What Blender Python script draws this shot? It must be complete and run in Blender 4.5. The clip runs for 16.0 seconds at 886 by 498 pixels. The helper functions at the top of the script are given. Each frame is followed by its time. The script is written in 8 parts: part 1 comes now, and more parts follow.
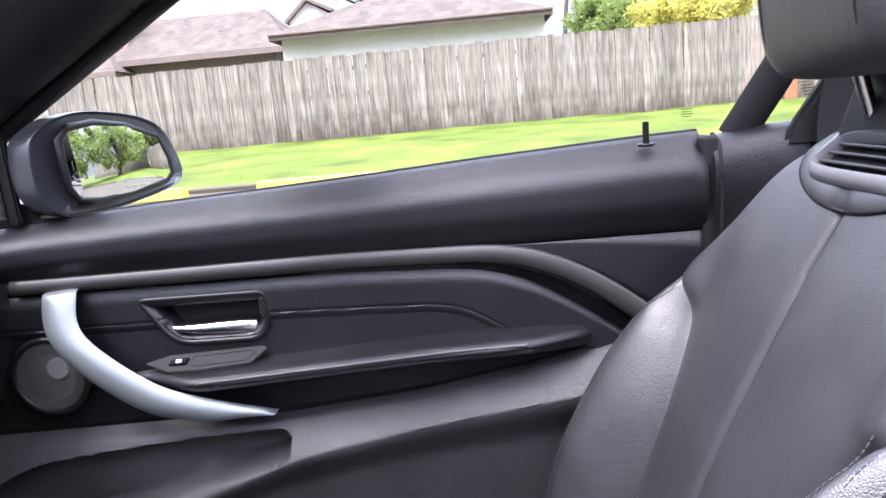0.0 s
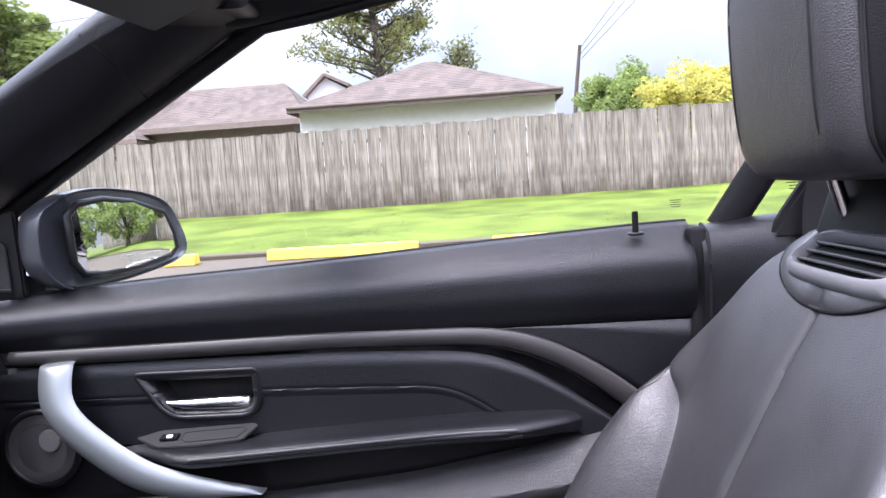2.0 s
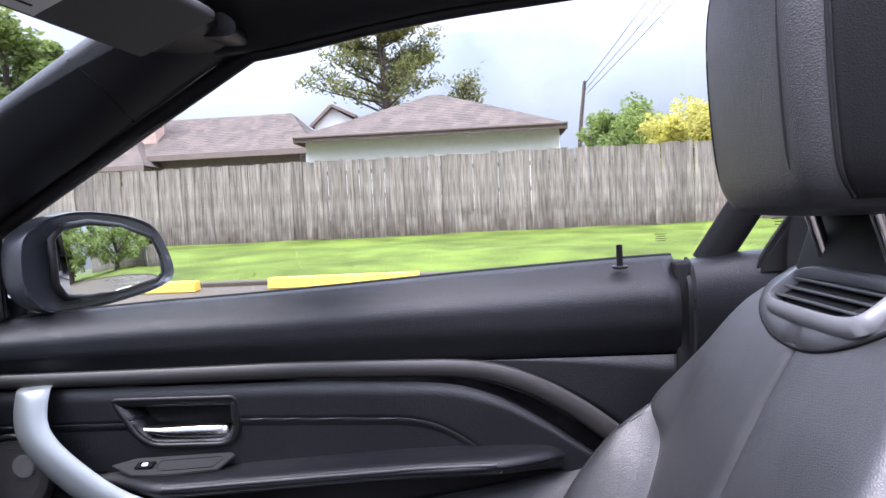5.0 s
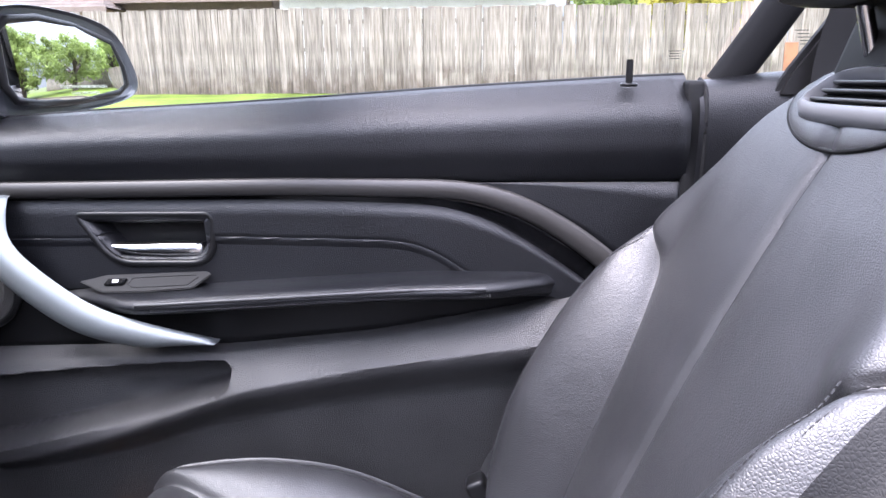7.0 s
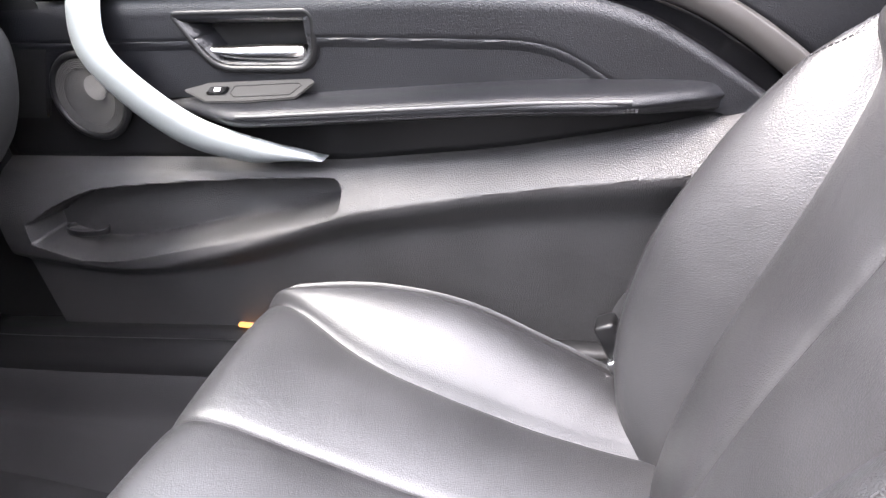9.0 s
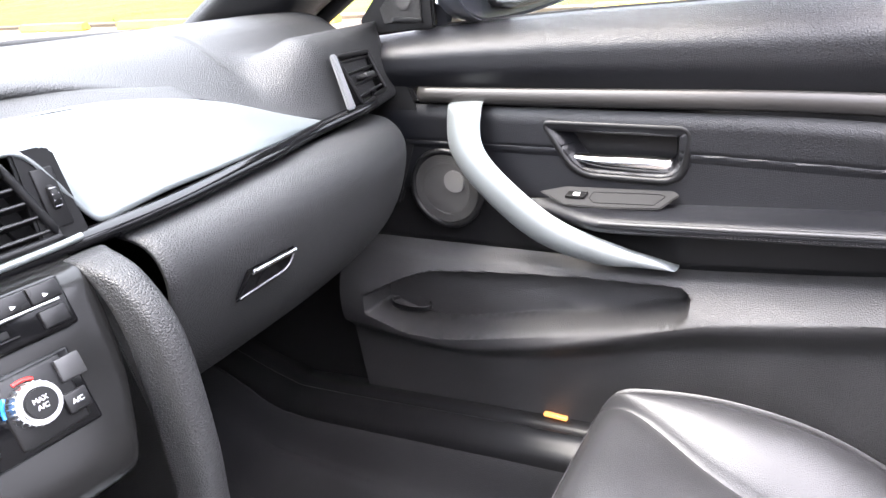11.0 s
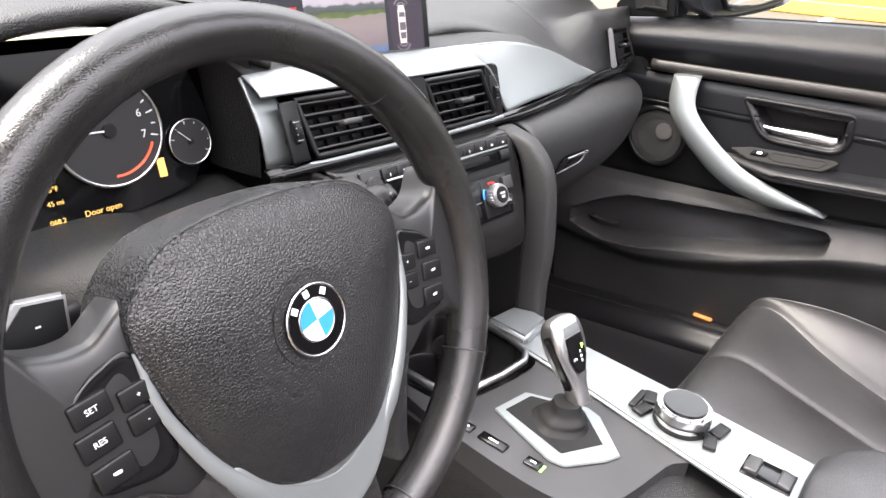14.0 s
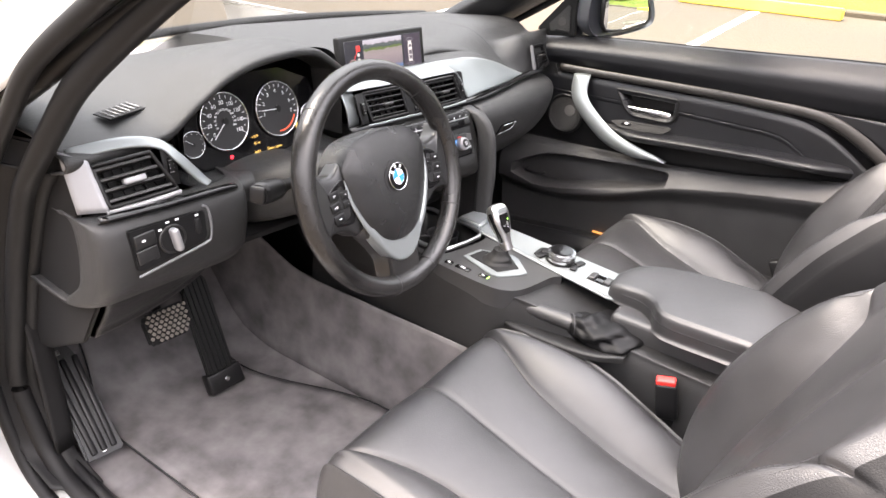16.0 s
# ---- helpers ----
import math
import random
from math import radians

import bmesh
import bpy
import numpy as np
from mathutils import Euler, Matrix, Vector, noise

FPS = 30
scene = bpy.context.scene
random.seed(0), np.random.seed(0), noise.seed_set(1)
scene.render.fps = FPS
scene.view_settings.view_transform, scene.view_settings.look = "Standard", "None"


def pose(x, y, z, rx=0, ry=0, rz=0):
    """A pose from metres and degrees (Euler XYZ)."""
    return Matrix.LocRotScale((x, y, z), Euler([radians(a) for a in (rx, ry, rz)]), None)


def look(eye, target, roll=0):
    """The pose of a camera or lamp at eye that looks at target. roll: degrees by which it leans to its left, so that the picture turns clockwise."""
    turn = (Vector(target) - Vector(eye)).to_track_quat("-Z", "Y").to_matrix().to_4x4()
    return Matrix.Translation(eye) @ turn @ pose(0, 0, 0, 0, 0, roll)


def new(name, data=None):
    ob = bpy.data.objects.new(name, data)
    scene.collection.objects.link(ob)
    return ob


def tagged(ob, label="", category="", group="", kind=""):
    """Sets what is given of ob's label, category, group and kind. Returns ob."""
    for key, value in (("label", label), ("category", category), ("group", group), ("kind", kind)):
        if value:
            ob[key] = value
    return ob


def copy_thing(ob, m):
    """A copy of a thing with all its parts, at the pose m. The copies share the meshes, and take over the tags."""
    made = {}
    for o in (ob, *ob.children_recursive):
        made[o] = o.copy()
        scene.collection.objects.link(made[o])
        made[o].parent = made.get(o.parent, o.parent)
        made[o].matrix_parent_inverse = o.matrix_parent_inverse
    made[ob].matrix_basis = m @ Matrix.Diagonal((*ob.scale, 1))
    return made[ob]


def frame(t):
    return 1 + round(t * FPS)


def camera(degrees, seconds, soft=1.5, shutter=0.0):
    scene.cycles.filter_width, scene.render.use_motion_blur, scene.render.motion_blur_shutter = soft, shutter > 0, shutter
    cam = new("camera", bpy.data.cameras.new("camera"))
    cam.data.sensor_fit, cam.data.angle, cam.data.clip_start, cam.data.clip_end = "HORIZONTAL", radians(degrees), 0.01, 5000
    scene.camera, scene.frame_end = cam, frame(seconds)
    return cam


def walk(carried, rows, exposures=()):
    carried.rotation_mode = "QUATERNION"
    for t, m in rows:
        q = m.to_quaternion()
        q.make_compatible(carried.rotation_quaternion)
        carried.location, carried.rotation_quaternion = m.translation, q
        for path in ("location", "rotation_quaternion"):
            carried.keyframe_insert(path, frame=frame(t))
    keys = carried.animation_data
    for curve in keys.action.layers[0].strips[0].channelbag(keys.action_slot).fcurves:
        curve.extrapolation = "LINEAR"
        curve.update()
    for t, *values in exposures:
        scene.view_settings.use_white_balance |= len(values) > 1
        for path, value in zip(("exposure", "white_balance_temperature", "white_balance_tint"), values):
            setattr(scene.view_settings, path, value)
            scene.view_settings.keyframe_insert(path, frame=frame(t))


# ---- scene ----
cam = camera(65.0, 16.0)

PATH = [
    (0, (0.445, -0.223, 1.151), (0.324, 1.736, 0.769), -5.1),
    (0.5, (0.446, -0.23, 1.152), (0.264, 1.732, 0.807), -4.5),
    (1, (0.451, -0.236, 1.158), (0.28, 1.737, 0.878), -3.9),
    (1.5, (0.462, -0.236, 1.164), (0.31, 1.746, 0.943), -3.7),
    (2, (0.469, -0.237, 1.167), (0.334, 1.75, 0.988), -3.8),
    (2.5, (0.473, -0.236, 1.168), (0.347, 1.754, 1.013), -3.9),
    (3, (0.476, -0.237, 1.168), (0.354, 1.754, 1.034), -3.7),
    (3.5, (0.479, -0.239, 1.169), (0.358, 1.754, 1.058), -3.5),
    (5.8, (0.5, -0.226, 1.161), (0.358, 1.767, 1.073), -2.4),
    (6, (0.483, -0.235, 1.161), (0.377, 1.76, 1.061), -2.0),
    (6.5, (0.477, -0.218, 1.147), (0.382, 1.769, 0.934), -1.4),
    (7, (0.472, -0.175, 1.098), (0.391, 1.766, 0.622), -0.6),
    (7.5, (0.493, -0.114, 1.078), (0.382, 1.667, 0.174), -0.9),
    (8, (0.493, -0.089, 1.058), (0.317, 1.605, 0.01), -2.1),
    (8.2, (0.496, -0.065, 1.058), (0.239, 1.617, 0.007), -2.9),
    (10.3, (0.386, -0.042, 1.09), (-0.345, 1.643, 0.299), -4.3),
    (10.5, (0.342, -0.061, 1.097), (-0.436, 1.603, 0.306), -4.5),
    (11, (0.277, -0.131, 1.133), (-0.649, 1.466, 0.362), -4.4),
    (11.5, (0.239, -0.214, 1.137), (-0.821, 1.317, 0.408), -5.1),
    (12, (0.229, -0.281, 1.141), (-0.911, 1.203, 0.436), -4.9),
    (12.5, (0.231, -0.34, 1.139), (-0.941, 1.116, 0.428), -3.7),
    (13, (0.238, -0.406, 1.145), (-0.925, 1.044, 0.404), -1.8),
    (13.5, (0.256, -0.499, 1.169), (-0.885, 0.939, 0.374), 0.3),
    (14, (0.299, -0.591, 1.196), (-0.803, 0.838, 0.333), 2.7),
    (14.5, (0.412, -0.707, 1.246), (-0.654, 0.717, 0.332), 4.7),
    (15, (0.501, -0.831, 1.281), (-0.536, 0.599, 0.342), 5.5),
    (15.5, (0.57, -1.003, 1.34), (-0.446, 0.448, 0.412), 4.9),
    (16, (0.673, -1.168, 1.371), (-0.334, 0.312, 0.478), 3.3),
]
EXPOSURES = [(0, 2.15, 6150, 26), (1.0, 2.08, 6150, 26), (2.5, 1.75, 6100, 26), (3.5, 1.61, 6050, 26), (6.3, 1.70, 6000, 23), (7.0, 2.35, 6100, 24), (7.6, 3.0, 6650, 20), (8.2, 3.2, 6800, 19), (10.3, 3.6, 6900, 18), (11, 3.25, 6800, 18), (12, 2.65, 6700, 18), (12.5, 2.55, 6900, 18), (14.5, 2.4, 7400, 18), (15.2, 2.45, 7450, 18), (16, 2.4, 7500, 18)]
walk(cam, [(t, look(eye, target, roll)) for t, eye, target, roll in PATH], EXPOSURES)

# ---- light ----
world = bpy.data.worlds.new("world")
scene.world = world
world.use_nodes = True
wn, wl = world.node_tree.nodes, world.node_tree.links
wn.clear()
w_out, w_bg = wn.new("ShaderNodeOutputWorld"), wn.new("ShaderNodeBackground")
w_sky, w_tc = wn.new("ShaderNodeTexSky"), wn.new("ShaderNodeTexCoord")
w_sky.sky_type, w_sky.sun_disc = "NISHITA", False
w_sky.sun_elevation, w_sky.sun_rotation = radians(60), radians(127)
w_sky.air_density, w_sky.dust_density = 1.0, 3.0
w_noise, w_ramp, w_mix = wn.new("ShaderNodeTexNoise"), wn.new("ShaderNodeValToRGB"), wn.new("ShaderNodeMixRGB")
w_noise.inputs["Scale"].default_value = 2.6
w_noise.inputs["Detail"].default_value = 7.0
w_noise.inputs["Roughness"].default_value = 0.55
w_ramp.color_ramp.elements[0].position, w_ramp.color_ramp.elements[1].position = 0.32, 0.62
w_ramp.color_ramp.elements[0].color = (0.45, 0.45, 0.45, 1)
w_mix.inputs["Color2"].default_value = (10.2, 11.0, 12.4, 1)
wl.new(w_tc.outputs["Generated"], w_noise.inputs["Vector"])
wl.new(w_noise.outputs["Fac"], w_ramp.inputs["Fac"])
wl.new(w_ramp.outputs["Color"], w_mix.inputs["Fac"])
wl.new(w_sky.outputs["Color"], w_mix.inputs["Color1"])
# an overcast sky is brightest overhead
w_sep, w_rise, w_mul = wn.new("ShaderNodeSeparateXYZ"), wn.new("ShaderNodeMapRange"), wn.new("ShaderNodeVectorMath")
w_rise.inputs["To Min"].default_value, w_rise.inputs["To Max"].default_value = 0.17, 1.9
w_mul.operation = "SCALE"
w_rise.interpolation_type = "SMOOTHSTEP"
wl.new(w_tc.outputs["Generated"], w_sep.inputs["Vector"])
wl.new(w_sep.outputs["Z"], w_rise.inputs["Value"])
wl.new(w_mix.outputs["Color"], w_mul.inputs[0])
wl.new(w_rise.outputs["Result"], w_mul.inputs["Scale"])
wl.new(w_mul.outputs["Vector"], w_bg.inputs["Color"])
wl.new(w_bg.outputs["Background"], w_out.inputs["Surface"])
w_bg.inputs["Strength"].default_value = 0.13
sun = new("sun", bpy.data.lights.new("sun", "SUN"))
sun.data.energy, sun.data.angle, sun.data.color = 2.4, radians(24), (1.0, 0.96, 0.9)
sun.matrix_world = look((-1.7, -1.3, 3.8), (0, 0, 0))


# ---- materials ----
def material(name, color, rough=0.5, metal=0.0, grain=0.0, grain_scale=300.0, vary=0.15, vary_scale=6.0, kind="noise", dark=None, spec=0.5, coat=0.0, per_object=0.0, crease=0.0):
    """Principled surface with broad colour variation and a fine relief."""
    m = bpy.data.materials.new(name)
    m.use_nodes = True
    n, l = m.node_tree.nodes, m.node_tree.links
    p = n["Principled BSDF"]
    p.inputs["Roughness"].default_value, p.inputs["Metallic"].default_value = rough, metal
    p.inputs["Specular IOR Level"].default_value = spec
    p.inputs["Coat Weight"].default_value = coat
    tc = n.new("ShaderNodeTexCoord")
    big = n.new("ShaderNodeTexNoise")
    big.inputs["Scale"].default_value, big.inputs["Detail"].default_value = vary_scale, 4.0
    l.new(tc.outputs["Object"], big.inputs["Vector"])
    ramp = n.new("ShaderNodeValToRGB")
    d = dark or tuple(c * (1 - vary) for c in color)
    b = tuple(min(1, c * (1 + vary)) for c in color)
    ramp.color_ramp.elements[0].position, ramp.color_ramp.elements[1].position = 0.3, 0.7
    ramp.color_ramp.elements[0].color, ramp.color_ramp.elements[1].color = (*d, 1), (*b, 1)
    l.new(big.outputs["Fac"], ramp.inputs["Fac"])
    col = ramp.outputs["Color"]
    if per_object:
        info, hsv = n.new("ShaderNodeObjectInfo"), n.new("ShaderNodeHueSaturation")
        rng = n.new("ShaderNodeMapRange")
        rng.inputs["To Min"].default_value, rng.inputs["To Max"].default_value = 1 - per_object, 1 + per_object
        l.new(info.outputs["Random"], rng.inputs["Value"])
        l.new(rng.outputs["Result"], hsv.inputs["Value"])
        l.new(col, hsv.inputs["Color"])
        col = hsv.outputs["Color"]
    l.new(col, p.inputs["Base Color"])
    rr = n.new("ShaderNodeMapRange")
    rr.inputs["To Min"].default_value, rr.inputs["To Max"].default_value = max(0.0, rough * 0.85), min(1.0, rough * 1.15)
    l.new(big.outputs["Fac"], rr.inputs["Value"])
    l.new(rr.outputs["Result"], p.inputs["Roughness"])
    if grain:
        if kind == "leather":
            tex = n.new("ShaderNodeTexVoronoi")
            tex.feature = "DISTANCE_TO_EDGE"
            cell = n.new("ShaderNodeMapRange")
            cell.inputs["From Max"].default_value = 0.28
            l.new(tex.outputs["Distance"], cell.inputs["Value"])
            out = cell.outputs["Result"]
        elif kind == "brushed":
            tex = n.new("ShaderNodeTexNoise")
            mp = n.new("ShaderNodeMapping")
            mp.inputs["Scale"].default_value = (0.06, 1.0, 1.0)
            l.new(tc.outputs["Object"], mp.inputs["Vector"])
            l.new(mp.outputs["Vector"], tex.inputs["Vector"])
            out = tex.outputs["Fac"]
        else:
            tex = n.new("ShaderNodeTexNoise")
            tex.inputs["Detail"].default_value = 3.0
            out = tex.outputs["Fac"]
        tex.inputs["Scale"].default_value = grain_scale
        if kind != "brushed":
            l.new(tc.outputs["Object"], tex.inputs["Vector"])
        bump = n.new("ShaderNodeBump")
        bump.inputs["Strength"].default_value, bump.inputs["Distance"].default_value = grain, 0.02 if grain_scale < 50 else (0.0008 if kind == "leather" else 0.00035)
        l.new(out, bump.inputs["Height"])
        l.new(bump.outputs["Normal"], p.inputs["Normal"])
        if crease:
            soft, fold = n.new("ShaderNodeTexNoise"), n.new("ShaderNodeBump")
            soft.inputs["Scale"].default_value, soft.inputs["Detail"].default_value, soft.inputs["Distortion"].default_value = 26.0, 5.0, 0.8
            l.new(tc.outputs["Object"], soft.inputs["Vector"])
            l.new(soft.outputs["Fac"], fold.inputs["Height"])
            fold.inputs["Strength"].default_value, fold.inputs["Distance"].default_value = crease, 0.006
            l.new(fold.outputs["Normal"], bump.inputs["Normal"])
    return m


def emitter(name, color, strength):
    m = bpy.data.materials.new(name)
    m.use_nodes = True
    p = m.node_tree.nodes["Principled BSDF"]
    p.inputs["Base Color"].default_value = (0.01, 0.01, 0.01, 1)
    p.inputs["Roughness"].default_value = 0.25
    p.inputs["Emission Color"].default_value, p.inputs["Emission Strength"].default_value = (*color, 1), strength
    return m


def glass_material(name, tint, rough=0.0):
    m = bpy.data.materials.new(name)
    m.use_nodes = True
    n, l = m.node_tree.nodes, m.node_tree.links
    n.clear()
    out, mix = n.new("ShaderNodeOutputMaterial"), n.new("ShaderNodeMixShader")
    tr, gl, fr = n.new("ShaderNodeBsdfTransparent"), n.new("ShaderNodeBsdfGlossy"), n.new("ShaderNodeFresnel")
    tr.inputs["Color"].default_value = (*tint, 1)
    gl.inputs["Roughness"].default_value = rough
    fr.inputs["IOR"].default_value = 1.35
    l.new(fr.outputs["Fac"], mix.inputs["Fac"])
    l.new(tr.outputs["BSDF"], mix.inputs[1])
    l.new(gl.outputs["BSDF"], mix.inputs[2])
    l.new(mix.outputs["Shader"], out.inputs["Surface"])
    return m


SEAT = material("seat_leather", (0.021, 0.0208, 0.0220), 0.43, grain=0.24, grain_scale=460, vary=0.3, vary_scale=9, kind="leather", crease=0.12, spec=0.6)
VINYL = material("door_vinyl", (0.0075, 0.0078, 0.0094), 0.36, grain=0.30, grain_scale=420, vary=0.2, vary_scale=7, kind="leather", spec=0.42)
LOWER = material("moulded_plastic", (0.0105, 0.0105, 0.0108), 0.40, grain=0.42, grain_scale=400, vary=0.2, vary_scale=8, kind="leather", spec=0.36)
DASH = material("dash_vinyl", (0.0225, 0.0228, 0.0235), 0.48, grain=0.5, grain_scale=380, vary=0.12, vary_scale=5, kind="leather", spec=0.38)
RIM = material("wheel_leather", (0.0145, 0.0140, 0.0140), 0.22, grain=0.13, grain_scale=560, vary=0.5, vary_scale=12, kind="leather", crease=0.05)
BLACK = material("satin_black_plastic", (0.0075, 0.0075, 0.008), 0.36, vary=0.15, spec=0.28)
DOORLOW = material("door_lower_vinyl", (0.026, 0.0255, 0.026), 0.44, grain=0.5, grain_scale=400, vary=0.25, vary_scale=9, kind="leather", spec=0.5)
MATT = material("matt_black_rubber", (0.008, 0.008, 0.0085), 0.6, grain=0.2, grain_scale=200, vary=0.2, spec=0.22)
GLOSS = material("gloss_black_trim", (0.004, 0.004, 0.0045), 0.10, vary=0.2, spec=0.35)
STRIP = material("dark_satin_strip", (0.050, 0.047, 0.045), 0.42, metal=0.5, vary=0.1)
ALU = material("satin_aluminium", (0.235, 0.255, 0.26), 0.42, metal=0.65, grain=0.05, grain_scale=900, vary=0.04, kind="brushed")
PAD = material("airbag_vinyl", (0.012, 0.012, 0.0125), 0.28, grain=0.38, grain_scale=480, vary=0.2, vary_scale=10, kind="leather")
SATIN = material("satin_chrome", (0.50, 0.50, 0.51), 0.34, metal=1.0, vary=0.05)
DECKM = material("satin_graphite", (0.038, 0.038, 0.039), 0.33, metal=0.25, vary=0.08)
CHROME = material("chrome", (0.58, 0.58, 0.59), 0.20, metal=1.0, vary=0.03)
# dust and door light are in the driver's carpet colour, shade in the passenger's
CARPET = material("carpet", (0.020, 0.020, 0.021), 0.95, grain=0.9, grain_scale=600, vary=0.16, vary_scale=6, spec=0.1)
MATCLOTH = material("dusty_lit_carpet", (0.104, 0.098, 0.100), 0.95, grain=0.9, grain_scale=600, vary=0.36, vary_scale=14, spec=0.1)
DARKMAT = material("shaded_mat_carpet", (0.018, 0.018, 0.019), 0.95, grain=0.9, grain_scale=600, vary=0.2, vary_scale=10, spec=0.1)
STACK = material("graphite_panel", (0.0075, 0.0074, 0.0073), 0.24, vary=0.06, spec=0.28)
STITCH = material("stitching_thread", (0.022, 0.022, 0.024), 0.7, vary=0.1)
WHITE = material("printed_white", (0.75, 0.76, 0.78), 0.5, vary=0.03)
RED = material("red_plastic", (0.65, 0.03, 0.025), 0.4, vary=0.08)
BLUE = material("blue_enamel", (0.02, 0.23, 0.65), 0.15, vary=0.03, coat=0.6)
ENAMEL = material("white_enamel", (0.8, 0.82, 0.84), 0.15, vary=0.02, coat=0.6)
PAINT = material("silver_body_paint", (0.55, 0.55, 0.54), 0.25, metal=0.4, vary=0.04, coat=0.8)
DARKPAINT = material("dark_grey_mirror_shell", (0.045, 0.047, 0.055), 0.3, vary=0.06, coat=0.4)
VISOR = material("visor_cloth", (0.055, 0.055, 0.053), 0.85, grain=0.3, grain_scale=700, vary=0.1)
MIRROR = material("mirror_silver", (0.85, 0.87, 0.86), 0.0, metal=1.0, vary=0.0)
GLASS = glass_material("window_glass", (0.82, 0.88, 0.86))
CLEAR = glass_material("clear_glass", (0.70, 0.73, 0.72))
AMBER = emitter("amber_lamp", (1.0, 0.42, 0.12), 0.25)
GREEN = emitter("green_indicator", (0.3, 1.0, 0.1), 2.5)
REDLED = emitter("red_indicator", (1.0, 0.03, 0.05), 0.8)
ORANGE = emitter("amber_digits", (1.0, 0.66, 0.2), 0.35)
LOT = material("concrete_lot", (0.066, 0.050, 0.032), 0.85, grain=0.5, grain_scale=30, vary=0.18, vary_scale=0.6)
GRASS = material("lawn", (0.086, 0.116, 0.020), 0.9, grain=0.9, grain_scale=25, vary=0.4, vary_scale=1.1, spec=0.1)
BLADE = material("grass_blades", (0.090, 0.120, 0.022), 0.8, vary=0.35, vary_scale=2.0, spec=0.2)
YARD = material("dry_yard_grass", (0.09, 0.10, 0.045), 0.9, grain=0.9, grain_scale=25, vary=0.3, vary_scale=1.1, spec=0.1)
YELLOW = material("yellow_kerb_paint", (0.72, 0.46, 0.06), 0.6, grain=0.3, grain_scale=40, vary=0.12, vary_scale=3)
LINE = material("white_road_paint", (0.7, 0.69, 0.66), 0.7, vary=0.12, vary_scale=8)
STUCCO = material("stucco", (0.80, 0.77, 0.74), 0.85, grain=0.3, grain_scale=40, vary=0.05)
BRICKPINK = material("pink_brick_wall", (0.45, 0.31, 0.25), 0.85, grain=0.3, grain_scale=30, vary=0.15)
FASCIA = material("fascia_board", (0.17, 0.125, 0.105), 0.7, vary=0.12)
BARK = material("bark", (0.075, 0.055, 0.042), 0.9, grain=0.8, grain_scale=30, vary=0.3)
LEAF = material("leaves", (0.22, 0.28, 0.085), 0.7, vary=0.4, vary_scale=1.5, spec=0.2)
LEAFY = material("yellow_leaves", (0.50, 0.46, 0.12), 0.7, vary=0.3, vary_scale=1.5, spec=0.2)
NEEDLE = material("pine_needles", (0.17, 0.175, 0.065), 0.8, vary=0.4, vary_scale=1.2, spec=0.2)


def let_light_through(m, share):
    """Mixes a translucent share into a leaf material."""
    n, l = m.node_tree.nodes, m.node_tree.links
    p, out = n["Principled BSDF"], n["Material Output"]
    tr, mix = n.new("ShaderNodeBsdfTranslucent"), n.new("ShaderNodeMixShader")
    l.new(p.inputs["Base Color"].links[0].from_socket, tr.inputs["Color"])
    mix.inputs["Fac"].default_value = share
    l.new(p.outputs["BSDF"], mix.inputs[1])
    l.new(tr.outputs["BSDF"], mix.inputs[2])
    l.new(mix.outputs["Shader"], out.inputs["Surface"])


for leaf in (LEAF, LEAFY, NEEDLE):
    let_light_through(leaf, 0.45)


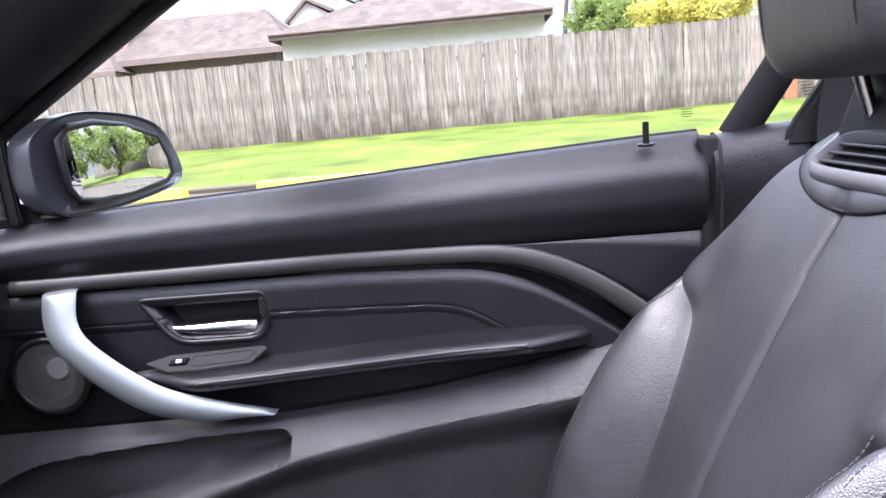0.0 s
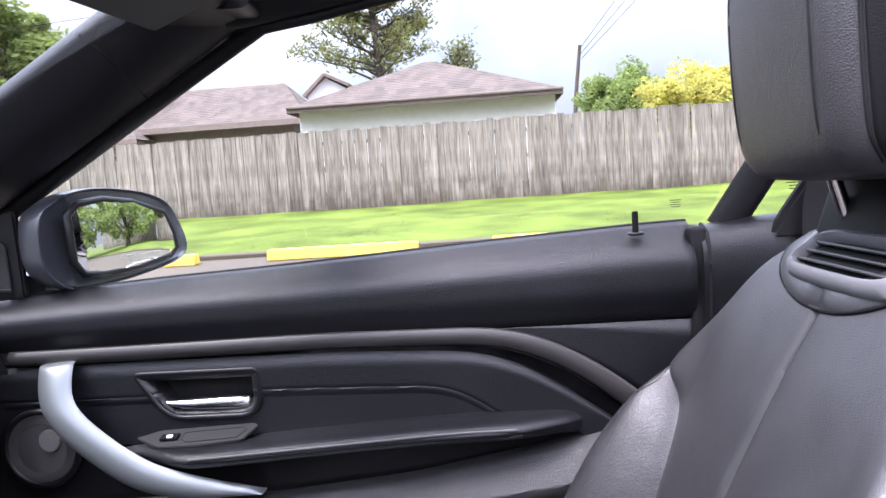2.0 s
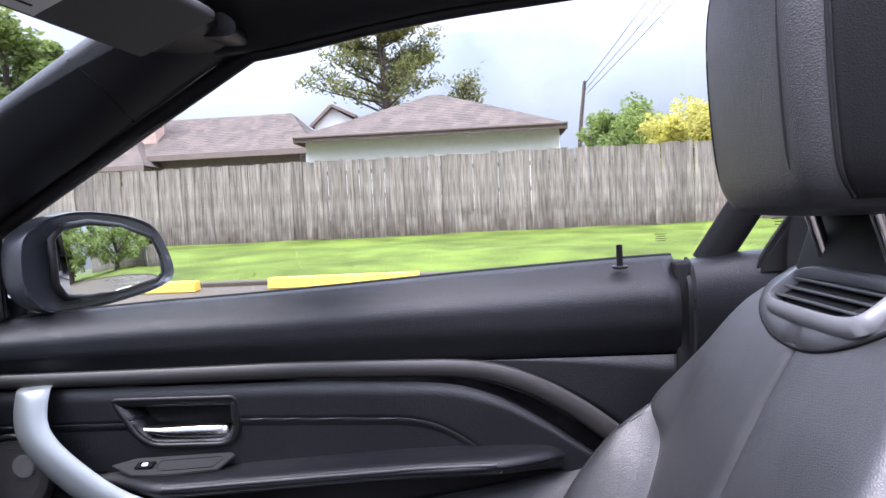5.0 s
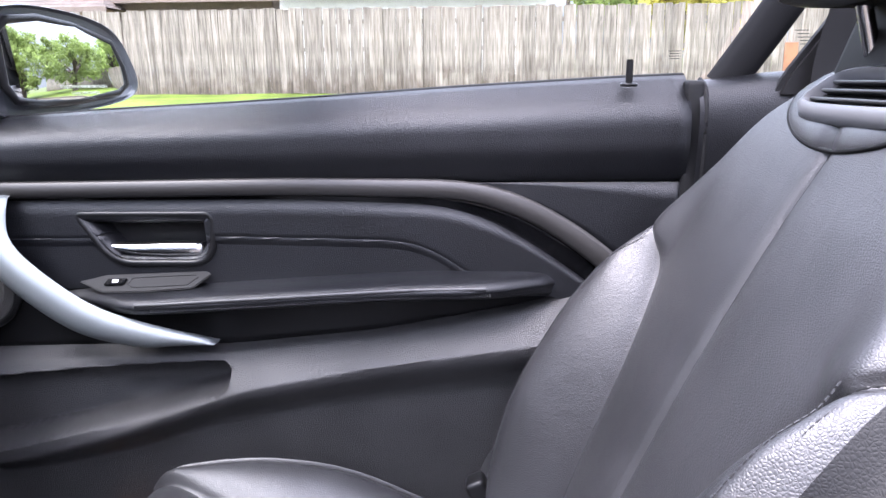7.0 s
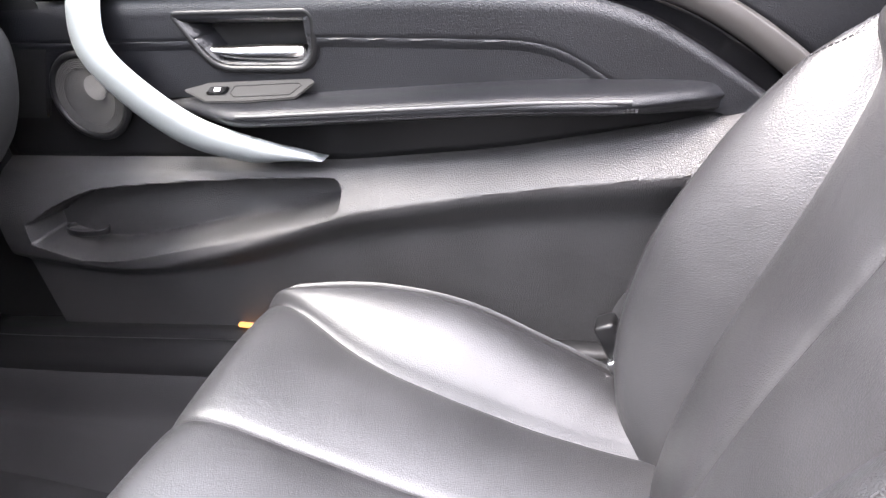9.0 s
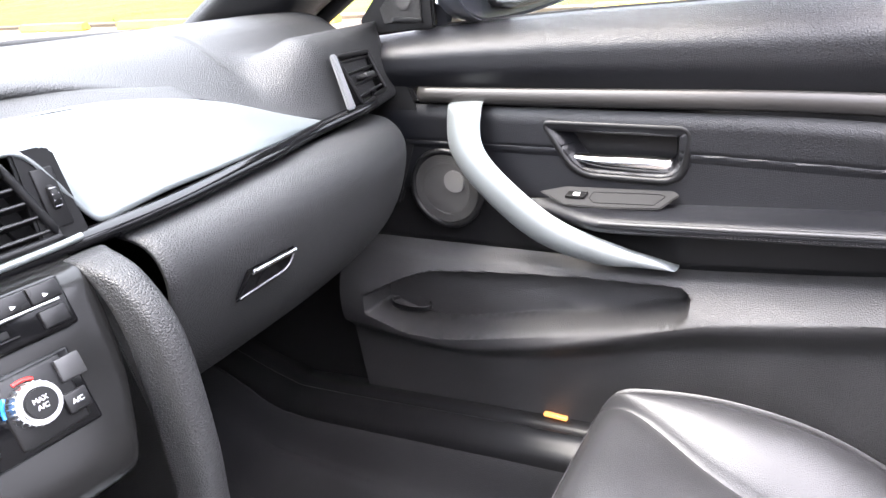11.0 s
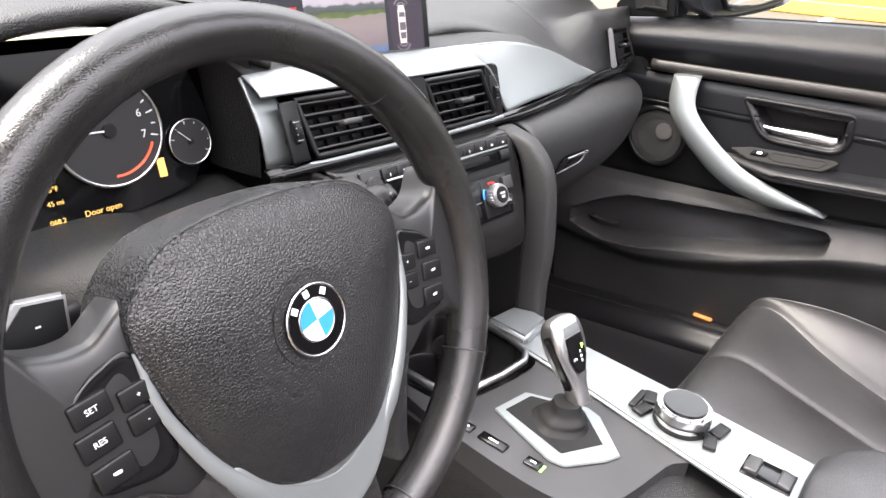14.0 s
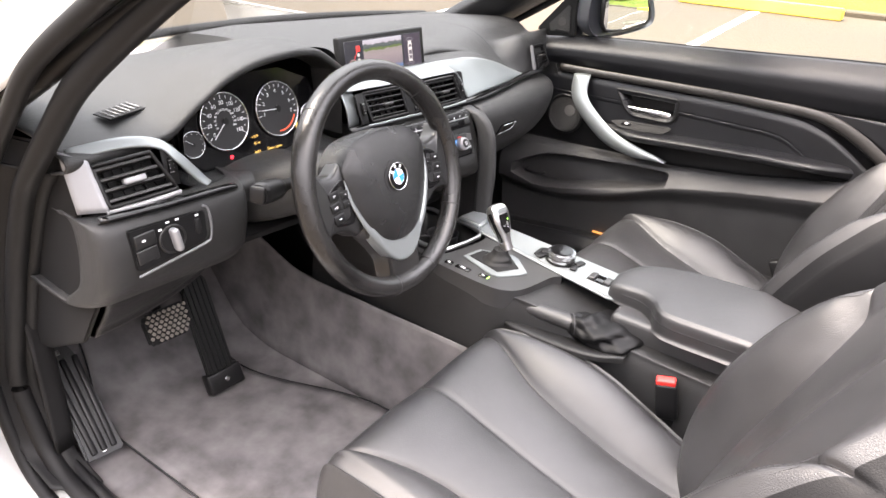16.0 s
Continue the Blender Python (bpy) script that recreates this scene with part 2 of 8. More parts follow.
def wood_material():
    m = material("weathered_wood", (0.245, 0.212, 0.186), 0.9, grain=0.6, grain_scale=40, vary=0.22, vary_scale=3, per_object=0.20)
    n, l = m.node_tree.nodes, m.node_tree.links
    p = n["Principled BSDF"]
    tc = n.new("ShaderNodeTexCoord")
    mp, streak = n.new("ShaderNodeMapping"), n.new("ShaderNodeTexNoise")
    mp.inputs["Scale"].default_value = (14, 14, 0.9)
    streak.inputs["Scale"].default_value, streak.inputs["Detail"].default_value = 2.0, 6.0
    info, add = n.new("ShaderNodeObjectInfo"), n.new("ShaderNodeVectorMath")
    mul = n.new("ShaderNodeMath")
    mul.operation, mul.inputs[1].default_value = "MULTIPLY", 37.0
    l.new(info.outputs["Random"], mul.inputs[0])
    l.new(tc.outputs["Object"], add.inputs[0])
    l.new(mul.outputs["Value"], add.inputs[1])
    l.new(add.outputs["Vector"], mp.inputs["Vector"])
    l.new(mp.outputs["Vector"], streak.inputs["Vector"])
    ramp = n.new("ShaderNodeValToRGB")
    ramp.color_ramp.elements[0].position, ramp.color_ramp.elements[1].position = 0.33, 0.68
    ramp.color_ramp.elements[0].color, ramp.color_ramp.elements[1].color = (0.50, 0.47, 0.43, 1), (1.22, 1.21, 1.19, 1)
    l.new(streak.outputs["Fac"], ramp.inputs["Fac"])
    mix = n.new("ShaderNodeMixRGB")
    mix.blend_type, mix.inputs["Fac"].default_value = "MULTIPLY", 1.0
    old = p.inputs["Base Color"].links[0].from_socket
    l.new(old, mix.inputs["Color1"])
    l.new(ramp.outputs["Color"], mix.inputs["Color2"])
    # damp stains that creep up from the ground by uneven heights
    sep, patch, low, edge = n.new("ShaderNodeSeparateXYZ"), n.new("ShaderNodeTexNoise"), n.new("ShaderNodeMath"), n.new("ShaderNodeMapRange")
    patch.inputs["Scale"].default_value, patch.inputs["Detail"].default_value = 2.2, 5.0
    l.new(add.outputs["Vector"], patch.inputs["Vector"])
    l.new(tc.outputs["Object"], sep.inputs["Vector"])
    low.operation = "MULTIPLY_ADD"
    low.inputs[1].default_value, low.inputs[2].default_value = -1.9, 0.62
    l.new(patch.outputs["Fac"], low.inputs[0])
    both, stain = n.new("ShaderNodeMath"), n.new("ShaderNodeMixRGB")
    both.operation = "ADD"
    l.new(low.outputs["Value"], both.inputs[0])
    l.new(sep.outputs["Z"], both.inputs[1])
    edge.inputs["From Min"].default_value, edge.inputs["From Max"].default_value = -0.35, 0.25
    edge.inputs["To Min"].default_value, edge.inputs["To Max"].default_value = 0.75, 0.0
    l.new(both.outputs["Value"], edge.inputs["Value"])
    stain.blend_type = "MULTIPLY"
    stain.inputs["Color2"].default_value = (0.30, 0.24, 0.19, 1)
    l.new(edge.outputs["Result"], stain.inputs["Fac"])
    l.new(mix.outputs["Color"], stain.inputs["Color1"])
    l.new(stain.outputs["Color"], p.inputs["Base Color"])
    return m


WOOD = wood_material()


# ---- building helpers ----
def mesh_object(name, verts, faces, mat, parent=None, label="", smooth=40):
    me = bpy.data.meshes.new(name)
    me.from_pydata([tuple(v) for v in verts], [], faces)
    me.materials.append(mat)
    if smooth:
        me.polygons.foreach_set("use_smooth", [True] * len(me.polygons))
        me.set_sharp_from_angle(angle=radians(smooth))
    ob = new(name, me)
    if parent:
        ob.parent = parent
    return tagged(ob, label)


def part(name, bm, mat, parent=None, label="", smooth=40):
    """Links a bmesh as one mesh object under a thing or a part."""
    bmesh.ops.recalc_face_normals(bm, faces=bm.faces)
    me = bpy.data.meshes.new(name)
    bm.to_mesh(me)
    bm.free()
    me.materials.append(mat)
    if smooth:
        me.polygons.foreach_set("use_smooth", [True] * len(me.polygons))
        me.set_sharp_from_angle(angle=radians(smooth))
    ob = new(name, me)
    if parent:
        ob.parent = parent
    return tagged(ob, label)


def thing(name, label, category, group="", kind=""):
    return tagged(new(name), label, category, group, kind)


def curve_through(pts, n):
    """n points on a Catmull-Rom curve through pts."""
    P = np.array(pts, float)
    if len(P) == 2:
        return P[0] + np.linspace(0, 1, n)[:, None] * (P[1] - P[0])
    Q = np.vstack([2 * P[0] - P[1], P, 2 * P[-1] - P[-2]])
    out = []
    for s in np.linspace(0, len(P) - 1, n):
        i = min(int(s), len(P) - 2)
        u = s - i
        a, b, c, d = Q[i : i + 4]
        out.append(0.5 * (2 * b + (c - a) * u + (2 * a - 5 * b + 4 * c - d) * u * u + (3 * b - a - 3 * c + d) * u**3))
    return np.array(out)


def lerp_curve(table):
    """A smooth function of one number through (x, value) pairs."""
    xs, ys = [p[0] for p in table], [p[1] for p in table]
    fine = np.linspace(xs[0], xs[-1], 120)
    val = np.interp(fine, xs, ys)
    k = np.ones(9) / 9
    val = np.convolve(np.pad(val, 4, mode="edge"), k, "valid")
    return lambda x: float(np.interp(x, fine, val))


def grid_mesh(name, rows, mat, parent=None, label="", close_u=False, close_v=False, caps=False, thick=0.0, smooth=45, flip=False):
    """A skin over rows of points, all of one length."""
    R, C = len(rows), len(rows[0])
    verts = [p for r in rows for p in r]
    faces = []
    for i in range(R if close_u else R - 1):
        for j in range(C if close_v else C - 1):
            a, b, c, d = i * C + j, i * C + (j + 1) % C, ((i + 1) % R) * C + (j + 1) % C, ((i + 1) % R) * C + j
            faces.append((a, b, c, d))
    if caps:
        faces.append(tuple(reversed(range(C))))
        faces.append(tuple((R - 1) * C + j for j in range(C)))
    ob = mesh_object(name, verts, faces, mat, parent, label, smooth)
    if flip:
        ob.data.flip_normals()
    if thick:
        mod = ob.modifiers.new("thickness", "SOLIDIFY")
        mod.thickness, mod.offset = thick, -1
    return ob


def loft(name, sections, mat, parent=None, label="", n=24, m=24, closed=False, caps=True, smooth=45, thick=0.0):
    """A skin through sections, each a few points, smoothed both ways."""
    secs = []
    for s in sections:
        s = list(s)
        if closed:
            k = len(s)
            c = curve_through(s + s[:3], m * (k + 2) // k + 1)
            L = len(c)
            per = m
            Q = np.array(s, float)
            pts = []
            for u in np.linspace(0, k, per, endpoint=False):
                i = int(u)
                f = u - i
                a, b, cc, d = Q[(i - 1) % k], Q[i % k], Q[(i + 1) % k], Q[(i + 2) % k]
                pts.append(0.5 * (2 * b + (cc - a) * f + (2 * a - 5 * b + 4 * cc - d) * f * f + (3 * b - a - 3 * cc + d) * f**3))
            secs.append(np.array(pts))
        else:
            secs.append(curve_through(s, m))
    secs = np.array(secs)
    rows = np.array([curve_through(secs[:, j], n) for j in range(secs.shape[1])]).transpose(1, 0, 2)
    return grid_mesh(name, rows, mat, parent, label, close_v=closed, caps=caps and closed, smooth=smooth, thick=thick)


def tube(name, path, radius, mat, parent=None, label="", n=24, m=10, flat=None, closed=False, smooth=60):
    """A round or flattened bar along a path; radius is one number or one for each path point; flat: (axis, factor)."""
    P = curve_through(path, n) if not closed else np.array(path, float)
    n = len(P)
    rad = np.interp(np.linspace(0, 1, n), np.linspace(0, 1, len(radius)), radius) if isinstance(radius, (list, tuple)) else np.full(n, radius)
    T = np.gradient(P, axis=0)
    if closed:
        T = np.roll(P, -1, 0) - np.roll(P, 1, 0)
    T /= np.linalg.norm(T, axis=1)[:, None]
    ref = np.array(flat[0] if flat else ((0, 0, 1) if abs(T[0][2]) < 0.8 else (0, 1, 0)), float)
    rows = []
    for i in range(n):
        a = np.cross(T[i], ref)
        a /= np.linalg.norm(a) + 1e-9
        b = np.cross(a, T[i])
        ang = np.linspace(0, 2 * np.pi, m, endpoint=False)
        f = flat[1] if flat else 1.0
        rows.append([P[i] + rad[i] * (np.cos(t) * a + f * np.sin(t) * b) for t in ang])
    return grid_mesh(name, rows, mat, parent, label, close_u=closed, close_v=True, caps=not closed, smooth=smooth)


def rounded(name, size, m, mat, parent=None, label="", bevel=0.004, seg=3, taper=None):
    """A box with rounded edges at the pose m. taper: (x, y) scale of its top."""
    bm = bmesh.new()
    bmesh.ops.create_cube(bm, size=1)
    bmesh.ops.scale(bm, vec=size, verts=bm.verts)
    if taper:
        for v in bm.verts:
            if v.co.z > 0:
                v.co.x *= taper[0]
                v.co.y *= taper[1]
    bevel = min(bevel, min(size) * 0.49)
    bmesh.ops.bevel(bm, geom=bm.edges[:], offset=bevel, segments=seg, affect="EDGES", profile=0.5)
    bmesh.ops.transform(bm, matrix=m, verts=bm.verts)
    return part(name, bm, mat, parent, label)


def disc(name, radius, depth, m, mat, parent=None, label="", n=32, bevel=0.001):
    bm = bmesh.new()
    bmesh.ops.create_cone(bm, cap_ends=True, segments=n, radius1=radius, radius2=radius, depth=depth)
    if bevel:
        rim = [e for e in bm.edges if abs(e.verts[0].co.z - e.verts[1].co.z) < 1e-6]
        bmesh.ops.bevel(bm, geom=rim, offset=min(bevel, depth * 0.4), segments=2, affect="EDGES")
    bmesh.ops.transform(bm, matrix=m, verts=bm.verts)
    return part(name, bm, mat, parent, label)


def ring(name, radius, thick, m, mat, parent=None, label="", n=48, k=8):
    rows = []
    for i in range(n):
        a = 2 * math.pi * i / n
        rows.append([m @ Vector(((radius + thick * math.cos(b)) * math.cos(a), (radius + thick * math.cos(b)) * math.sin(a), thick * math.sin(b))) for b in (2 * math.pi * j / k for j in range(k))])
    return grid_mesh(name, rows, mat, parent, label, close_u=True, close_v=True, smooth=80)


def slab(name, outline, m, depth, mat, parent=None, label="", bevel=0.001, seg=2):
    """A plate with the outline (x, y), depth along z, at the pose m."""
    bm = bmesh.new()
    vs = [bm.verts.new((x, y, 0)) for x, y in outline]
    f = bm.faces.new(vs)
    ext = bmesh.ops.extrude_face_region(bm, geom=[f])
    for v in ext["geom"]:
        if isinstance(v, bmesh.types.BMVert):
            v.co.z += depth
    bmesh.ops.recalc_face_normals(bm, faces=bm.faces)
    if bevel:
        bmesh.ops.bevel(bm, geom=bm.edges[:], offset=bevel, segments=seg, affect="EDGES", clamp_overlap=True)
    bmesh.ops.transform(bm, matrix=m, verts=bm.verts)
    return part(name, bm, mat, parent, label)


def basis(origin, xaxis, yaxis):
    """A pose from an origin and two directions; z is their cross product."""
    x = Vector(xaxis).normalized()
    z = x.cross(Vector(yaxis)).normalized()
    y = z.cross(x)
    m = Matrix((x, y, z)).transposed().to_4x4()
    m.translation = Vector(origin)
    return m


def writing(name, text, size, m, mat, parent=None, label="", align="CENTER"):
    cu = bpy.data.curves.new(name, "FONT")
    cu.body, cu.size, cu.align_x, cu.align_y, cu.extrude = text, size, align, "CENTER", 0.0002
    tmp = bpy.data.objects.new(name, cu)
    me = bpy.data.meshes.new_from_object(tmp)
    bpy.data.objects.remove(tmp)
    me.transform(m)
    me.materials.clear()
    me.materials.append(mat)
    ob = new(name, me)
    if parent:
        ob.parent = parent
    return tagged(ob, label)


def stitches(name, path, mat, parent, step=0.006, size=0.0009, label=""):
    """A row of short raised threads along a path."""
    P = curve_through(path, 200)
    seg = np.r_[0, np.cumsum(np.linalg.norm(np.diff(P, axis=0), axis=1))]
    verts, faces = [], []
    for s in np.arange(0, seg[-1] - step, step):
        a = np.array([np.interp(s, seg, P[:, k]) for k in range(3)])
        b = np.array([np.interp(s + step * 0.7, seg, P[:, k]) for k in range(3)])
        t = (b - a) / (np.linalg.norm(b - a) + 1e-9)
        u = np.cross(t, (0.3, 0.5, 0.8))
        u /= np.linalg.norm(u)
        v = np.cross(t, u)
        k = len(verts)
        for p in (a, b):
            for q in range(4):
                ang = q * math.pi / 2
                verts.append(p + size * (math.cos(ang) * u + math.sin(ang) * v))
        faces += [(k + q, k + (q + 1) % 4, k + 4 + (q + 1) % 4, k + 4 + q) for q in range(4)] + [(k + 3, k + 2, k + 1, k), (k + 4, k + 5, k + 6, k + 7)]
    return mesh_object(name, verts, faces, mat, parent, label, smooth=0)


def sstep(a, b, x):
    t = min(1.0, max(0.0, (x - a) / (b - a)))
    return t * t * (3 - 2 * t)


# ---- passenger door ----
BELT = lerp_curve([(-0.40, 1.02), (-0.194, 1.045), (0.0, 1.058), (0.162, 1.065), (0.324, 1.074), (0.45, 1.082), (0.672, 1.093), (0.74, 1.095)])
STRIP_TOP = lerp_curve([(-0.40, 0.970), (-0.229, 0.971), (0.0, 0.973), (0.242, 0.976), (0.459, 0.973), (0.50, 0.966), (0.549, 0.949), (0.622, 0.905), (0.651, 0.881), (0.74, 0.80)])
STRIP_LOW = lerp_curve([(-0.40, 0.957), (-0.20, 0.957), (0.0, 0.958), (0.242, 0.960), (0.458, 0.955), (0.518, 0.939), (0.577, 0.909), (0.621, 0.876), (0.74, 0.77)])
GROOVE = lerp_curve([(-0.40, 0.949), (-0.149, 0.949), (0.0, 0.949), (0.238, 0.949), (0.419, 0.942), (0.472, 0.931), (0.533, 0.901), (0.622, 0.837), (0.74, 0.74)])
ARM_BACK = lerp_curve([(-0.40, 0.826), (-0.056, 0.831), (0.146, 0.838), (0.468, 0.845), (0.545, 0.834), (0.60, 0.815), (0.74, 0.76)])
LEDGE = lerp_curve([(-0.40, 0.742), (-0.329, 0.743), (-0.209, 0.746), (0.008, 0.752), (0.143, 0.752), (0.347, 0.774), (0.531, 0.809), (0.584, 0.822), (0.74, 0.86)])
FOLD = lerp_curve([(-0.40, 0.625), (-0.238, 0.608), (-0.144, 0.608), (0.016, 0.650), (0.167, 0.708), (0.352, 0.745), (0.525, 0.770), (0.74, 0.80)])
DX0, DX1 = -0.36, 0.735

door = thing("passenger_door_panel", "closed black car door panel with leather armrest and silver grip", "car door")


def band(name, top, low, depth, mat, label="", x0=DX0, x1=DX1, n=70, k=10, thick=0.006, smooth=50, shape=None):
    """A strip of the door between two height curves; depth(s, x, z) gives y."""
    rows = []
    for i in range(n + 1):
        x = x0 + (x1 - x0) * i / n
        zt, zl = top(x), low(x)
        rows.append([(x, depth(j / k, x, zt + (zl - zt) * j / k), zt + (zl - zt) * j / k) for j in range(k + 1)])
    return grid_mesh(name, rows, mat, door, label, smooth=smooth, thick=thick, flip=True)


def upper_depth(s, x, z):
    return 0.722 - 0.040 * math.sin(min(1, s * 2.2) * math.pi / 2) + 0.012 * sstep(0.6, 1.0, s) + 0.006 * sstep(0.93, 1.0, s)


band("upper_pad", BELT, lambda x: 0.974, upper_depth, VINYL, "black grained leatherette belt pad", k=22, n=60)
band("rear_corner_panel", lambda x: 0.971, lambda x: min(0.969, STRIP_TOP(x)), lambda s, x, z: 0.697, VINYL, x0=0.47, k=6, n=24)
band("trim_strip", STRIP_TOP, STRIP_LOW, lambda s, x, z: 0.690 - 0.004 * math.sin(s * math.pi), STRIP, "dark satin metal trim strip", k=6, x0=-0.215)
band("strip_shadow_gap", STRIP_LOW, GROOVE, lambda s, x, z: 0.697 + 0.004 * s, GLOSS, k=4)


SEAM = lerp_curve([(-0.40, 0.900), (-0.225, 0.901), (-0.048, 0.901), (0.149, 0.904), (0.393, 0.898), (0.431, 0.884), (0.476, 0.850), (0.50, 0.83), (0.74, 0.6)])


def pad_depth(s, x, z):
    y = 0.7005 - 0.007 * math.sin(min(1, s * 6) * math.pi / 2)
    y += 0.004 * sstep(0.0, 0.012, SEAM(x) - z) * (1 if x < 0.48 else 0)
    d = abs(z - SEAM(x))
    y += 0.0035 * max(0, 1 - d / 0.003) * (1 if x < 0.485 else 0)
    k = (0.928 - z) / 0.058
    q = min(z - 0.870, 0.928 - z, (x + 0.036 - 0.046 * k) * 0.74, 0.136 - 0.004 * k - x, 0.026 - math.hypot(max(0.0, x - 0.107), max(0.0, 0.896 - z)))
    y += 0.034 * sstep(-0.001, 0.010, q)
    return y


band("middle_pad", GROOVE, ARM_BACK, pad_depth, VINYL, "black leather door insert with stitched seam", n=380, k=84)
band("armrest_recess", ARM_BACK, LEDGE, lambda s, x, z: 0.700 + 0.004 * s, BLACK, k=8)
for off in (0.0028, -0.0028):
    stitches("stitching", [(x, 0.6935 if x < 0.4 else 0.694, SEAM(x) + off) for x in np.linspace(0.16, 0.475, 26)], STITCH, door, step=0.0045, size=0.0005)

# release handle in its recess
slab("handle_recess", [(-0.036, 0.930), (0.138, 0.930), (0.136, 0.895), (0.112, 0.868), (0.010, 0.868)], basis((0, 0.7240, 0), (1, 0, 0), (0, 0, 1)), 0.004, BLACK, door, "black recess behind the handle", bevel=0.001)
rows = []
corners = [(-0.040, 0.932), (0.140, 0.932), (0.136, 0.867), (0.004, 0.867)]
for k, r in enumerate((0.010, 0.012, 0.030, 0.028)):
    b, a, c = (Vector(corners[q % 4]) for q in (k, k - 1, k + 1))
    p0, p1 = b + (a - b).normalized() * r, b + (c - b).normalized() * r
    rows += [p0 * (1 - u) ** 2 + b * 2 * u * (1 - u) + p1 * u * u for u in np.linspace(0, 1, 9)]
    rows += [p1.lerp(Vector(corners[(k + 1) % 4]) + (b - c).normalized() * (0.012, 0.030, 0.028, 0.010)[k], u) for u in np.linspace(0, 1, 8)[1:-1]]
tube("handle_bezel", [(v.x, 0.6915, v.y) for v in rows], 0.0050, BLACK, door, "black handle surround", closed=True, m=8)
loft("release_handle", [[(x, y0, zc + h), (x, y0 - 0.008, zc + h * 0.6), (x, y0 - 0.010, zc - h * 0.5), (x, y0 - 0.004, zc - h), (x, y0 + 0.006, zc - h * 0.6), (x, y0 + 0.006, zc + h * 0.7)] for x, y0, zc, h in
      [(-0.016, 0.706, 0.8915, 0.0022), (0.005, 0.704, 0.8875, 0.0050), (0.035, 0.702, 0.885, 0.0080), (0.075, 0.702, 0.8845, 0.0098), (0.105, 0.703, 0.884, 0.0102), (0.118, 0.705, 0.884, 0.0094), (0.121, 0.708, 0.884, 0.006)]],
     CHROME, door, "polished metal release handle", n=30, m=24, closed=True)

# speaker
SPK = basis((-0.182, 0.6850, 0.834), (1, 0, 0), (0, 0, 1))
SPKM = material("speaker_mesh", (0.060, 0.058, 0.056), 0.5, metal=0.4, grain=0.6, grain_scale=900, vary=0.1, kind="leather")
disc("speaker_grille", 0.050, 0.006, SPK, SPKM, door, "round perforated speaker grille", n=48)
ring("speaker_rim", 0.0535, 0.0050, SPK @ pose(0, 0, 0.001), BLACK, door)
for rr in (0.0475, 0.0450, 0.0425, 0.0400, 0.0375):
    ring("grille_ring", rr, 0.0009, SPK @ pose(0, 0, 0.0032), SPKM, door, k=6)
disc("speaker_dome", 0.016, 0.004, SPK @ pose(0.014, 0.012, 0.0035), material("speaker_dome_mesh", (0.16, 0.155, 0.15), 0.5, metal=0.3, grain=0.8, grain_scale=900, kind="leather"), door, "paler round tweeter dome behind mesh")

# armrest
ARM_TOP = lerp_curve([(-0.10, 0.8285), (0.055, 0.829), (0.166, 0.836), (0.393, 0.850), (0.55, 0.853), (0.60, 0.845)])
secs = []
for x in (-0.085, -0.04, 0.03, 0.08, 0.2, 0.35, 0.48, 0.55, 0.582, 0.594):
    f = 1.0 if x < 0.5 else max(0.05, 1 - ((x - 0.5) / 0.096) ** 1.6)
    g = sstep(-0.09, 0.06, x)
    zt, yf = ARM_TOP(x), 0.705 - (0.012 + 0.056 * g) * f
    secs.append([(x, 0.708, zt + 0.004), (x, (0.708 + yf) / 2 + 0.008, zt + 0.0045), (x, yf + 0.010, zt + 0.002), (x, yf, zt - 0.006), (x, yf + 0.003, zt - 0.013), (x, yf + 0.018 * f, zt - 0.022), (x, 0.708, zt - 0.030)])
loft("armrest", secs, VINYL, door, "black leather armrest with double-stitched edge", n=60, m=30, closed=True)
tube("edge_roll", [(x, 0.6392, ARM_TOP(x) - 0.0042) for x in np.linspace(0.05, 0.49, 14)], 0.0034, SEAT, door, "rolled leather edge of the armrest", n=50, m=8)
for d in (0.0, 0.0022):
    stitches("stitching", [(x, 0.6372 + 0.0010, ARM_TOP(x) - 0.0115 - d) for x in np.linspace(0.07, 0.50, 22)], STITCH, door, step=0.004, size=0.0006)
PLATE = basis((0, 0.668, 0.8320), (1, 0, 0.03), (0, 0.80, 0.60))
sw = slab("switch_panel", [(-0.042, 0.019), (-0.008, 0.029), (0.126, 0.031), (0.134, 0.025), (0.114, 0.003), (0.05, -0.001), (-0.004, 0.0)], PLATE, 0.003, MATT, door, "flat black switch panel on the armrest", bevel=0.0012)
tube("panel_groove", [tuple(PLATE @ Vector((u, v, 0.0030))) for u, v in ((0.034, 0.006), (0.106, 0.008), (0.118, 0.021), (0.112, 0.024), (0.030, 0.022), (0.026, 0.012))], 0.0006, BLACK, sw, "fine line round the panel", closed=True, m=6)
slab("window_switch", [(-0.013, -0.005), (0.012, -0.005), (0.016, 0.005), (-0.009, 0.005)], PLATE @ pose(0.008, 0.015, 0.0026), 0.004, GLOSS, sw, "small rocker switch with white symbol", bevel=0.001)
slab("switch_symbol", [(-0.004, -0.0025), (0.004, -0.0025), (0.004, 0.0025), (-0.004, 0.0025)], PLATE @ pose(0.010, 0.015, 0.0064), 0.0005, WHITE, sw, bevel=0)

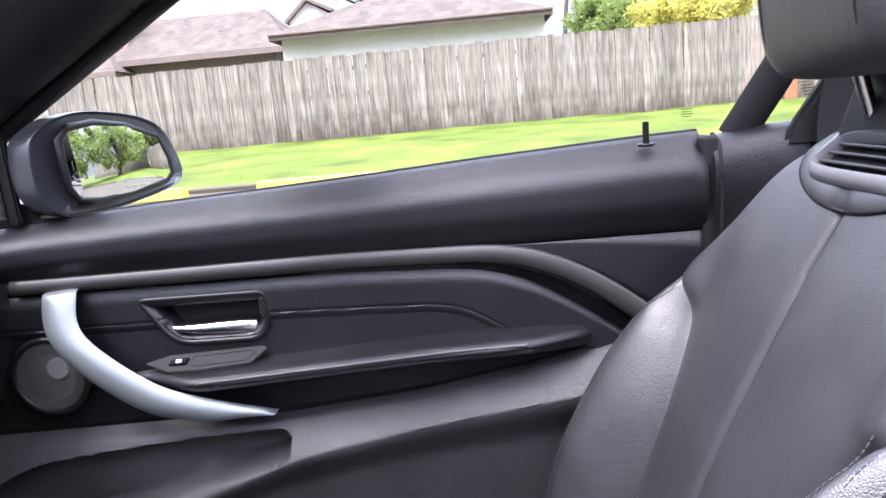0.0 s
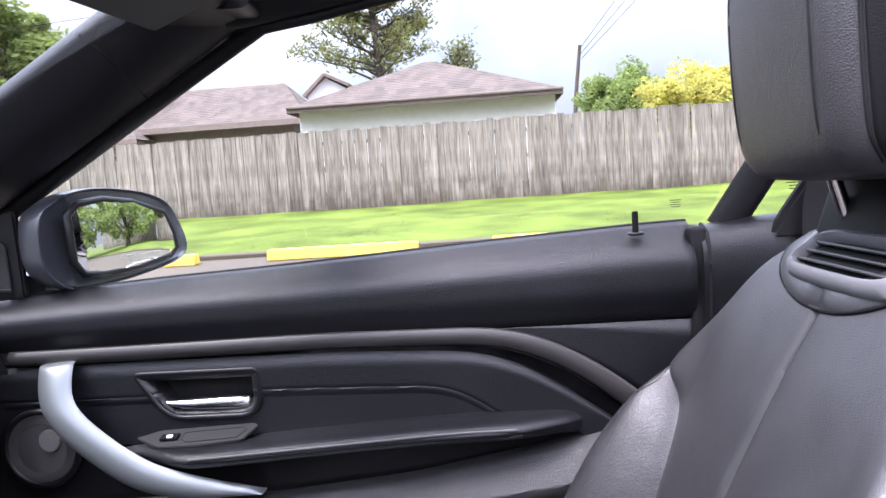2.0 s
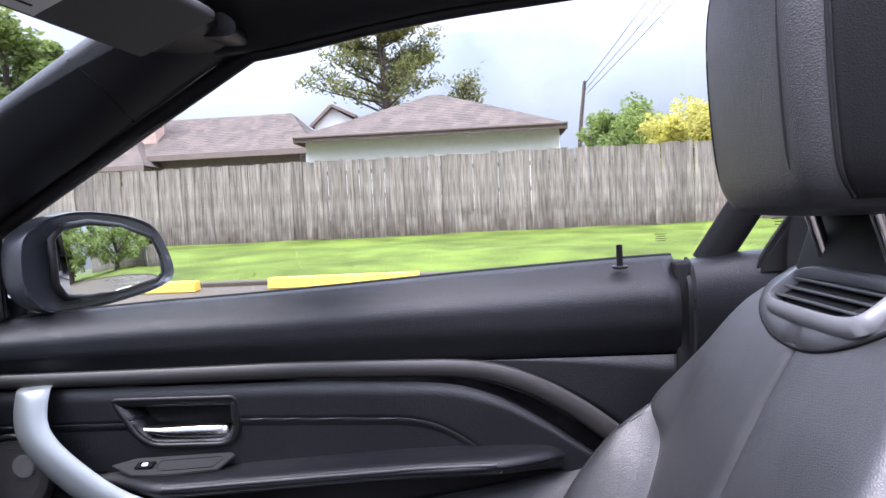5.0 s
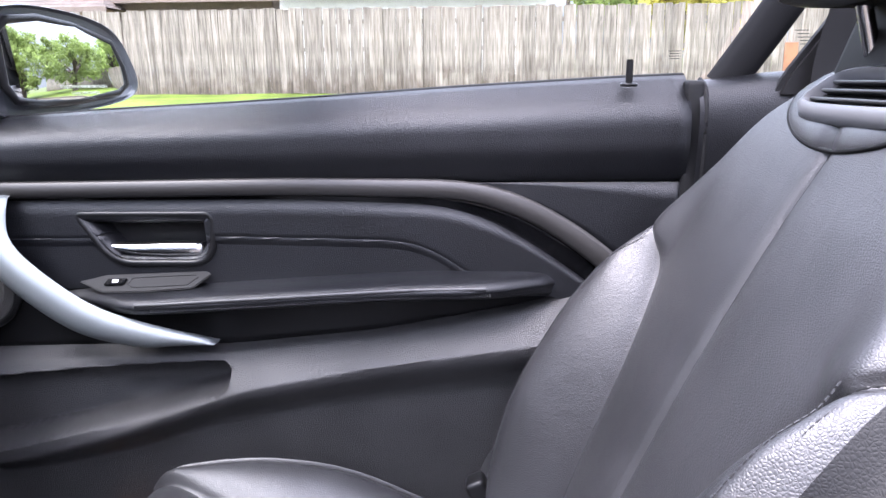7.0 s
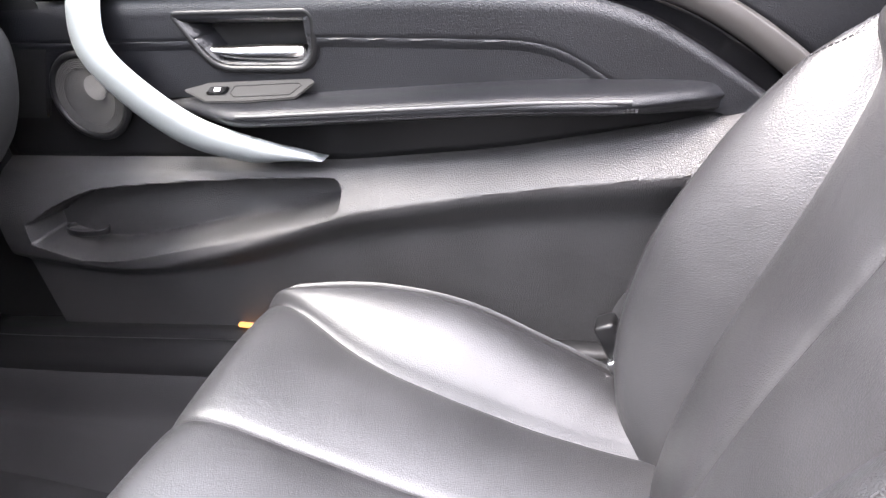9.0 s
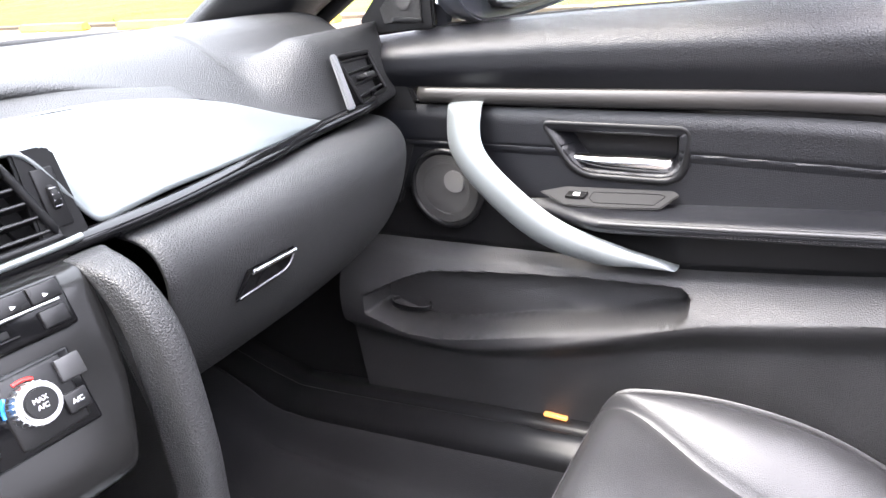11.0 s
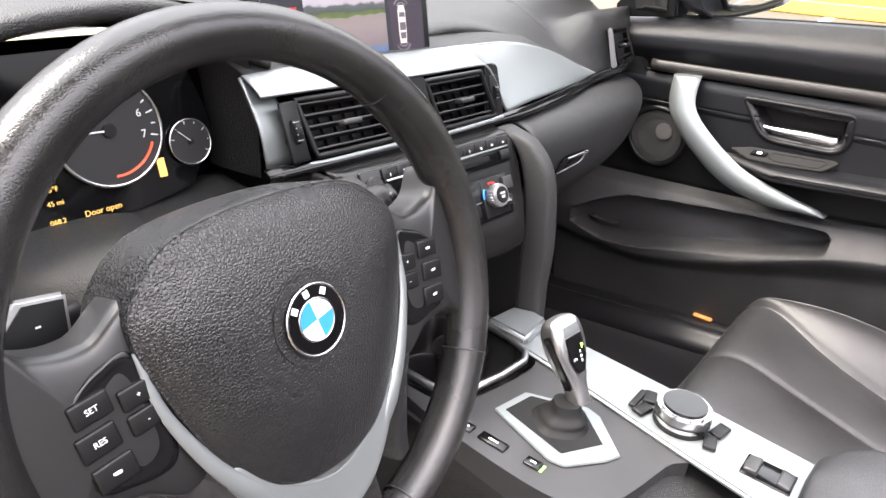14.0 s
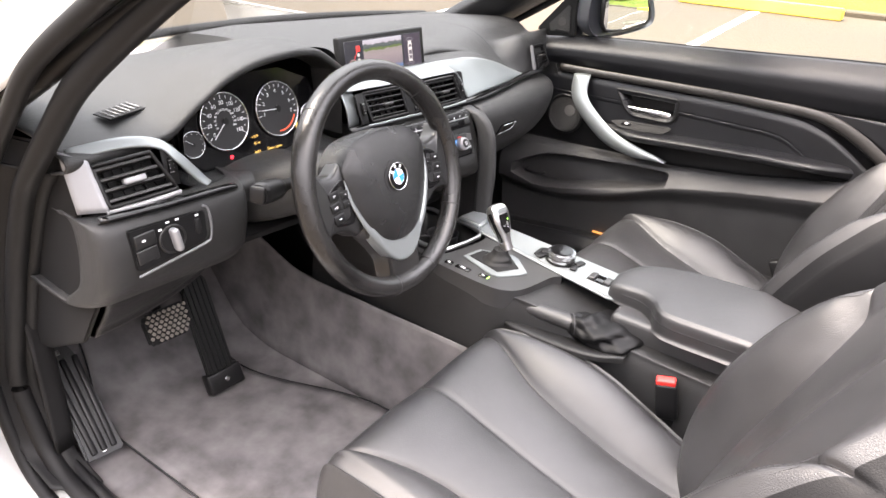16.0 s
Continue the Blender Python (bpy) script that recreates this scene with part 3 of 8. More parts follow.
# grip
loft("grip_handle", [[(cx - wx, y, cz - wz), (cx - wx * 0.4, y - 0.010, cz - wz * 0.4), (cx + wx * 0.4, y - 0.010, cz + wz * 0.4), (cx + wx, y, cz + wz), (cx + wx * 0.4, y + 0.010, cz + wz * 0.4), (cx - wx * 0.4, y + 0.010, cz - wz * 0.4)] for cx, cz, wx, wz, y in
      [(-0.1415, 0.958, 0.025, 0.002, 0.690), (-0.1405, 0.950, 0.025, 0.002, 0.672), (-0.132, 0.902, 0.0235, 0.006, 0.655), (-0.090, 0.855, 0.021, 0.012, 0.648), (-0.020, 0.804, 0.0165, 0.0165, 0.648), (0.057, 0.778, 0.016, 0.014, 0.655), (0.105, 0.770, 0.014, 0.007, 0.664), (0.137, 0.7635, 0.003, 0.0015, 0.674)]],
     ALU, door, "curved brushed silver grip handle", n=44, m=20, closed=True)

# lower panel with the map pocket
POCKET_TOP = lerp_curve([(-0.34, 0.655), (-0.312, 0.660), (-0.29, 0.675), (-0.263, 0.690), (-0.21, 0.710), (-0.107, 0.721), (0.145, 0.736), (0.20, 0.738)])
POCKET_LOW = lerp_curve([(-0.34, 0.645), (-0.298, 0.630), (-0.24, 0.614), (-0.18, 0.619), (0.003, 0.661), (0.144, 0.701), (0.20, 0.715)])


def lower_depth(s, x, z):
    zt, zf = LEDGE(x), FOLD(x)
    if z > zf:
        u = (zt - z) / (zt - zf)
        y = 0.698 - 0.014 * sstep(0, 0.12, u) - 0.046 * u
        bulge = sstep(0.05, -0.15, x)
        y -= 0.02 * bulge * math.sin(u * math.pi)
        zm, hh = (POCKET_TOP(x) + POCKET_LOW(x)) / 2, (POCKET_TOP(x) - POCKET_LOW(x)) / 2
        d = hh - math.hypot(max(0.0, x - 0.140), z - zm) if x > 0.05 else min(POCKET_TOP(x) - z, z - POCKET_LOW(x), x + 0.312)
        hole = sstep(-0.003, 0.007, d)
        y += hole * (0.062 - 0.03 * sstep(-0.05, 0.08, x) * sstep(0.70, 0.67, z))
        return y
    u = (zf - z) / max(0.01, zf - 0.45)
    return 0.638 + 0.004 * sstep(0, 0.15, u) + 0.018 * sstep(0.02, 0.2, u) + 0.022 * u


DOOR_LOW = lerp_curve([(-0.40, 0.42), (-0.3, 0.44), (0.0, 0.46), (0.3, 0.48), (0.74, 0.50)])
band("lower_panel", LEDGE, DOOR_LOW, lower_depth, DOORLOW, "moulded dark grey lower panel with open map pocket", n=300, k=120, thick=0.0)
loft("bottle_ring", [[(-0.262 + 0.036 * math.cos(a), 0.688 + 0.018 * math.sin(a), 0.632 + 0.004 * h) for a in np.linspace(0, 2 * math.pi, 10, endpoint=False)] for h in (0, 1, 2)], BLACK, door, "bottle holder ring in the pocket", n=5, m=30, closed=True, caps=False, thick=0.002)

# lock pin, seal, glass
disc("lock_pin", 0.0042, 0.030, pose(0.661, 0.690, 1.103), BLACK, door, "short black lock pin", n=16)
ring("lock_pin_grommet", 0.0085, 0.0022, pose(0.661, 0.690, 1.0885), BLACK, door, n=24)
tube("window_seal", [(x, 0.726, BELT(x) + 0.003) for x in np.linspace(-0.19, 0.735, 14)], 0.0045, MATT, door, "black rubber window seal", n=40, m=8)
rows = []
for i in range(33):
    x = -0.19 + (0.798 + 0.19) * i / 32
    z0 = BELT(min(x, 0.735)) - 0.01
    z1 = 1.175 + (x + 0.19) * 0.66 - max(0, x + 0.02) ** 2 * 0.35
    z1 = min(z1, 1.40 + 0.02 * x)
    if x > 0.76:
        z0 = max(z0, 1.09 + (x - 0.76) * 2)
    rows.append([(x + j / 8 * 0.06 * sstep(0.5, 0.8, x), 0.732 - 0.10 * ((z0 + (max(z1, z0) - z0) * j / 8) - 1.05) ** 1.0 * 0.55, z0 + (max(z1, z0) - z0) * j / 8) for j in range(9)])
pane = grid_mesh("window_pane", rows, GLASS, door, "raised lightly tinted side window", smooth=80)
pane.visible_shadow = False
for k in range(4):
    rounded("printed_bar", (0.015 - 0.003 * (k % 2), 0.0003, 0.0009), pose(0.722, 0.7215, 1.128 - 0.003 * k), MATT, door, bevel=0.00005, seg=1)

TWEET = material("tweeter_mesh", (0.03, 0.03, 0.03), 0.45, metal=0.3, grain=1.0, grain_scale=700, vary=0.1, kind="leather")
# mirror corner with tweeter
corner = slab("mirror_corner_panel", [(-0.10, 0.0), (0.0, 0.004), (0.004, 0.125), (-0.012, 0.128), (-0.12, 0.02)], basis((-0.194, 0.716, 1.045), (1, 0, 0.06), (0, 0, 1)), 0.012, BLACK, door, "black mirror corner panel", bevel=0.003)
slab("tweeter_grille", [(-0.075, 0.015), (-0.016, 0.018), (-0.014, 0.080), (-0.022, 0.088), (-0.080, 0.035)], basis((-0.194, 0.703, 1.045), (1, 0, 0.06), (0, 0, 1)), 0.003, TWEET, corner, "black perforated tweeter grille", bevel=0.001)
disc("tweeter_dome", 0.012, 0.003, basis((-0.236, 0.7, 1.085), (1, 0, 0), (0, 0, 1)), SPKM, corner)
rounded("tweeter_badge", (0.045, 0.002, 0.006), pose(-0.232, 0.7, 1.060, 0, 2, 0), BLACK, corner)

rounded("door_edge", (0.022, 0.075, 0.62), pose(0.742, 0.735, 0.775), MATT, door, "black rubber door edge", bevel=0.008)

# ---- outside mirror ----
wing = thing("wing_mirror", "dark grey door mirror with large glass", "car mirror")
MF = basis((-0.083, 0.91, 0.0), (0.348, 0.937, 0), (0, 0, 1))
MO = [(-0.236, 1.155), (-0.211, 1.180), (-0.174, 1.195), (-0.127, 1.199), (-0.054, 1.191), (-0.003, 1.172), (0.024, 1.133), (0.035, 1.093), (0.011, 1.072), (-0.067, 1.058), (-0.141, 1.052), (-0.20, 1.056), (-0.235, 1.09)]
secs = []
for d, sc, du in ((0.012, 0.94, 0.0), (0.016, 1.0, 0.0), (-0.02, 1.0, 0.0), (-0.05, 0.92, 0.01), (-0.075, 0.74, 0.01), (-0.090, 0.35, 0.0)):
    secs.append([tuple(MF @ Vector((-0.10 + (u + 0.10) * sc + du, 1.125 + (z - 1.125) * sc, d))) for u, z in MO])
loft("mirror_shell", secs, DARKPAINT, wing, "dark grey rounded shell", n=40, m=60, closed=True)
MG = [(-0.203, 1.160), (-0.185, 1.176), (-0.138, 1.182), (-0.077, 1.175), (-0.010, 1.155), (0.008, 1.12), (0.012, 1.094), (-0.007, 1.083), (-0.088, 1.073), (-0.150, 1.071), (-0.188, 1.076), (-0.202, 1.095)]
tube("mirror_rim", [tuple(MF @ Vector((u, z, 0.0225 - 0.10 * (u + 0.08) - 0.042 * (z - 1.125)))) for u, z in MG], 0.006, BLACK, wing, closed=True, m=8)
# the glass is slightly convex
grows = []
for k in range(13):
    f = 0.001 + k / 12
    grows.append([(-0.08 + (u + 0.08) * f, 1.125 + (z - 1.125) * f) for u, z in MG])
grid_mesh("mirror_glass", [[tuple(MF @ Vector((u, z, 0.0290 - 0.10 * (u + 0.08) - 0.042 * (z - 1.125) - ((u + 0.08) ** 2 + (z - 1.125) ** 2) / 2.2))) for u, z in r] for r in grows], MIRROR, wing, "silvered convex mirror glass", close_v=True, smooth=80)
writing("mirror_words", "OBJECTS IN MIRROR ARE CLOSER", 0.0056, MF @ pose(-0.075, 1.092, 0.0303, -2.4, 5.7, 0), material("mirror_etching", (0.45, 0.46, 0.36), 0.4), wing)
writing("mirror_words", "THAN THEY APPEAR", 0.0056, MF @ pose(-0.075, 1.083, 0.0302, -2.4, 5.7, 0), material("mirror_etch", (0.45, 0.46, 0.36), 0.4), wing)
loft("mirror_foot", [[(-0.24, 0.735, 1.045), (-0.19, 0.735, 1.045), (-0.19, 0.735, 1.07), (-0.24, 0.735, 1.08)], [(-0.23, 0.77, 1.05), (-0.185, 0.77, 1.048), (-0.185, 0.77, 1.075), (-0.235, 0.77, 1.085)], [(-0.25, 0.83, 1.06), (-0.18, 0.83, 1.055), (-0.18, 0.83, 1.10), (-0.25, 0.83, 1.12)]], DARKPAINT, wing, "mirror foot", n=12, m=16, closed=True)


# ---- seats ----
def crease(y, at, depth, width=0.006):
    """A narrow sewn groove in a padded surface."""
    d = abs(y - at)
    return -depth * math.exp(-((d / width) ** 2)) - depth * 0.5 * math.exp(-((d / (width * 4)) ** 2))


def along(q, mid, end):
    """Shares out a row's points so that one of them lies on the seam."""
    return mid * q / 0.6 if q < 0.6 else mid + (end - mid) * (q - 0.6) / 0.4


def build_seat(cy):
    """A sports seat, centred on cy, facing -x."""
    seat = thing("sports_seat", "black leather sports car seat with tall side bolsters", "car seat", "front seats")
    ck = curve_through(np.array(((0.070, 0.470, 0.470, 0.225), (0.062, 0.530, 0.530, 0.236), (0.064, 0.575, 0.578, 0.243), (0.085, 0.612, 0.620, 0.248), (0.13, 0.624, 0.632, 0.254), (0.22, 0.598, 0.635, 0.260), (0.32, 0.568, 0.618, 0.262), (0.43, 0.540, 0.574, 0.256), (0.53, 0.520, 0.538, 0.251), (0.64, 0.515, 0.560, 0.255))), 110)
    edge = lerp_curve([(0.05, 0.222), (0.10, 0.204), (0.14, 0.185), (0.20, 0.156), (0.25, 0.142), (0.34, 0.134), (0.42, 0.128), (0.55, 0.130), (0.66, 0.135)])

    def cushion(x, zc, zb, w, y):
        """Height of the cushion's top; the bolster swells from its seam."""
        a, e = abs(y), edge(x)
        u = max(0.0, min(1.0, (a - e) / (w - 0.030 - e)))
        swell = math.sin(u * math.pi / 2)
        z = zc + (zb - zc) * swell - 0.012 * sstep(w - 0.038, w - 0.010, a)
        k = sstep(0.06, 0.09, x)
        z += k * (0.006 * math.sin(math.pi * u) + crease(a, e, 0.005, 0.0055) + crease(y, 0.0, 0.0032, 0.006))
        return z + k * 0.007 * math.sin(math.pi * min(1, a / e)) * (1 if a < e else 0)

    rows = []
    for x, zc, zb, w in ck:
        row = []
        for v in np.linspace(-1, 1, 161):
            if abs(v) > 0.88:
                f = (abs(v) - 0.88) / 0.12
                row.append((x, cy + math.copysign(w - 0.012 + 0.016 * math.sin(f * math.pi * 0.7), v), zb - 0.006 - 0.17 * f**1.5))
            else:
                y = math.copysign(along(abs(v) / 0.88, min(edge(x), w - 0.030), w - 0.012), v)
                row.append((x, cy + y, cushion(x, zc, zb, w, y)))
        rows.append(row)
    grid_mesh("seat_cushion", rows, SEAT, seat, "black leather cushion with raised side bolsters", smooth=70)
    top = [r for r in ck if r[0] > 0.085 and r[1] < 0.625][3:]
    for sgn in (-1, 0, 1):
        tube("cushion_seam", [(x, cy + sgn * edge(x), cushion(x, zc, zb, w, sgn * edge(x)) - 0.0003) for x, zc, zb, w in top if x < 0.56], 0.0008, MATT, seat, "sewn seam of the cushion", n=70, m=6)
    lean, foot = radians(19), Vector((0.60, cy, 0.50))
    up, fwd = Vector((math.sin(lean), 0, math.cos(lean))), Vector((-math.cos(lean), 0, math.sin(lean)))

    def bp(h, y, b):
        return foot + up * h + fwd * b + Vector((0, y, 0))

    kk = curve_through(np.array(((-0.06, 0.222, 0.075, 0.058), (0.06, 0.244, 0.136, 0.080), (0.18, 0.258, 0.152, 0.083), (0.30, 0.262, 0.136, 0.075), (0.38, 0.257, 0.112, 0.068), (0.44, 0.247, 0.088, 0.061), (0.47, 0.240, 0.072, 0.057), (0.52, 0.222, 0.050, 0.049), (0.59, 0.188, 0.031, 0.032), (0.640, 0.140, -0.004, -0.003), (0.656, 0.10, -0.042, -0.042))), 150)
    seam = lerp_curve([(-0.10, 0.112), (0.0, 0.116), (0.10, 0.120), (0.20, 0.127), (0.30, 0.140), (0.36, 0.156), (0.40, 0.176), (0.44, 0.204), (0.475, 0.228), (0.49, 0.25), (0.70, 0.30)])

    def face(h, y):
        """Depth of the backrest's front, with its sewn grooves."""
        w, bol, cen = (float(np.interp(h, kk[:, 0], kk[:, c])) for c in (1, 2, 3))
        a, e = abs(y), seam(h)
        b = cen + 0.004 * math.sin(math.pi * min(1, a / e)) * sstep(0.62, 0.5, h)
        if a > e:
            u = min(1.0, (a - e) / max(0.02, w - 0.040 - e))
            deep = cen + (bol - cen) * math.sin(u * math.pi / 2) + 0.008 * math.sin(math.pi * u) * sstep(0.45, 0.36, h)
        else:
            deep = b
        flat = b + (bol - cen) * sstep(w * 0.6, w - 0.03, a)
        k = sstep(w - 0.085, w - 0.045, e)
        b = deep * (1 - k) + flat * k
        b -= 0.042 * sstep(w - 0.050, w - 0.006, a)
        b += crease(a, e, 0.007, 0.0045) * sstep(w - 0.012, w - 0.035, e)
        return b + sstep(0.63, 0.56, h) * crease(y, 0.0, 0.0045, 0.0045)

    rows, flank = [], {1: [], -1: []}
    for h, w, bol, cen in kk:
        row = []
        out = w + 0.003 * sstep(0.50, 0.44, h)
        for v in np.linspace(-1, 1, 145):
            y = math.copysign(along(abs(v), min(seam(h), w - 0.042), w - 0.030), v)
            row.append(tuple(bp(h, y * (1 + (out / w - 1) * sstep(0.7, 1.0, abs(y) / w)), face(h, y))))
        rows.append(row)
        for sgn in (1, -1):
            brim = [tuple(bp(h, sgn * y * (1 + (out / w - 1) * sstep(0.7, 1.0, y / w)), face(h, y))) for y in np.linspace(w - 0.030, w - 0.012, 7)]
            flank[sgn].append(brim + [tuple(bp(h, sgn * (out - 0.012 + 0.015 * math.sin(f * math.pi * 0.8)), face(h, w - 0.012) * (1 - f) - 0.085 * f)) for f in np.linspace(0.05, 1, 18)])
    grid_mesh("backrest", rows, SEAT, seat, "black leather backrest with deep side bolsters", smooth=70)
    # the flanks' shade is put into a near-black colour
    for sgn in (1, -1):
        grid_mesh("bolster_flank", flank[sgn], CHEEK, seat, "outer side of the backrest, coloured near-black for shade", smooth=70, flip=sgn < 0)

    def skin(h, y, lift=0.0):
        return bp(h, y, face(h, y) + lift)

    for sgn in (1, -1):
        for d in (0.040, 0.050):
            stitches("stitching", [tuple(skin(h, sgn * (float(np.interp(h, kk[:, 0], kk[:, 1])) - d), 0.0006)) for h in np.linspace(0.0, 0.44, 24)], STITCH, seat, step=0.005, size=0.0006)
        tube("bolster_seam", [tuple(skin(h, sgn * seam(h), 0.0006)) for h in np.linspace(-0.02, 0.455, 40)], 0.0012, MATT, seat, "sewn seam of the bolster", n=90, m=6)
    tube("back_seam", [tuple(skin(h, 0.0, 0.0004)) for h in np.linspace(-0.02, 0.555, 40)], 0.0011, MATT, seat, "sewn seam of the backrest", n=90, m=6)
    # neck vent at the top of the back
    vm = Matrix.Translation(bp(0.607, -0.012, 0.031)) @ basis((0, 0, 0), (0, -1, 0), (0.80, 0, 0.60)).to_3x3().to_4x4()

    def border(r, a):
        return 0.625 + r * (0.026 if math.sin(a) > 0 else 0.066) * math.sin(a), r * 0.130 * math.cos(a) * (1.0 if math.sin(a) > 0 else 1 - 0.06 * abs(math.sin(a)))

    rows = []
    for r in (1.0, 0.985, 0.93, 0.84, 0.74, 0.64):
        rows.append([tuple(skin(*border(r, a), lift=0.0005 + 0.0055 * (1 - r**8))) for a in np.linspace(0, 2 * math.pi, 64, endpoint=False)])
    grid_mesh("vent_collar", rows, COLLAR, seat, "smooth leather collar round the neck vent", close_v=True, smooth=70, thick=0.002)
    tube("collar_piping", [tuple(skin(*border(1.0, a), lift=0.001)) for a in np.linspace(math.pi * 1.02, math.pi * 1.98, 24)], 0.0022, MATT, seat, "black piping round the collar", n=60, m=6)
    tube("shoulder_piping", [tuple(skin(0.640 - 0.185 * t**1.6, 0.118 + 0.118 * t**0.75 - 0.016, 0.0)) for t in np.linspace(0, 1, 14)], 0.0016, MATT, seat, "black piping over the shoulder", n=40, m=6)
    vent = part_frame("neck_vent", vm, 0.082, 0.0225, 0.009, seat)
    for k in range(3):
        rounded("slat", (0.150, 0.0030, 0.008), vm @ pose(0, -0.0110 + 0.0110 * k, 0.001, 35, 0, 0), DECKM, vent, bevel=0.0015, seg=2)
    rounded("vent_back", (0.156, 0.040, 0.006), vm @ pose(0, 0, -0.006), MATT, vent, bevel=0.001, seg=1)
    # headrest on two posts: padded front, side cheeks coloured darker to stand for shade
    hr, cheeks = [], {1: [], -1: []}
    for z, w, f, bk in ((1.151, 0.072, 0.748, 0.795), (1.154, 0.090, 0.732, 0.812), (1.163, 0.101, 0.720, 0.823), (1.190, 0.107, 0.710, 0.832), (1.26, 0.110, 0.704, 0.838), (1.33, 0.110, 0.704, 0.836), (1.38, 0.105, 0.714, 0.828), (1.405, 0.092, 0.732, 0.815), (1.412, 0.07, 0.755, 0.795)):
        s = [(f, 0.0), (f + 0.001, w * 0.45), (f + 0.003, w * 0.74), (f + 0.008, w * 0.88), (f + 0.020, w * 0.975), (f + 0.040, w), (bk - 0.03, w * 0.98), (bk, w * 0.82), (bk + 0.003, 0.0)]
        t = [(x, -y) for x, y in reversed(s[1:-1])]
        hr.append([(x, cy + y, z) for x, y in s + t])
        for sgn in (1, -1):
            if 1.16 < z < 1.41:
                cheeks[sgn].append([(f + 0.026, cy + sgn * (w * 0.975 + 0.0035), z), (f + 0.046, cy + sgn * (w + 0.0045), z), (bk - 0.035, cy + sgn * (w + 0.003), z), (bk - 0.006, cy + sgn * (w * 0.86 + 0.003), z)])
    head = loft("headrest", hr, SEAT, seat, "thick black leather headrest", n=60, m=90, closed=True)
    for sgn in (1, -1):
        loft("headrest_cheek", cheeks[sgn], CHEEK, head, "side of the headrest, coloured near-black for shade", n=30, m=16, thick=0.003)
        tube("headrest_seam", [(f, cy + sgn * 0.078 * k, z) for z, f, k in ((1.160, 0.7300, 0.90), (1.175, 0.7195, 0.96), (1.20, 0.7115, 1.0), (1.26, 0.7070, 1.02), (1.33, 0.7070, 1.02), (1.38, 0.7170, 1.0), (1.403, 0.736, 0.95))], 0.0014, MATT, head, "sewn seam of the headrest", n=30, m=6)
        tube("headrest_piping", [(f, cy + sgn * k, z) for z, f, k in ((1.164, 0.746, 0.1010), (1.19, 0.7335, 0.1060), (1.26, 0.7275, 0.1090), (1.33, 0.7275, 0.1090), (1.38, 0.7375, 0.1040))], 0.0018, MATT, head, "dark piping of the headrest", n=30, m=6)
    for yy in (-0.055, 0.055):
        tube("headrest_post", [bp(0.60, yy, -0.02), (0.775, cy + yy, 1.19)], 0.0065, CHROME, seat, "chrome headrest post", n=4, m=14)
    rounded("headrest_carrier", (0.095, 0.22, 0.14), Matrix.Translation(bp(0.662, 0, -0.030)) @ pose(0, 0, 0, 0, 19, 0), MATT, seat, "black headrest base", bevel=0.02, seg=3)
    # frame under the cushion
    rounded("seat_base", (0.46, 0.44, 0.16), pose(0.33, cy, 0.43), MATT, seat, "black seat base", bevel=0.02)
    for yy in (-0.19, 0.19):
        rounded("seat_rail", (0.56, 0.035, 0.05), pose(0.34, cy + yy, 0.325), BLACK, seat, "floor rail", bevel=0.006)
        rounded("rail_foot", (0.06, 0.05, 0.04), pose(0.10, cy + yy, 0.318), BLACK, seat, bevel=0.006)
    rounded("back_shell", (0.03, 0.40, 0.50), Matrix.Translation(bp(0.29, 0, -0.098)) @ pose(0, 0, 0, 0, 19, 0), BLACK, seat, "black back shell", bevel=0.012)
    return seat


def part_frame(name, m, hw, hh, t, parent):
    """A rounded rectangular frame."""
    rows = []
    for i in range(40):
        a = 2 * math.pi * i / 40
        c, s = math.cos(a), math.sin(a)
        x, y = math.copysign(abs(c) ** 0.45, c), math.copysign(abs(s) ** 0.45, s)
        rows.append([tuple(m @ Vector((x * (hw + o), y * (hh + o), h))) for o, h in ((-t * 0.4, -0.012), (-t * 0.4, 0.003), (0, 0.007), (t * 0.6, 0.005), (t, -0.004), (t * 0.6, -0.012))])
    return grid_mesh(name, rows, VENTGREY, parent, "dark grey vent frame with slats", close_u=True, close_v=True, smooth=50)


# near-black puts shade into the seat and headrest sides; the gaiter is black
CHEEK = material("side_shade_and_gaiter_black", (0.004, 0.004, 0.0045), 0.5, grain=0.15, grain_scale=420, vary=0.1, kind="leather", spec=0.2)
VENTGREY = material("vent_grey", (0.12, 0.122, 0.128), 0.32, vary=0.06)
COLLAR = material("collar_leather", (0.022, 0.022, 0.024), 0.30, grain=0.16, grain_scale=600, vary=0.15, kind="leather", spec=0.9)
STRIPLIGHT = material("grey_vent_frame", (0.26, 0.26, 0.27), 0.38, metal=0.4, vary=0.06)
seat_p = build_seat(0.37)
copy_thing(seat_p, pose(0.02, -0.74, 0))

# belt buckles beside the seats
def buckle(name, m, label):
    b = thing(name, label, "seat belt")
    rounded("buckle_body", (0.038, 0.022, 0.085), m, BLACK, b, "black buckle body", bevel=0.006)
    rounded("release_button", (0.034, 0.017, 0.014), m @ pose(0, 0, 0.044), RED, b, "red release button", bevel=0.004)
    rounded("buckle_stalk", (0.022, 0.010, 0.10), m @ pose(0, 0, -0.085), MATT, b, bevel=0.003)
    return b


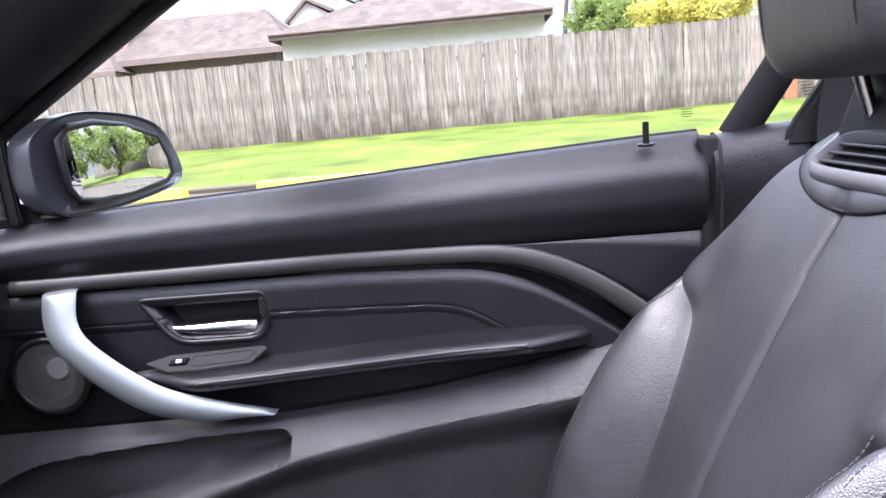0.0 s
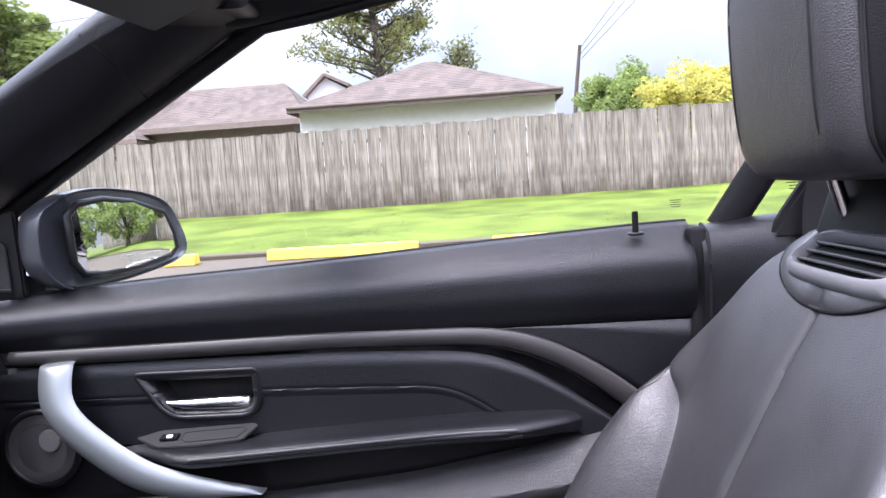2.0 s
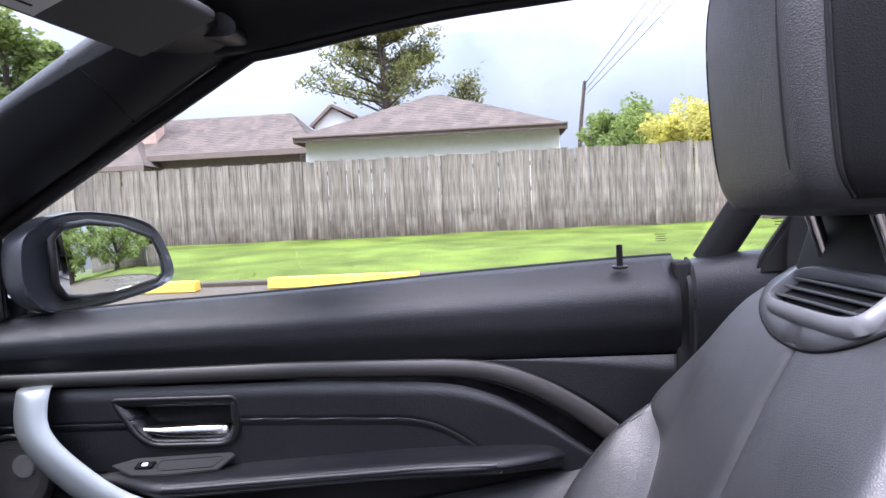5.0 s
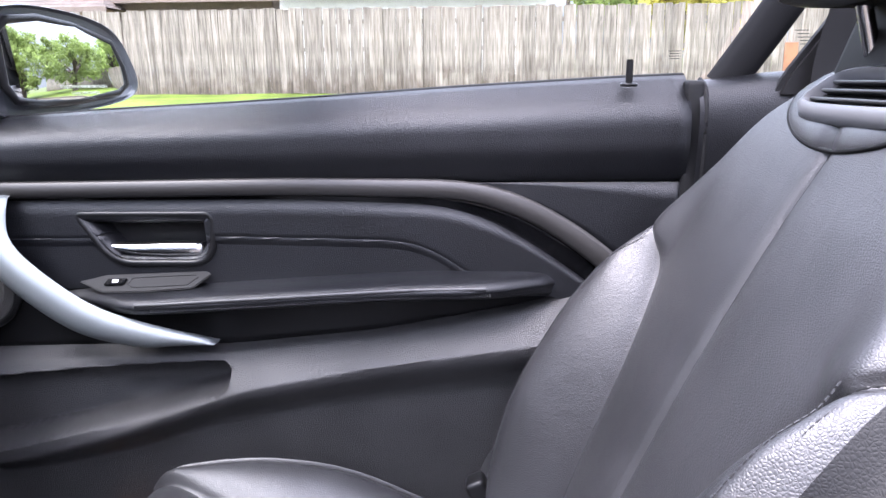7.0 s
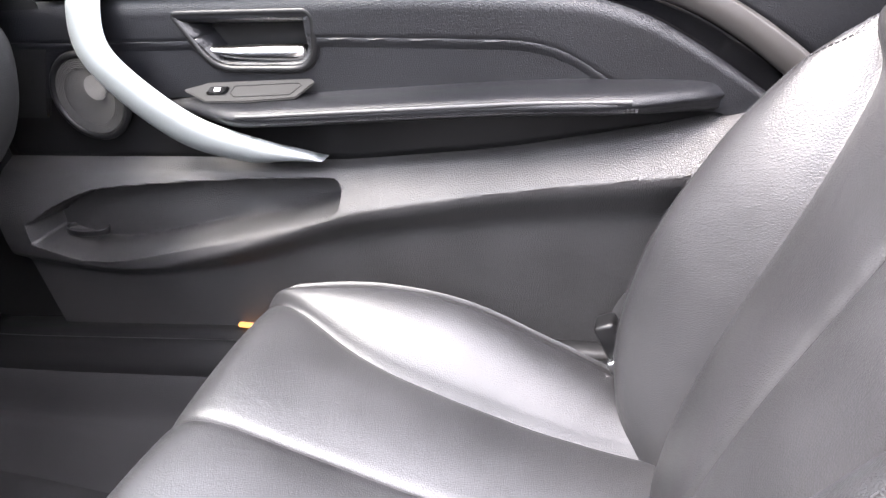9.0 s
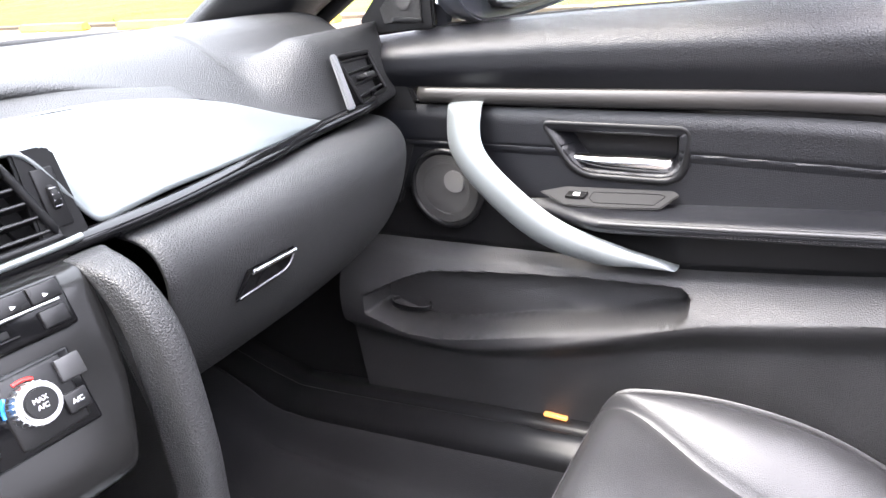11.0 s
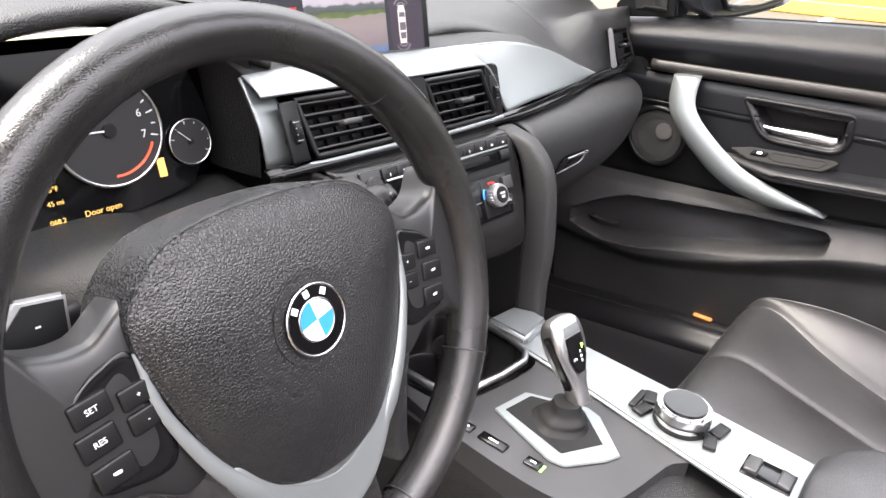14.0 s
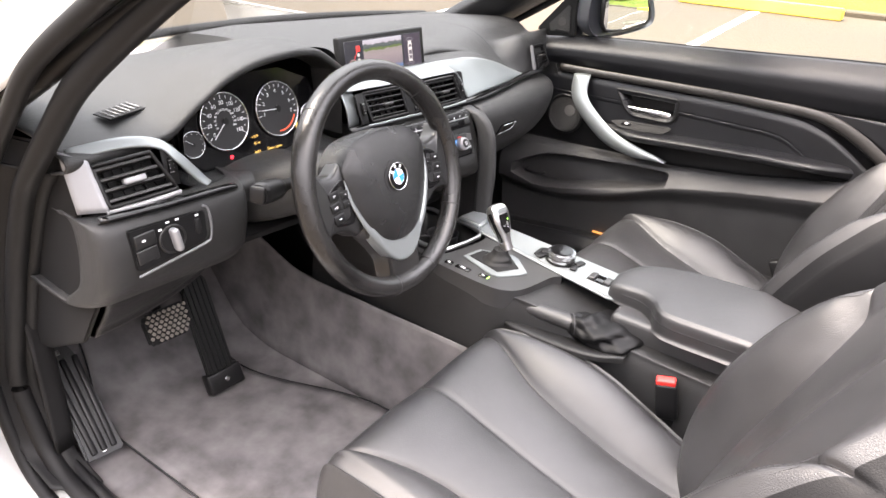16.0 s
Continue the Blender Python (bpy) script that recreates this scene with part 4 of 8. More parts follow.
buckle("seat_belt_buckle", pose(0.452, -0.109, 0.598, 10, -10, 12), "black seat belt buckle with red release button")
bk = thing("belt_anchor", "metal seat belt anchor beside the cushion", "seat belt")
rounded("anchor_plate", (0.012, 0.022, 0.034), pose(0.493, 0.604, 0.546, 0, -25, 0), CHROME, bk, bevel=0.003)
rounded("anchor_cover", (0.026, 0.030, 0.055), pose(0.486, 0.618, 0.578, 0, -25, 0), BLACK, bk, bevel=0.006)
tube("belt_webbing", [(0.490, 0.622, 0.58), (0.50, 0.640, 0.61), (0.54, 0.655, 0.66)], 0.012, MATT, bk, flat=((0, 1, 0), 0.2), n=10, m=8)

# ---- centre console ----
con = thing("centre_console", "dark plastic centre console with silver trim panel", "car console")
secs = []
for x, zt, wl, wr, zs in ((-0.42, 0.70, 0.10, 0.115, 0.62), (-0.25, 0.695, 0.105, 0.12, 0.62), (-0.12, 0.688, 0.112, 0.125, 0.615), (0.05, 0.684, 0.118, 0.125, 0.61), (0.14, 0.676, 0.095, 0.125, 0.60), (0.25, 0.655, 0.075, 0.128, 0.59), (0.40, 0.645, 0.078, 0.128, 0.585), (0.60, 0.64, 0.085, 0.128, 0.58), (0.80, 0.62, 0.085, 0.12, 0.56)):
    secs.append([(x, -wl - 0.035, 0.30), (x, -wl - 0.03, 0.45), (x, -wl - 0.012, zs), (x, -wl, zt - 0.012), (x, -wl + 0.012, zt), (x, 0, zt), (x, wr - 0.012, zt), (x, wr, zt - 0.012), (x, wr + 0.008, zs), (x, wr + 0.02, 0.45), (x, wr + 0.022, 0.30)])
body = loft("console_body", secs, LOWER, con, "moulded dark grey console body", n=260, m=150)
# sunken cup bay
for v in body.data.vertices:
    x, y, z = v.co
    if z > 0.60:
        v.co.z -= 0.070 * sstep(-0.238, -0.226, x) * sstep(-0.056, -0.068, x) * sstep(-0.078, -0.068, y) * sstep(0.082, 0.072, y)
# raised shifter deck
deck = [(-0.085, 0.078), (-0.052, 0.064), (-0.044, 0.03), (-0.064, -0.064), (-0.088, -0.086), (-0.150, -0.090), (-0.140, -0.100), (-0.10, -0.108), (-0.04, -0.118), (0.06, -0.122), (0.105, -0.112), (0.132, -0.08), (0.15, 0.0), (0.155, 0.03), (0.0, 0.058), (-0.08, 0.075)]
DECK = basis((0, 0, 0.690), (1, 0, 0.0), (0, 1, 0.0)) @ pose(0, 0, 0, 0, 2.5, 0)
deck = [(float(x), float(y)) for x, y, _ in curve_through([(x, y, 0) for x, y in deck + deck[:1]], 72)[:-1]]
slab("shifter_deck", deck, DECK @ pose(0, 0, -0.035), 0.043, DECKM, con, "satin graphite shifter surround", bevel=0.0025, seg=2)
# silver panel
ALUP = DECK @ pose(0, 0, 0.006)
slab("silver_panel", [(-0.125, 0.075), (-0.118, 0.120), (-0.09, 0.132), (0.10, 0.122), (0.275, 0.108), (0.290, 0.006), (0.272, 0.002), (0.155, 0.022), (0.0, 0.052), (-0.10, 0.068)], ALUP, 0.008, ALU, con, "satin silver trim panel", bevel=0.003, seg=3)
slab("panel_front_cap", [(-0.135, 0.072), (-0.128, 0.122), (-0.10, 0.134), (-0.075, 0.130), (-0.07, 0.068)], ALUP @ pose(0, 0, 0.004), 0.016, ALU, con, bevel=0.005, seg=3)
# shift gate plate and boot
slab("gate_plate", [(-0.032, -0.055), (-0.022, -0.005), (0.045, 0.022), (0.062, 0.018), (0.108, -0.024), (0.100, -0.042), (0.072, -0.078), (0.055, -0.082)], DECK @ pose(0, 0, 0.008), 0.003, ALU, con, "silver shift gate plate", bevel=0.001)
slab("gate_well", [(-0.021, -0.048), (-0.013, -0.008), (0.044, 0.013), (0.086, -0.022), (0.060, -0.065)], DECK @ pose(0, 0, 0.0108), 0.001, MATT, con, bevel=0.0)
shift = thing("gear_selector", "chrome and black electronic gear selector lever", "gear lever")
loft("selector_boot", [[(cx + r * 1.2 * math.cos(a), cy2 + r * math.sin(a) * (1 + 0.12 * math.sin(3 * a)), z) for a in np.linspace(0, 2 * math.pi, 12, endpoint=False)] for cx, cy2, z, r in ((0.030, -0.024, 0.698, 0.031), (0.034, -0.022, 0.704, 0.024), (0.036, -0.020, 0.709, 0.022), (0.037, -0.019, 0.716, 0.016), (0.037, -0.018, 0.726, 0.013))], MATT, shift, "creased black boot", n=20, m=36, closed=True)
HD = basis((0.020, -0.004, 0.782), (0.12, 1, 0), (-0.42, 0.12, 0.90))
secs = []
for v, hw, ht, bk in ((-0.064, 0.0085, 0.009, 0.010), (-0.045, 0.0092, 0.009, 0.011), (-0.030, 0.0125, 0.010, 0.012), (-0.016, 0.0165, 0.011, 0.014), (0.0, 0.0195, 0.012, 0.015), (0.016, 0.0195, 0.012, 0.015), (0.027, 0.0175, 0.010, 0.013), (0.033, 0.013, 0.006, 0.009), (0.035, 0.006, 0.002, 0.004)):
    hw, ht, bk = hw * 1.22, ht * 1.15, bk * 1.2
    secs.append([tuple(HD @ Vector((u * hw, v, w))) for u, w in ((-1.0, 0.0), (-0.88, ht * 0.8), (0.0, ht), (0.88, ht * 0.8), (1.0, 0.0), (0.8, -bk * 0.8), (0.0, -bk), (-0.8, -bk * 0.8))])
loft("selector_grip", secs, SATIN, shift, "satin chrome selector grip", n=50, m=48, closed=True)
for sgn in (1, -1):
    slab("grip_inlay", [(-0.046, -0.005), (-0.010, -0.008), (0.022, -0.007), (0.020, 0.002), (-0.010, 0.002), (-0.046, 0.003)], HD @ basis((sgn * 0.0212, 0, -0.001), (0.22 * sgn, 1, 0), (0, 0, sgn)), 0.004, GLOSS, shift, "gloss black side inlay", bevel=0.001)
top = slab("selector_display", [(-0.006, -0.028), (0.006, -0.028), (0.0135, -0.012), (0.0135, 0.013), (-0.0135, 0.013), (-0.0135, -0.012)], HD @ pose(0, 0, 0.0130), 0.0016, GLOSS, shift, "gloss black shift pattern display", bevel=0.0005)
slab("park_button", [(-0.0135, 0.0145), (0.0135, 0.0145), (0.011, 0.025), (-0.011, 0.025)], HD @ pose(0, 0, 0.0122), 0.0018, ALU, shift, "silver park button", bevel=0.0005)
writing("lit_letter", "P", 0.007, HD @ pose(0.009, -0.001, 0.0149), GREEN, top)
for k, w in enumerate(("R", "N", "D")):
    writing("shift_letter", w, 0.0045, HD @ pose(0.004, -0.006 - 0.005 * k, 0.0149), WHITE, top)
writing("shift_letter", "M/S", 0.004, HD @ pose(-0.0065, -0.012, 0.0149), WHITE, top)
# rotary controller
CT = DECK @ pose(0.135, 0.070, 0.014)
ctl = thing("rotary_controller", "round chrome and black rotary controller", "control knob")
disc("controller_base", 0.031, 0.006, CT @ pose(0, 0, 0.002), BLACK, ctl, n=48)
disc("controller_ring", 0.0295, 0.024, CT @ pose(0, 0, 0.013), CHROME, ctl, "ribbed chrome ring", n=64, bevel=0.003)
ring("controller_groove", 0.0297, 0.0012, CT @ pose(0, 0, 0.012), BLACK, ctl)
disc("controller_top", 0.0245, 0.003, CT @ pose(0, 0, 0.0255), GLOSS, ctl, "black touch surface", n=48)
for dx, dy, wx, wy, rz in ((-0.042, 0.012, 0.014, 0.022, 15), (-0.040, -0.014, 0.014, 0.022, -15), (0.040, 0.012, 0.014, 0.024, -12), (0.038, -0.014, 0.014, 0.022, 14), (-0.052, 0.0, 0.008, 0.036, 0)):
    rounded("menu_button", (wx, wy, 0.005), CT @ pose(dx, dy, 0.003, 0, 0, rz), BLACK, ctl, "black menu button", bevel=0.0015)
# top switches
ts = thing("roof_switch", "small grey roof switch set in the silver panel", "car switch")
rounded("switch_well", (0.050, 0.034, 0.003), DECK @ pose(0.235, 0.055, 0.0140), GLOSS, ts, bevel=0.001)
rounded("switch_key", (0.014, 0.026, 0.007), DECK @ pose(0.219, 0.055, 0.0165, 0, -8, 0), DECKM, ts, "grey switch key", bevel=0.002)
rounded("switch_key", (0.014, 0.026, 0.006), DECK @ pose(0.252, 0.055, 0.0165, 0, 8, 0), DECKM, ts, "grey switch key", bevel=0.002)
# deck buttons
for x, y, w, lit in ((-0.038, -0.098, 0.018, 0), (-0.003, -0.0975, 0.034, 0), (0.045, -0.095, 0.018, 1)):
    b = rounded("deck_button", (w, 0.013, 0.004), DECK @ pose(x, y, 0.0085), GLOSS, con, "small black push button", bevel=0.0015)
    rounded("button_mark", (w * 0.35, 0.0022, 0.0006), DECK @ pose(x, y, 0.0107), WHITE, b, bevel=0.0001, seg=1)
    if lit:
        rounded("button_lamp", (0.002, 0.010, 0.0008), DECK @ pose(x + 0.0115, y, 0.0088), GREEN, b, "lit green indicator", bevel=0.0002, seg=1)
# cup holder bay in front of the lever
cup = thing("cup_holder", "open cup holder with bright metal surround", "cup holder")
bay = [(-0.238, 0.070), (-0.215, 0.082), (-0.10, 0.073), (-0.066, 0.064), (-0.056, 0.045), (-0.060, 0.0), (-0.072, -0.058), (-0.092, -0.074), (-0.22, -0.076), (-0.24, -0.06)]
BAY = pose(0, 0, 0.700, 0, 3, 0)
tube("bright_rim", [tuple(BAY @ Vector((x, y, 0))) for x, y in bay for _ in (0,)], 0.0048, SATIN, cup, "bright metal rim", closed=True, m=8)
slab("holder_lining", [(-0.226, 0.068), (-0.07, 0.060), (-0.078, -0.066), (-0.226, -0.066)], pose(0, 0, 0.622), 0.004, MATT, cup, "black lining", bevel=0)
for y in (0.030, -0.035):
    loft("cup_well", [[(-0.145 + r * math.cos(a), y + r * math.sin(a), z) for a in np.linspace(0, 2 * math.pi, 12, endpoint=False)] for r, z in ((0.036, 0.690), (0.034, 0.684), (0.032, 0.655), (0.030, 0.627))], BLACK, cup, "dark round cup well", n=10, m=32, closed=True, caps=False, thick=0.002)
rounded("ash_lid", (0.11, 0.13, 0.03), pose(-0.285, 0.0, 0.705, 0, -8, 0), GLOSS, cup, "gloss black lid", bevel=0.008)
# hand brake
hb = thing("handbrake", "leather-covered handbrake lever with creased gaiter", "handbrake")
loft("brake_tray", [[(x, -0.060 - w, z - 0.012), (x, -0.060 - w * 0.9, z), (x, -0.060, z - 0.008), (x, -0.060 + w * 0.9, z), (x, -0.060 + w, z - 0.012)] for x, w, z in ((0.09, 0.03, 0.615), (0.13, 0.060, 0.628), (0.22, 0.066, 0.630), (0.30, 0.062, 0.634), (0.36, 0.04, 0.640))], LOWER, hb, "moulded tray", n=30, m=20)
loft("lever_grip", [[(x, y + r * math.cos(a), z + r * 0.9 * math.sin(a)) for a in np.linspace(0, 2 * math.pi, 10, endpoint=False)] for x, y, z, r in ((0.116, -0.081, 0.656, 0.006), (0.121, -0.081, 0.656, 0.0125), (0.150, -0.080, 0.656, 0.0145), (0.20, -0.079, 0.657, 0.0165), (0.245, -0.077, 0.657, 0.0180))], SEAT, hb, "black leather lever grip", n=24, m=20, closed=True)
disc("brake_button", 0.006, 0.012, pose(0.110, -0.081, 0.6565, 0, 90, 0), BLACK, hb, "release button")
secs = []
for i, (x, y, rw, rz) in enumerate(((0.236, -0.078, 0.0190, 0.0190), (0.243, -0.077, 0.0215, 0.0210), (0.256, -0.072, 0.032, 0.024), (0.272, -0.064, 0.044, 0.027), (0.290, -0.052, 0.055, 0.026), (0.312, -0.036, 0.062, 0.027), (0.336, -0.016, 0.056, 0.022), (0.356, 0.002, 0.040, 0.012), (0.362, 0.008, 0.020, 0.004))):
    fold = 0.0 if i < 2 else 1.0
    sec = []
    for a in np.linspace(0, 2 * math.pi, 28, endpoint=False):
        k = 1 + fold * (0.16 * abs(math.sin(2.5 * a + 1.3 * i)) + 0.10 * math.sin(5 * a + 2.1 * i) - 0.10)
        sec.append((x - 0.57 * rw * math.cos(a) * k, y + 0.82 * rw * math.cos(a) * k, 0.655 - 0.012 * min(1, i / 5) + rz * math.sin(a) * k))
    secs.append(sec)
loft("gaiter", secs, CHEEK, hb, "creased black leather gaiter", n=60, m=84, closed=True, smooth=60)
tube("gaiter_seam", [(0.243 - 0.57 * 0.0225 * math.cos(a), -0.077 + 0.82 * 0.0225 * math.cos(a), 0.653 + 0.0222 * math.sin(a)) for a in np.linspace(-0.3, math.pi + 0.3, 14)], 0.0012, STITCH, hb, "stitched edge of the gaiter", n=30, m=6)
# armrest box
arm = thing("storage_box_lid", "padded black leather centre armrest lid", "armrest")
secs = []
for x, y0, y1, zt, zl in ((0.268, 0.022, 0.080, 0.706, 0.690), (0.274, 0.010, 0.100, 0.717, 0.684), (0.30, 0.004, 0.126, 0.725, 0.682), (0.340, 0.000, 0.146, 0.728, 0.682), (0.368, -0.018, 0.150, 0.730, 0.682), (0.390, -0.048, 0.154, 0.731, 0.682), (0.42, -0.060, 0.156, 0.732, 0.682), (0.50, -0.064, 0.156, 0.735, 0.684), (0.58, -0.064, 0.156, 0.736, 0.686), (0.612, -0.05, 0.135, 0.728, 0.69), (0.622, -0.03, 0.11, 0.712, 0.698)):
    m2 = (y0 + y1) / 2
    secs.append([(x, y0 + 0.003, zl), (x, y0, zl + 0.008), (x, y0 + 0.001, zt - 0.012), (x, y0 + 0.007, zt - 0.003), (x, y0 + 0.022, zt + 0.001), (x, m2, zt + 0.005), (x, y1 - 0.022, zt + 0.001), (x, y1 - 0.007, zt - 0.003), (x, y1 - 0.001, zt - 0.012), (x, y1, zl + 0.008), (x, y1 - 0.003, zl), (x, m2, zl - 0.002)])
loft("lid", secs, SEAT, arm, "padded leather lid", n=70, m=60, closed=True)
stitches("stitching", [(0.300, 0.0036, 0.707), (0.340, -0.0006, 0.708), (0.368, -0.0186, 0.708), (0.390, -0.0486, 0.709), (0.42, -0.0606, 0.709), (0.50, -0.0646, 0.711), (0.58, -0.0646, 0.713)], STITCH, arm, step=0.004, size=0.0007)
rounded("box", (0.34, 0.17, 0.07), pose(0.47, 0.042, 0.652), SEAT, arm, "leather-covered storage box", bevel=0.012)


# ---- dashboard ----
dash = thing("dashboard", "dark grey dashboard with silver trim and air vents", "dashboard")


HOOD = lerp_curve([(-0.75, 1.040), (-0.57, 1.046), (-0.53, 1.050), (-0.483, 1.088), (-0.412, 1.119), (-0.325, 1.130), (-0.243, 1.129), (-0.192, 1.110), (-0.16, 1.062), (-0.13, 1.050), (0.70, 1.05)])
BROW = lerp_curve([(-0.75, 1.03), (-0.12, 1.052), (0.05, 1.056), (0.13, 1.066), (0.19, 1.066), (0.288, 1.047), (0.348, 1.030), (0.458, 0.984), (0.495, 0.971), (0.55, 0.970), (0.70, 0.972)])
BROWX = lerp_curve([(-0.75, -0.27), (-0.12, -0.285), (0.19, -0.285), (0.35, -0.272), (0.458, -0.245), (0.50, -0.234), (0.56, -0.228), (0.63, -0.238), (0.70, -0.262)])
rows = []
for i in range(145):
    y = -0.725 + 1.42 * i / 144
    s = abs(y) / 0.72
    a = HOOD(y)
    left = sstep(-0.13, -0.17, y)
    if y < -0.145:
        k = a - 1.05
        bow = 1.0 - sstep(-0.57, -0.50, y)
        p = [(-0.95, 1.0 - 0.02 * s), (-0.80, 1.03), (-0.60, 1.047 + 0.40 * k), (-0.45, 1.055 + 0.72 * k), (-0.36, 1.056 + 0.94 * k), (-0.30, a - 0.001 - 0.004 * bow), (-0.268, a - 0.004 - 0.012 * bow), (-0.262, a - 0.012 - 0.012 * bow), (-0.268, a - 0.020 - 0.015 * bow), (-0.29, a - 0.022 - 0.02 * bow), (-0.32, a - 0.03 - 0.02 * bow)]
    else:
        zb, xb = BROW(y), BROWX(y)
        g = sstep(0.44, 0.525, y)
        end = [(-0.285 - 0.02 * (1 - g), 1.060 * g + (1.0 - g) * (1.072 - 0.3 * (1.066 - min(zb, 1.066)) - 0.3 * (1.068 - zb))), (xb - 0.022, 1.046)] if g > 0.02 else []
        if end:
            end[1] = (end[1][0] * g + (xb - 0.03) * (1 - g), 1.046 * g + (1 - g) * (zb + 0.02))
        p = [(-0.95, 1.0 - 0.02 * s), (-0.82, 1.062 - 0.03 * s), (-0.70, 1.076 - 0.02 * s), (-0.56, 1.078 - 0.008 * s), (-0.45, 1.077), (-0.38, 1.074 - 0.004 * s), (-0.33, 1.072 - 0.3 * (1.066 - min(zb, 1.066))), *end, (xb - 0.012 + 0.006 * g, zb + 0.004 + 0.012 * g), (xb, zb - 0.004), (xb - 0.006, zb - 0.013), (xb - 0.03, zb - 0.018), (xb - 0.05, zb - 0.03)]
    rows.append([(q, y, b) for q, b in curve_through([(q[0], q[1], 0) for q in p], 56)[:, :2]])
grid_mesh("dash_top", rows, DASH, dash, "grained dark grey dash top", smooth=60, thick=0.004)
slab("dash_end", [(-0.62, 0.60), (-0.48, 0.614), (-0.34, 0.688), (-0.262, 0.80), (-0.258, 0.84), (-0.279, 0.938), (-0.271, 1.02), (-0.36, 1.03), (-0.62, 1.0)], basis((0, -0.705, 0), (1, 0, 0), (0, 0, 1)), 0.010, MATT, dash, "dark end cap of the dash", bevel=0.004)
slab("dash_end", [(-0.62, 0.80), (-0.265, 0.80), (-0.215, 0.93), (-0.25, 1.02), (-0.34, 1.045), (-0.62, 1.03)], basis((0, 0.700, 0), (1, 0, 0), (0, 0, 1)), 0.010, LOWER, dash, bevel=0.004)
tube("windscreen_base_band", [(-0.70 - 0.13 * (1 - (y / 0.70) ** 2), y, 1.050 + 0.016 * (1 - (y / 0.70) ** 2)) for y in np.linspace(-0.68, 0.68, 9)], 0.016, MATT, dash, "black band along the foot of the windscreen", flat=((0, 0, 1), 0.6), n=40, m=10)

loft("silver_sweep", [[(x0 + (x1 - x0) * t + 0.004 * math.sin(math.pi * t), y, zt + (zl - zt) * t) for t in (0.0, 0.3, 0.7, 1.0)] for y, x0, x1, zt, zl in
      ((-0.189, -0.262, -0.234, 1.052, 1.036), (-0.10, -0.262, -0.228, 1.053, 1.034), (0.03, -0.260, -0.216, 1.050, 1.032), (0.11, -0.258, -0.210, 1.048, 1.032), (0.135, -0.257, -0.204, 1.0475, 1.030), (0.150, -0.2565, -0.198, 1.047, 1.008), (0.162, -0.256, -0.195, 1.0465, 0.984), (0.174, -0.2555, -0.193, 1.046, 0.969), (0.195, -0.255, -0.194, 1.0455, 0.969), (0.24, -0.253, -0.196, 1.043, 0.972), (0.30, -0.250, -0.202, 1.034, 0.971), (0.37, -0.246, -0.212, 1.016, 0.970), (0.44, -0.240, -0.224, 0.990, 0.968), (0.495, -0.234, -0.230, 0.971, 0.967))], ALU, dash, "broad satin silver trim sweep", n=80, m=16, thick=0.003)
loft("dash_step", [[(x0 - 0.055, y, zt + 0.016), (x0 - 0.03, y, zt + 0.010), (x0 - 0.010, y, zt + 0.003), (x0 + 0.002, y, zt - 0.002)] for y, x0, zt in ((-0.185, -0.262, 1.052), (-0.05, -0.261, 1.0515), (0.11, -0.258, 1.048), (0.24, -0.253, 1.043), (0.34, -0.248, 1.025))], DASH, dash, "grained step behind the silver trim", n=30, m=10, thick=0.002)
loft("silver_side", [[(-0.264, y, 1.050), (-0.252, y, 1.03), (-0.236, y, 1.0), (-0.230, y, 0.966)] for y in (-0.190, -0.175, -0.158)], ALU, dash, "silver trim beside the centre vents", n=10, m=12, thick=0.003)
loft("gloss_line", [[(x, y, z + 0.008), (x + 0.008, y, z + 0.003), (x + 0.008, y, z - 0.004), (x - 0.004, y, z - 0.010)] for y, x, z in ((-0.20, -0.222, 0.962), (-0.05, -0.207, 0.962), (0.10, -0.197, 0.961), (0.22, -0.193, 0.961), (0.36, -0.207, 0.963), (0.475, -0.228, 0.964), (0.575, -0.224, 0.972), (0.60, -0.234, 0.978))], GLOSS, dash, "gloss black line under the trim", n=60, m=12, thick=0.002)
loft("gloss_line", [[(x, y, z + 0.006), (x + 0.008, y, z + 0.003), (x + 0.008, y, z - 0.003), (x - 0.004, y, z - 0.008)] for y, x, z in ((-0.715, -0.225, 0.944), (-0.62, -0.210, 0.944), (-0.52, -0.205, 0.942), (-0.49, -0.208, 0.938))], GLOSS, dash, n=24, m=10, thick=0.002)

# glove box
glove = loft("glove_box", [[(-0.215 + e, y, 0.955), (-0.170 + e, y, 0.948), (-0.152 + e, y, 0.925), (-0.155 + e, y, 0.89), (-0.172 + e, y, 0.845), (-0.205 + e, y, 0.80), (-0.26 + e, y, 0.765), (-0.45, y, 0.74)] for y, e in ((0.185, 0.0), (0.30, 0.0), (0.42, -0.004), (0.52, -0.015), (0.585, -0.03), (0.61, -0.05))], DASH, dash, "dark grey glove box lid", n=40, m=40, thick=0.004)
GL = basis((-0.1525, 0.290, 0.884), (0, 1, 0.0), (0.30, 0, 1))
latch = slab("glove_latch", [(-0.041, -0.016), (-0.026, 0.0125), (0.037, 0.0105), (0.028, -0.013)], GL @ pose(0, 0, -0.002), 0.005, GLOSS, glove, "gloss black latch recess", bevel=0.002)
tube("latch_edge", [tuple(GL @ Vector(v)) for v in ((-0.024, 0.010, 0.004), (0.0, 0.0098, 0.0045), (0.034, 0.0085, 0.004))], 0.0024, CHROME, latch, "bright latch edge", n=10, m=8)
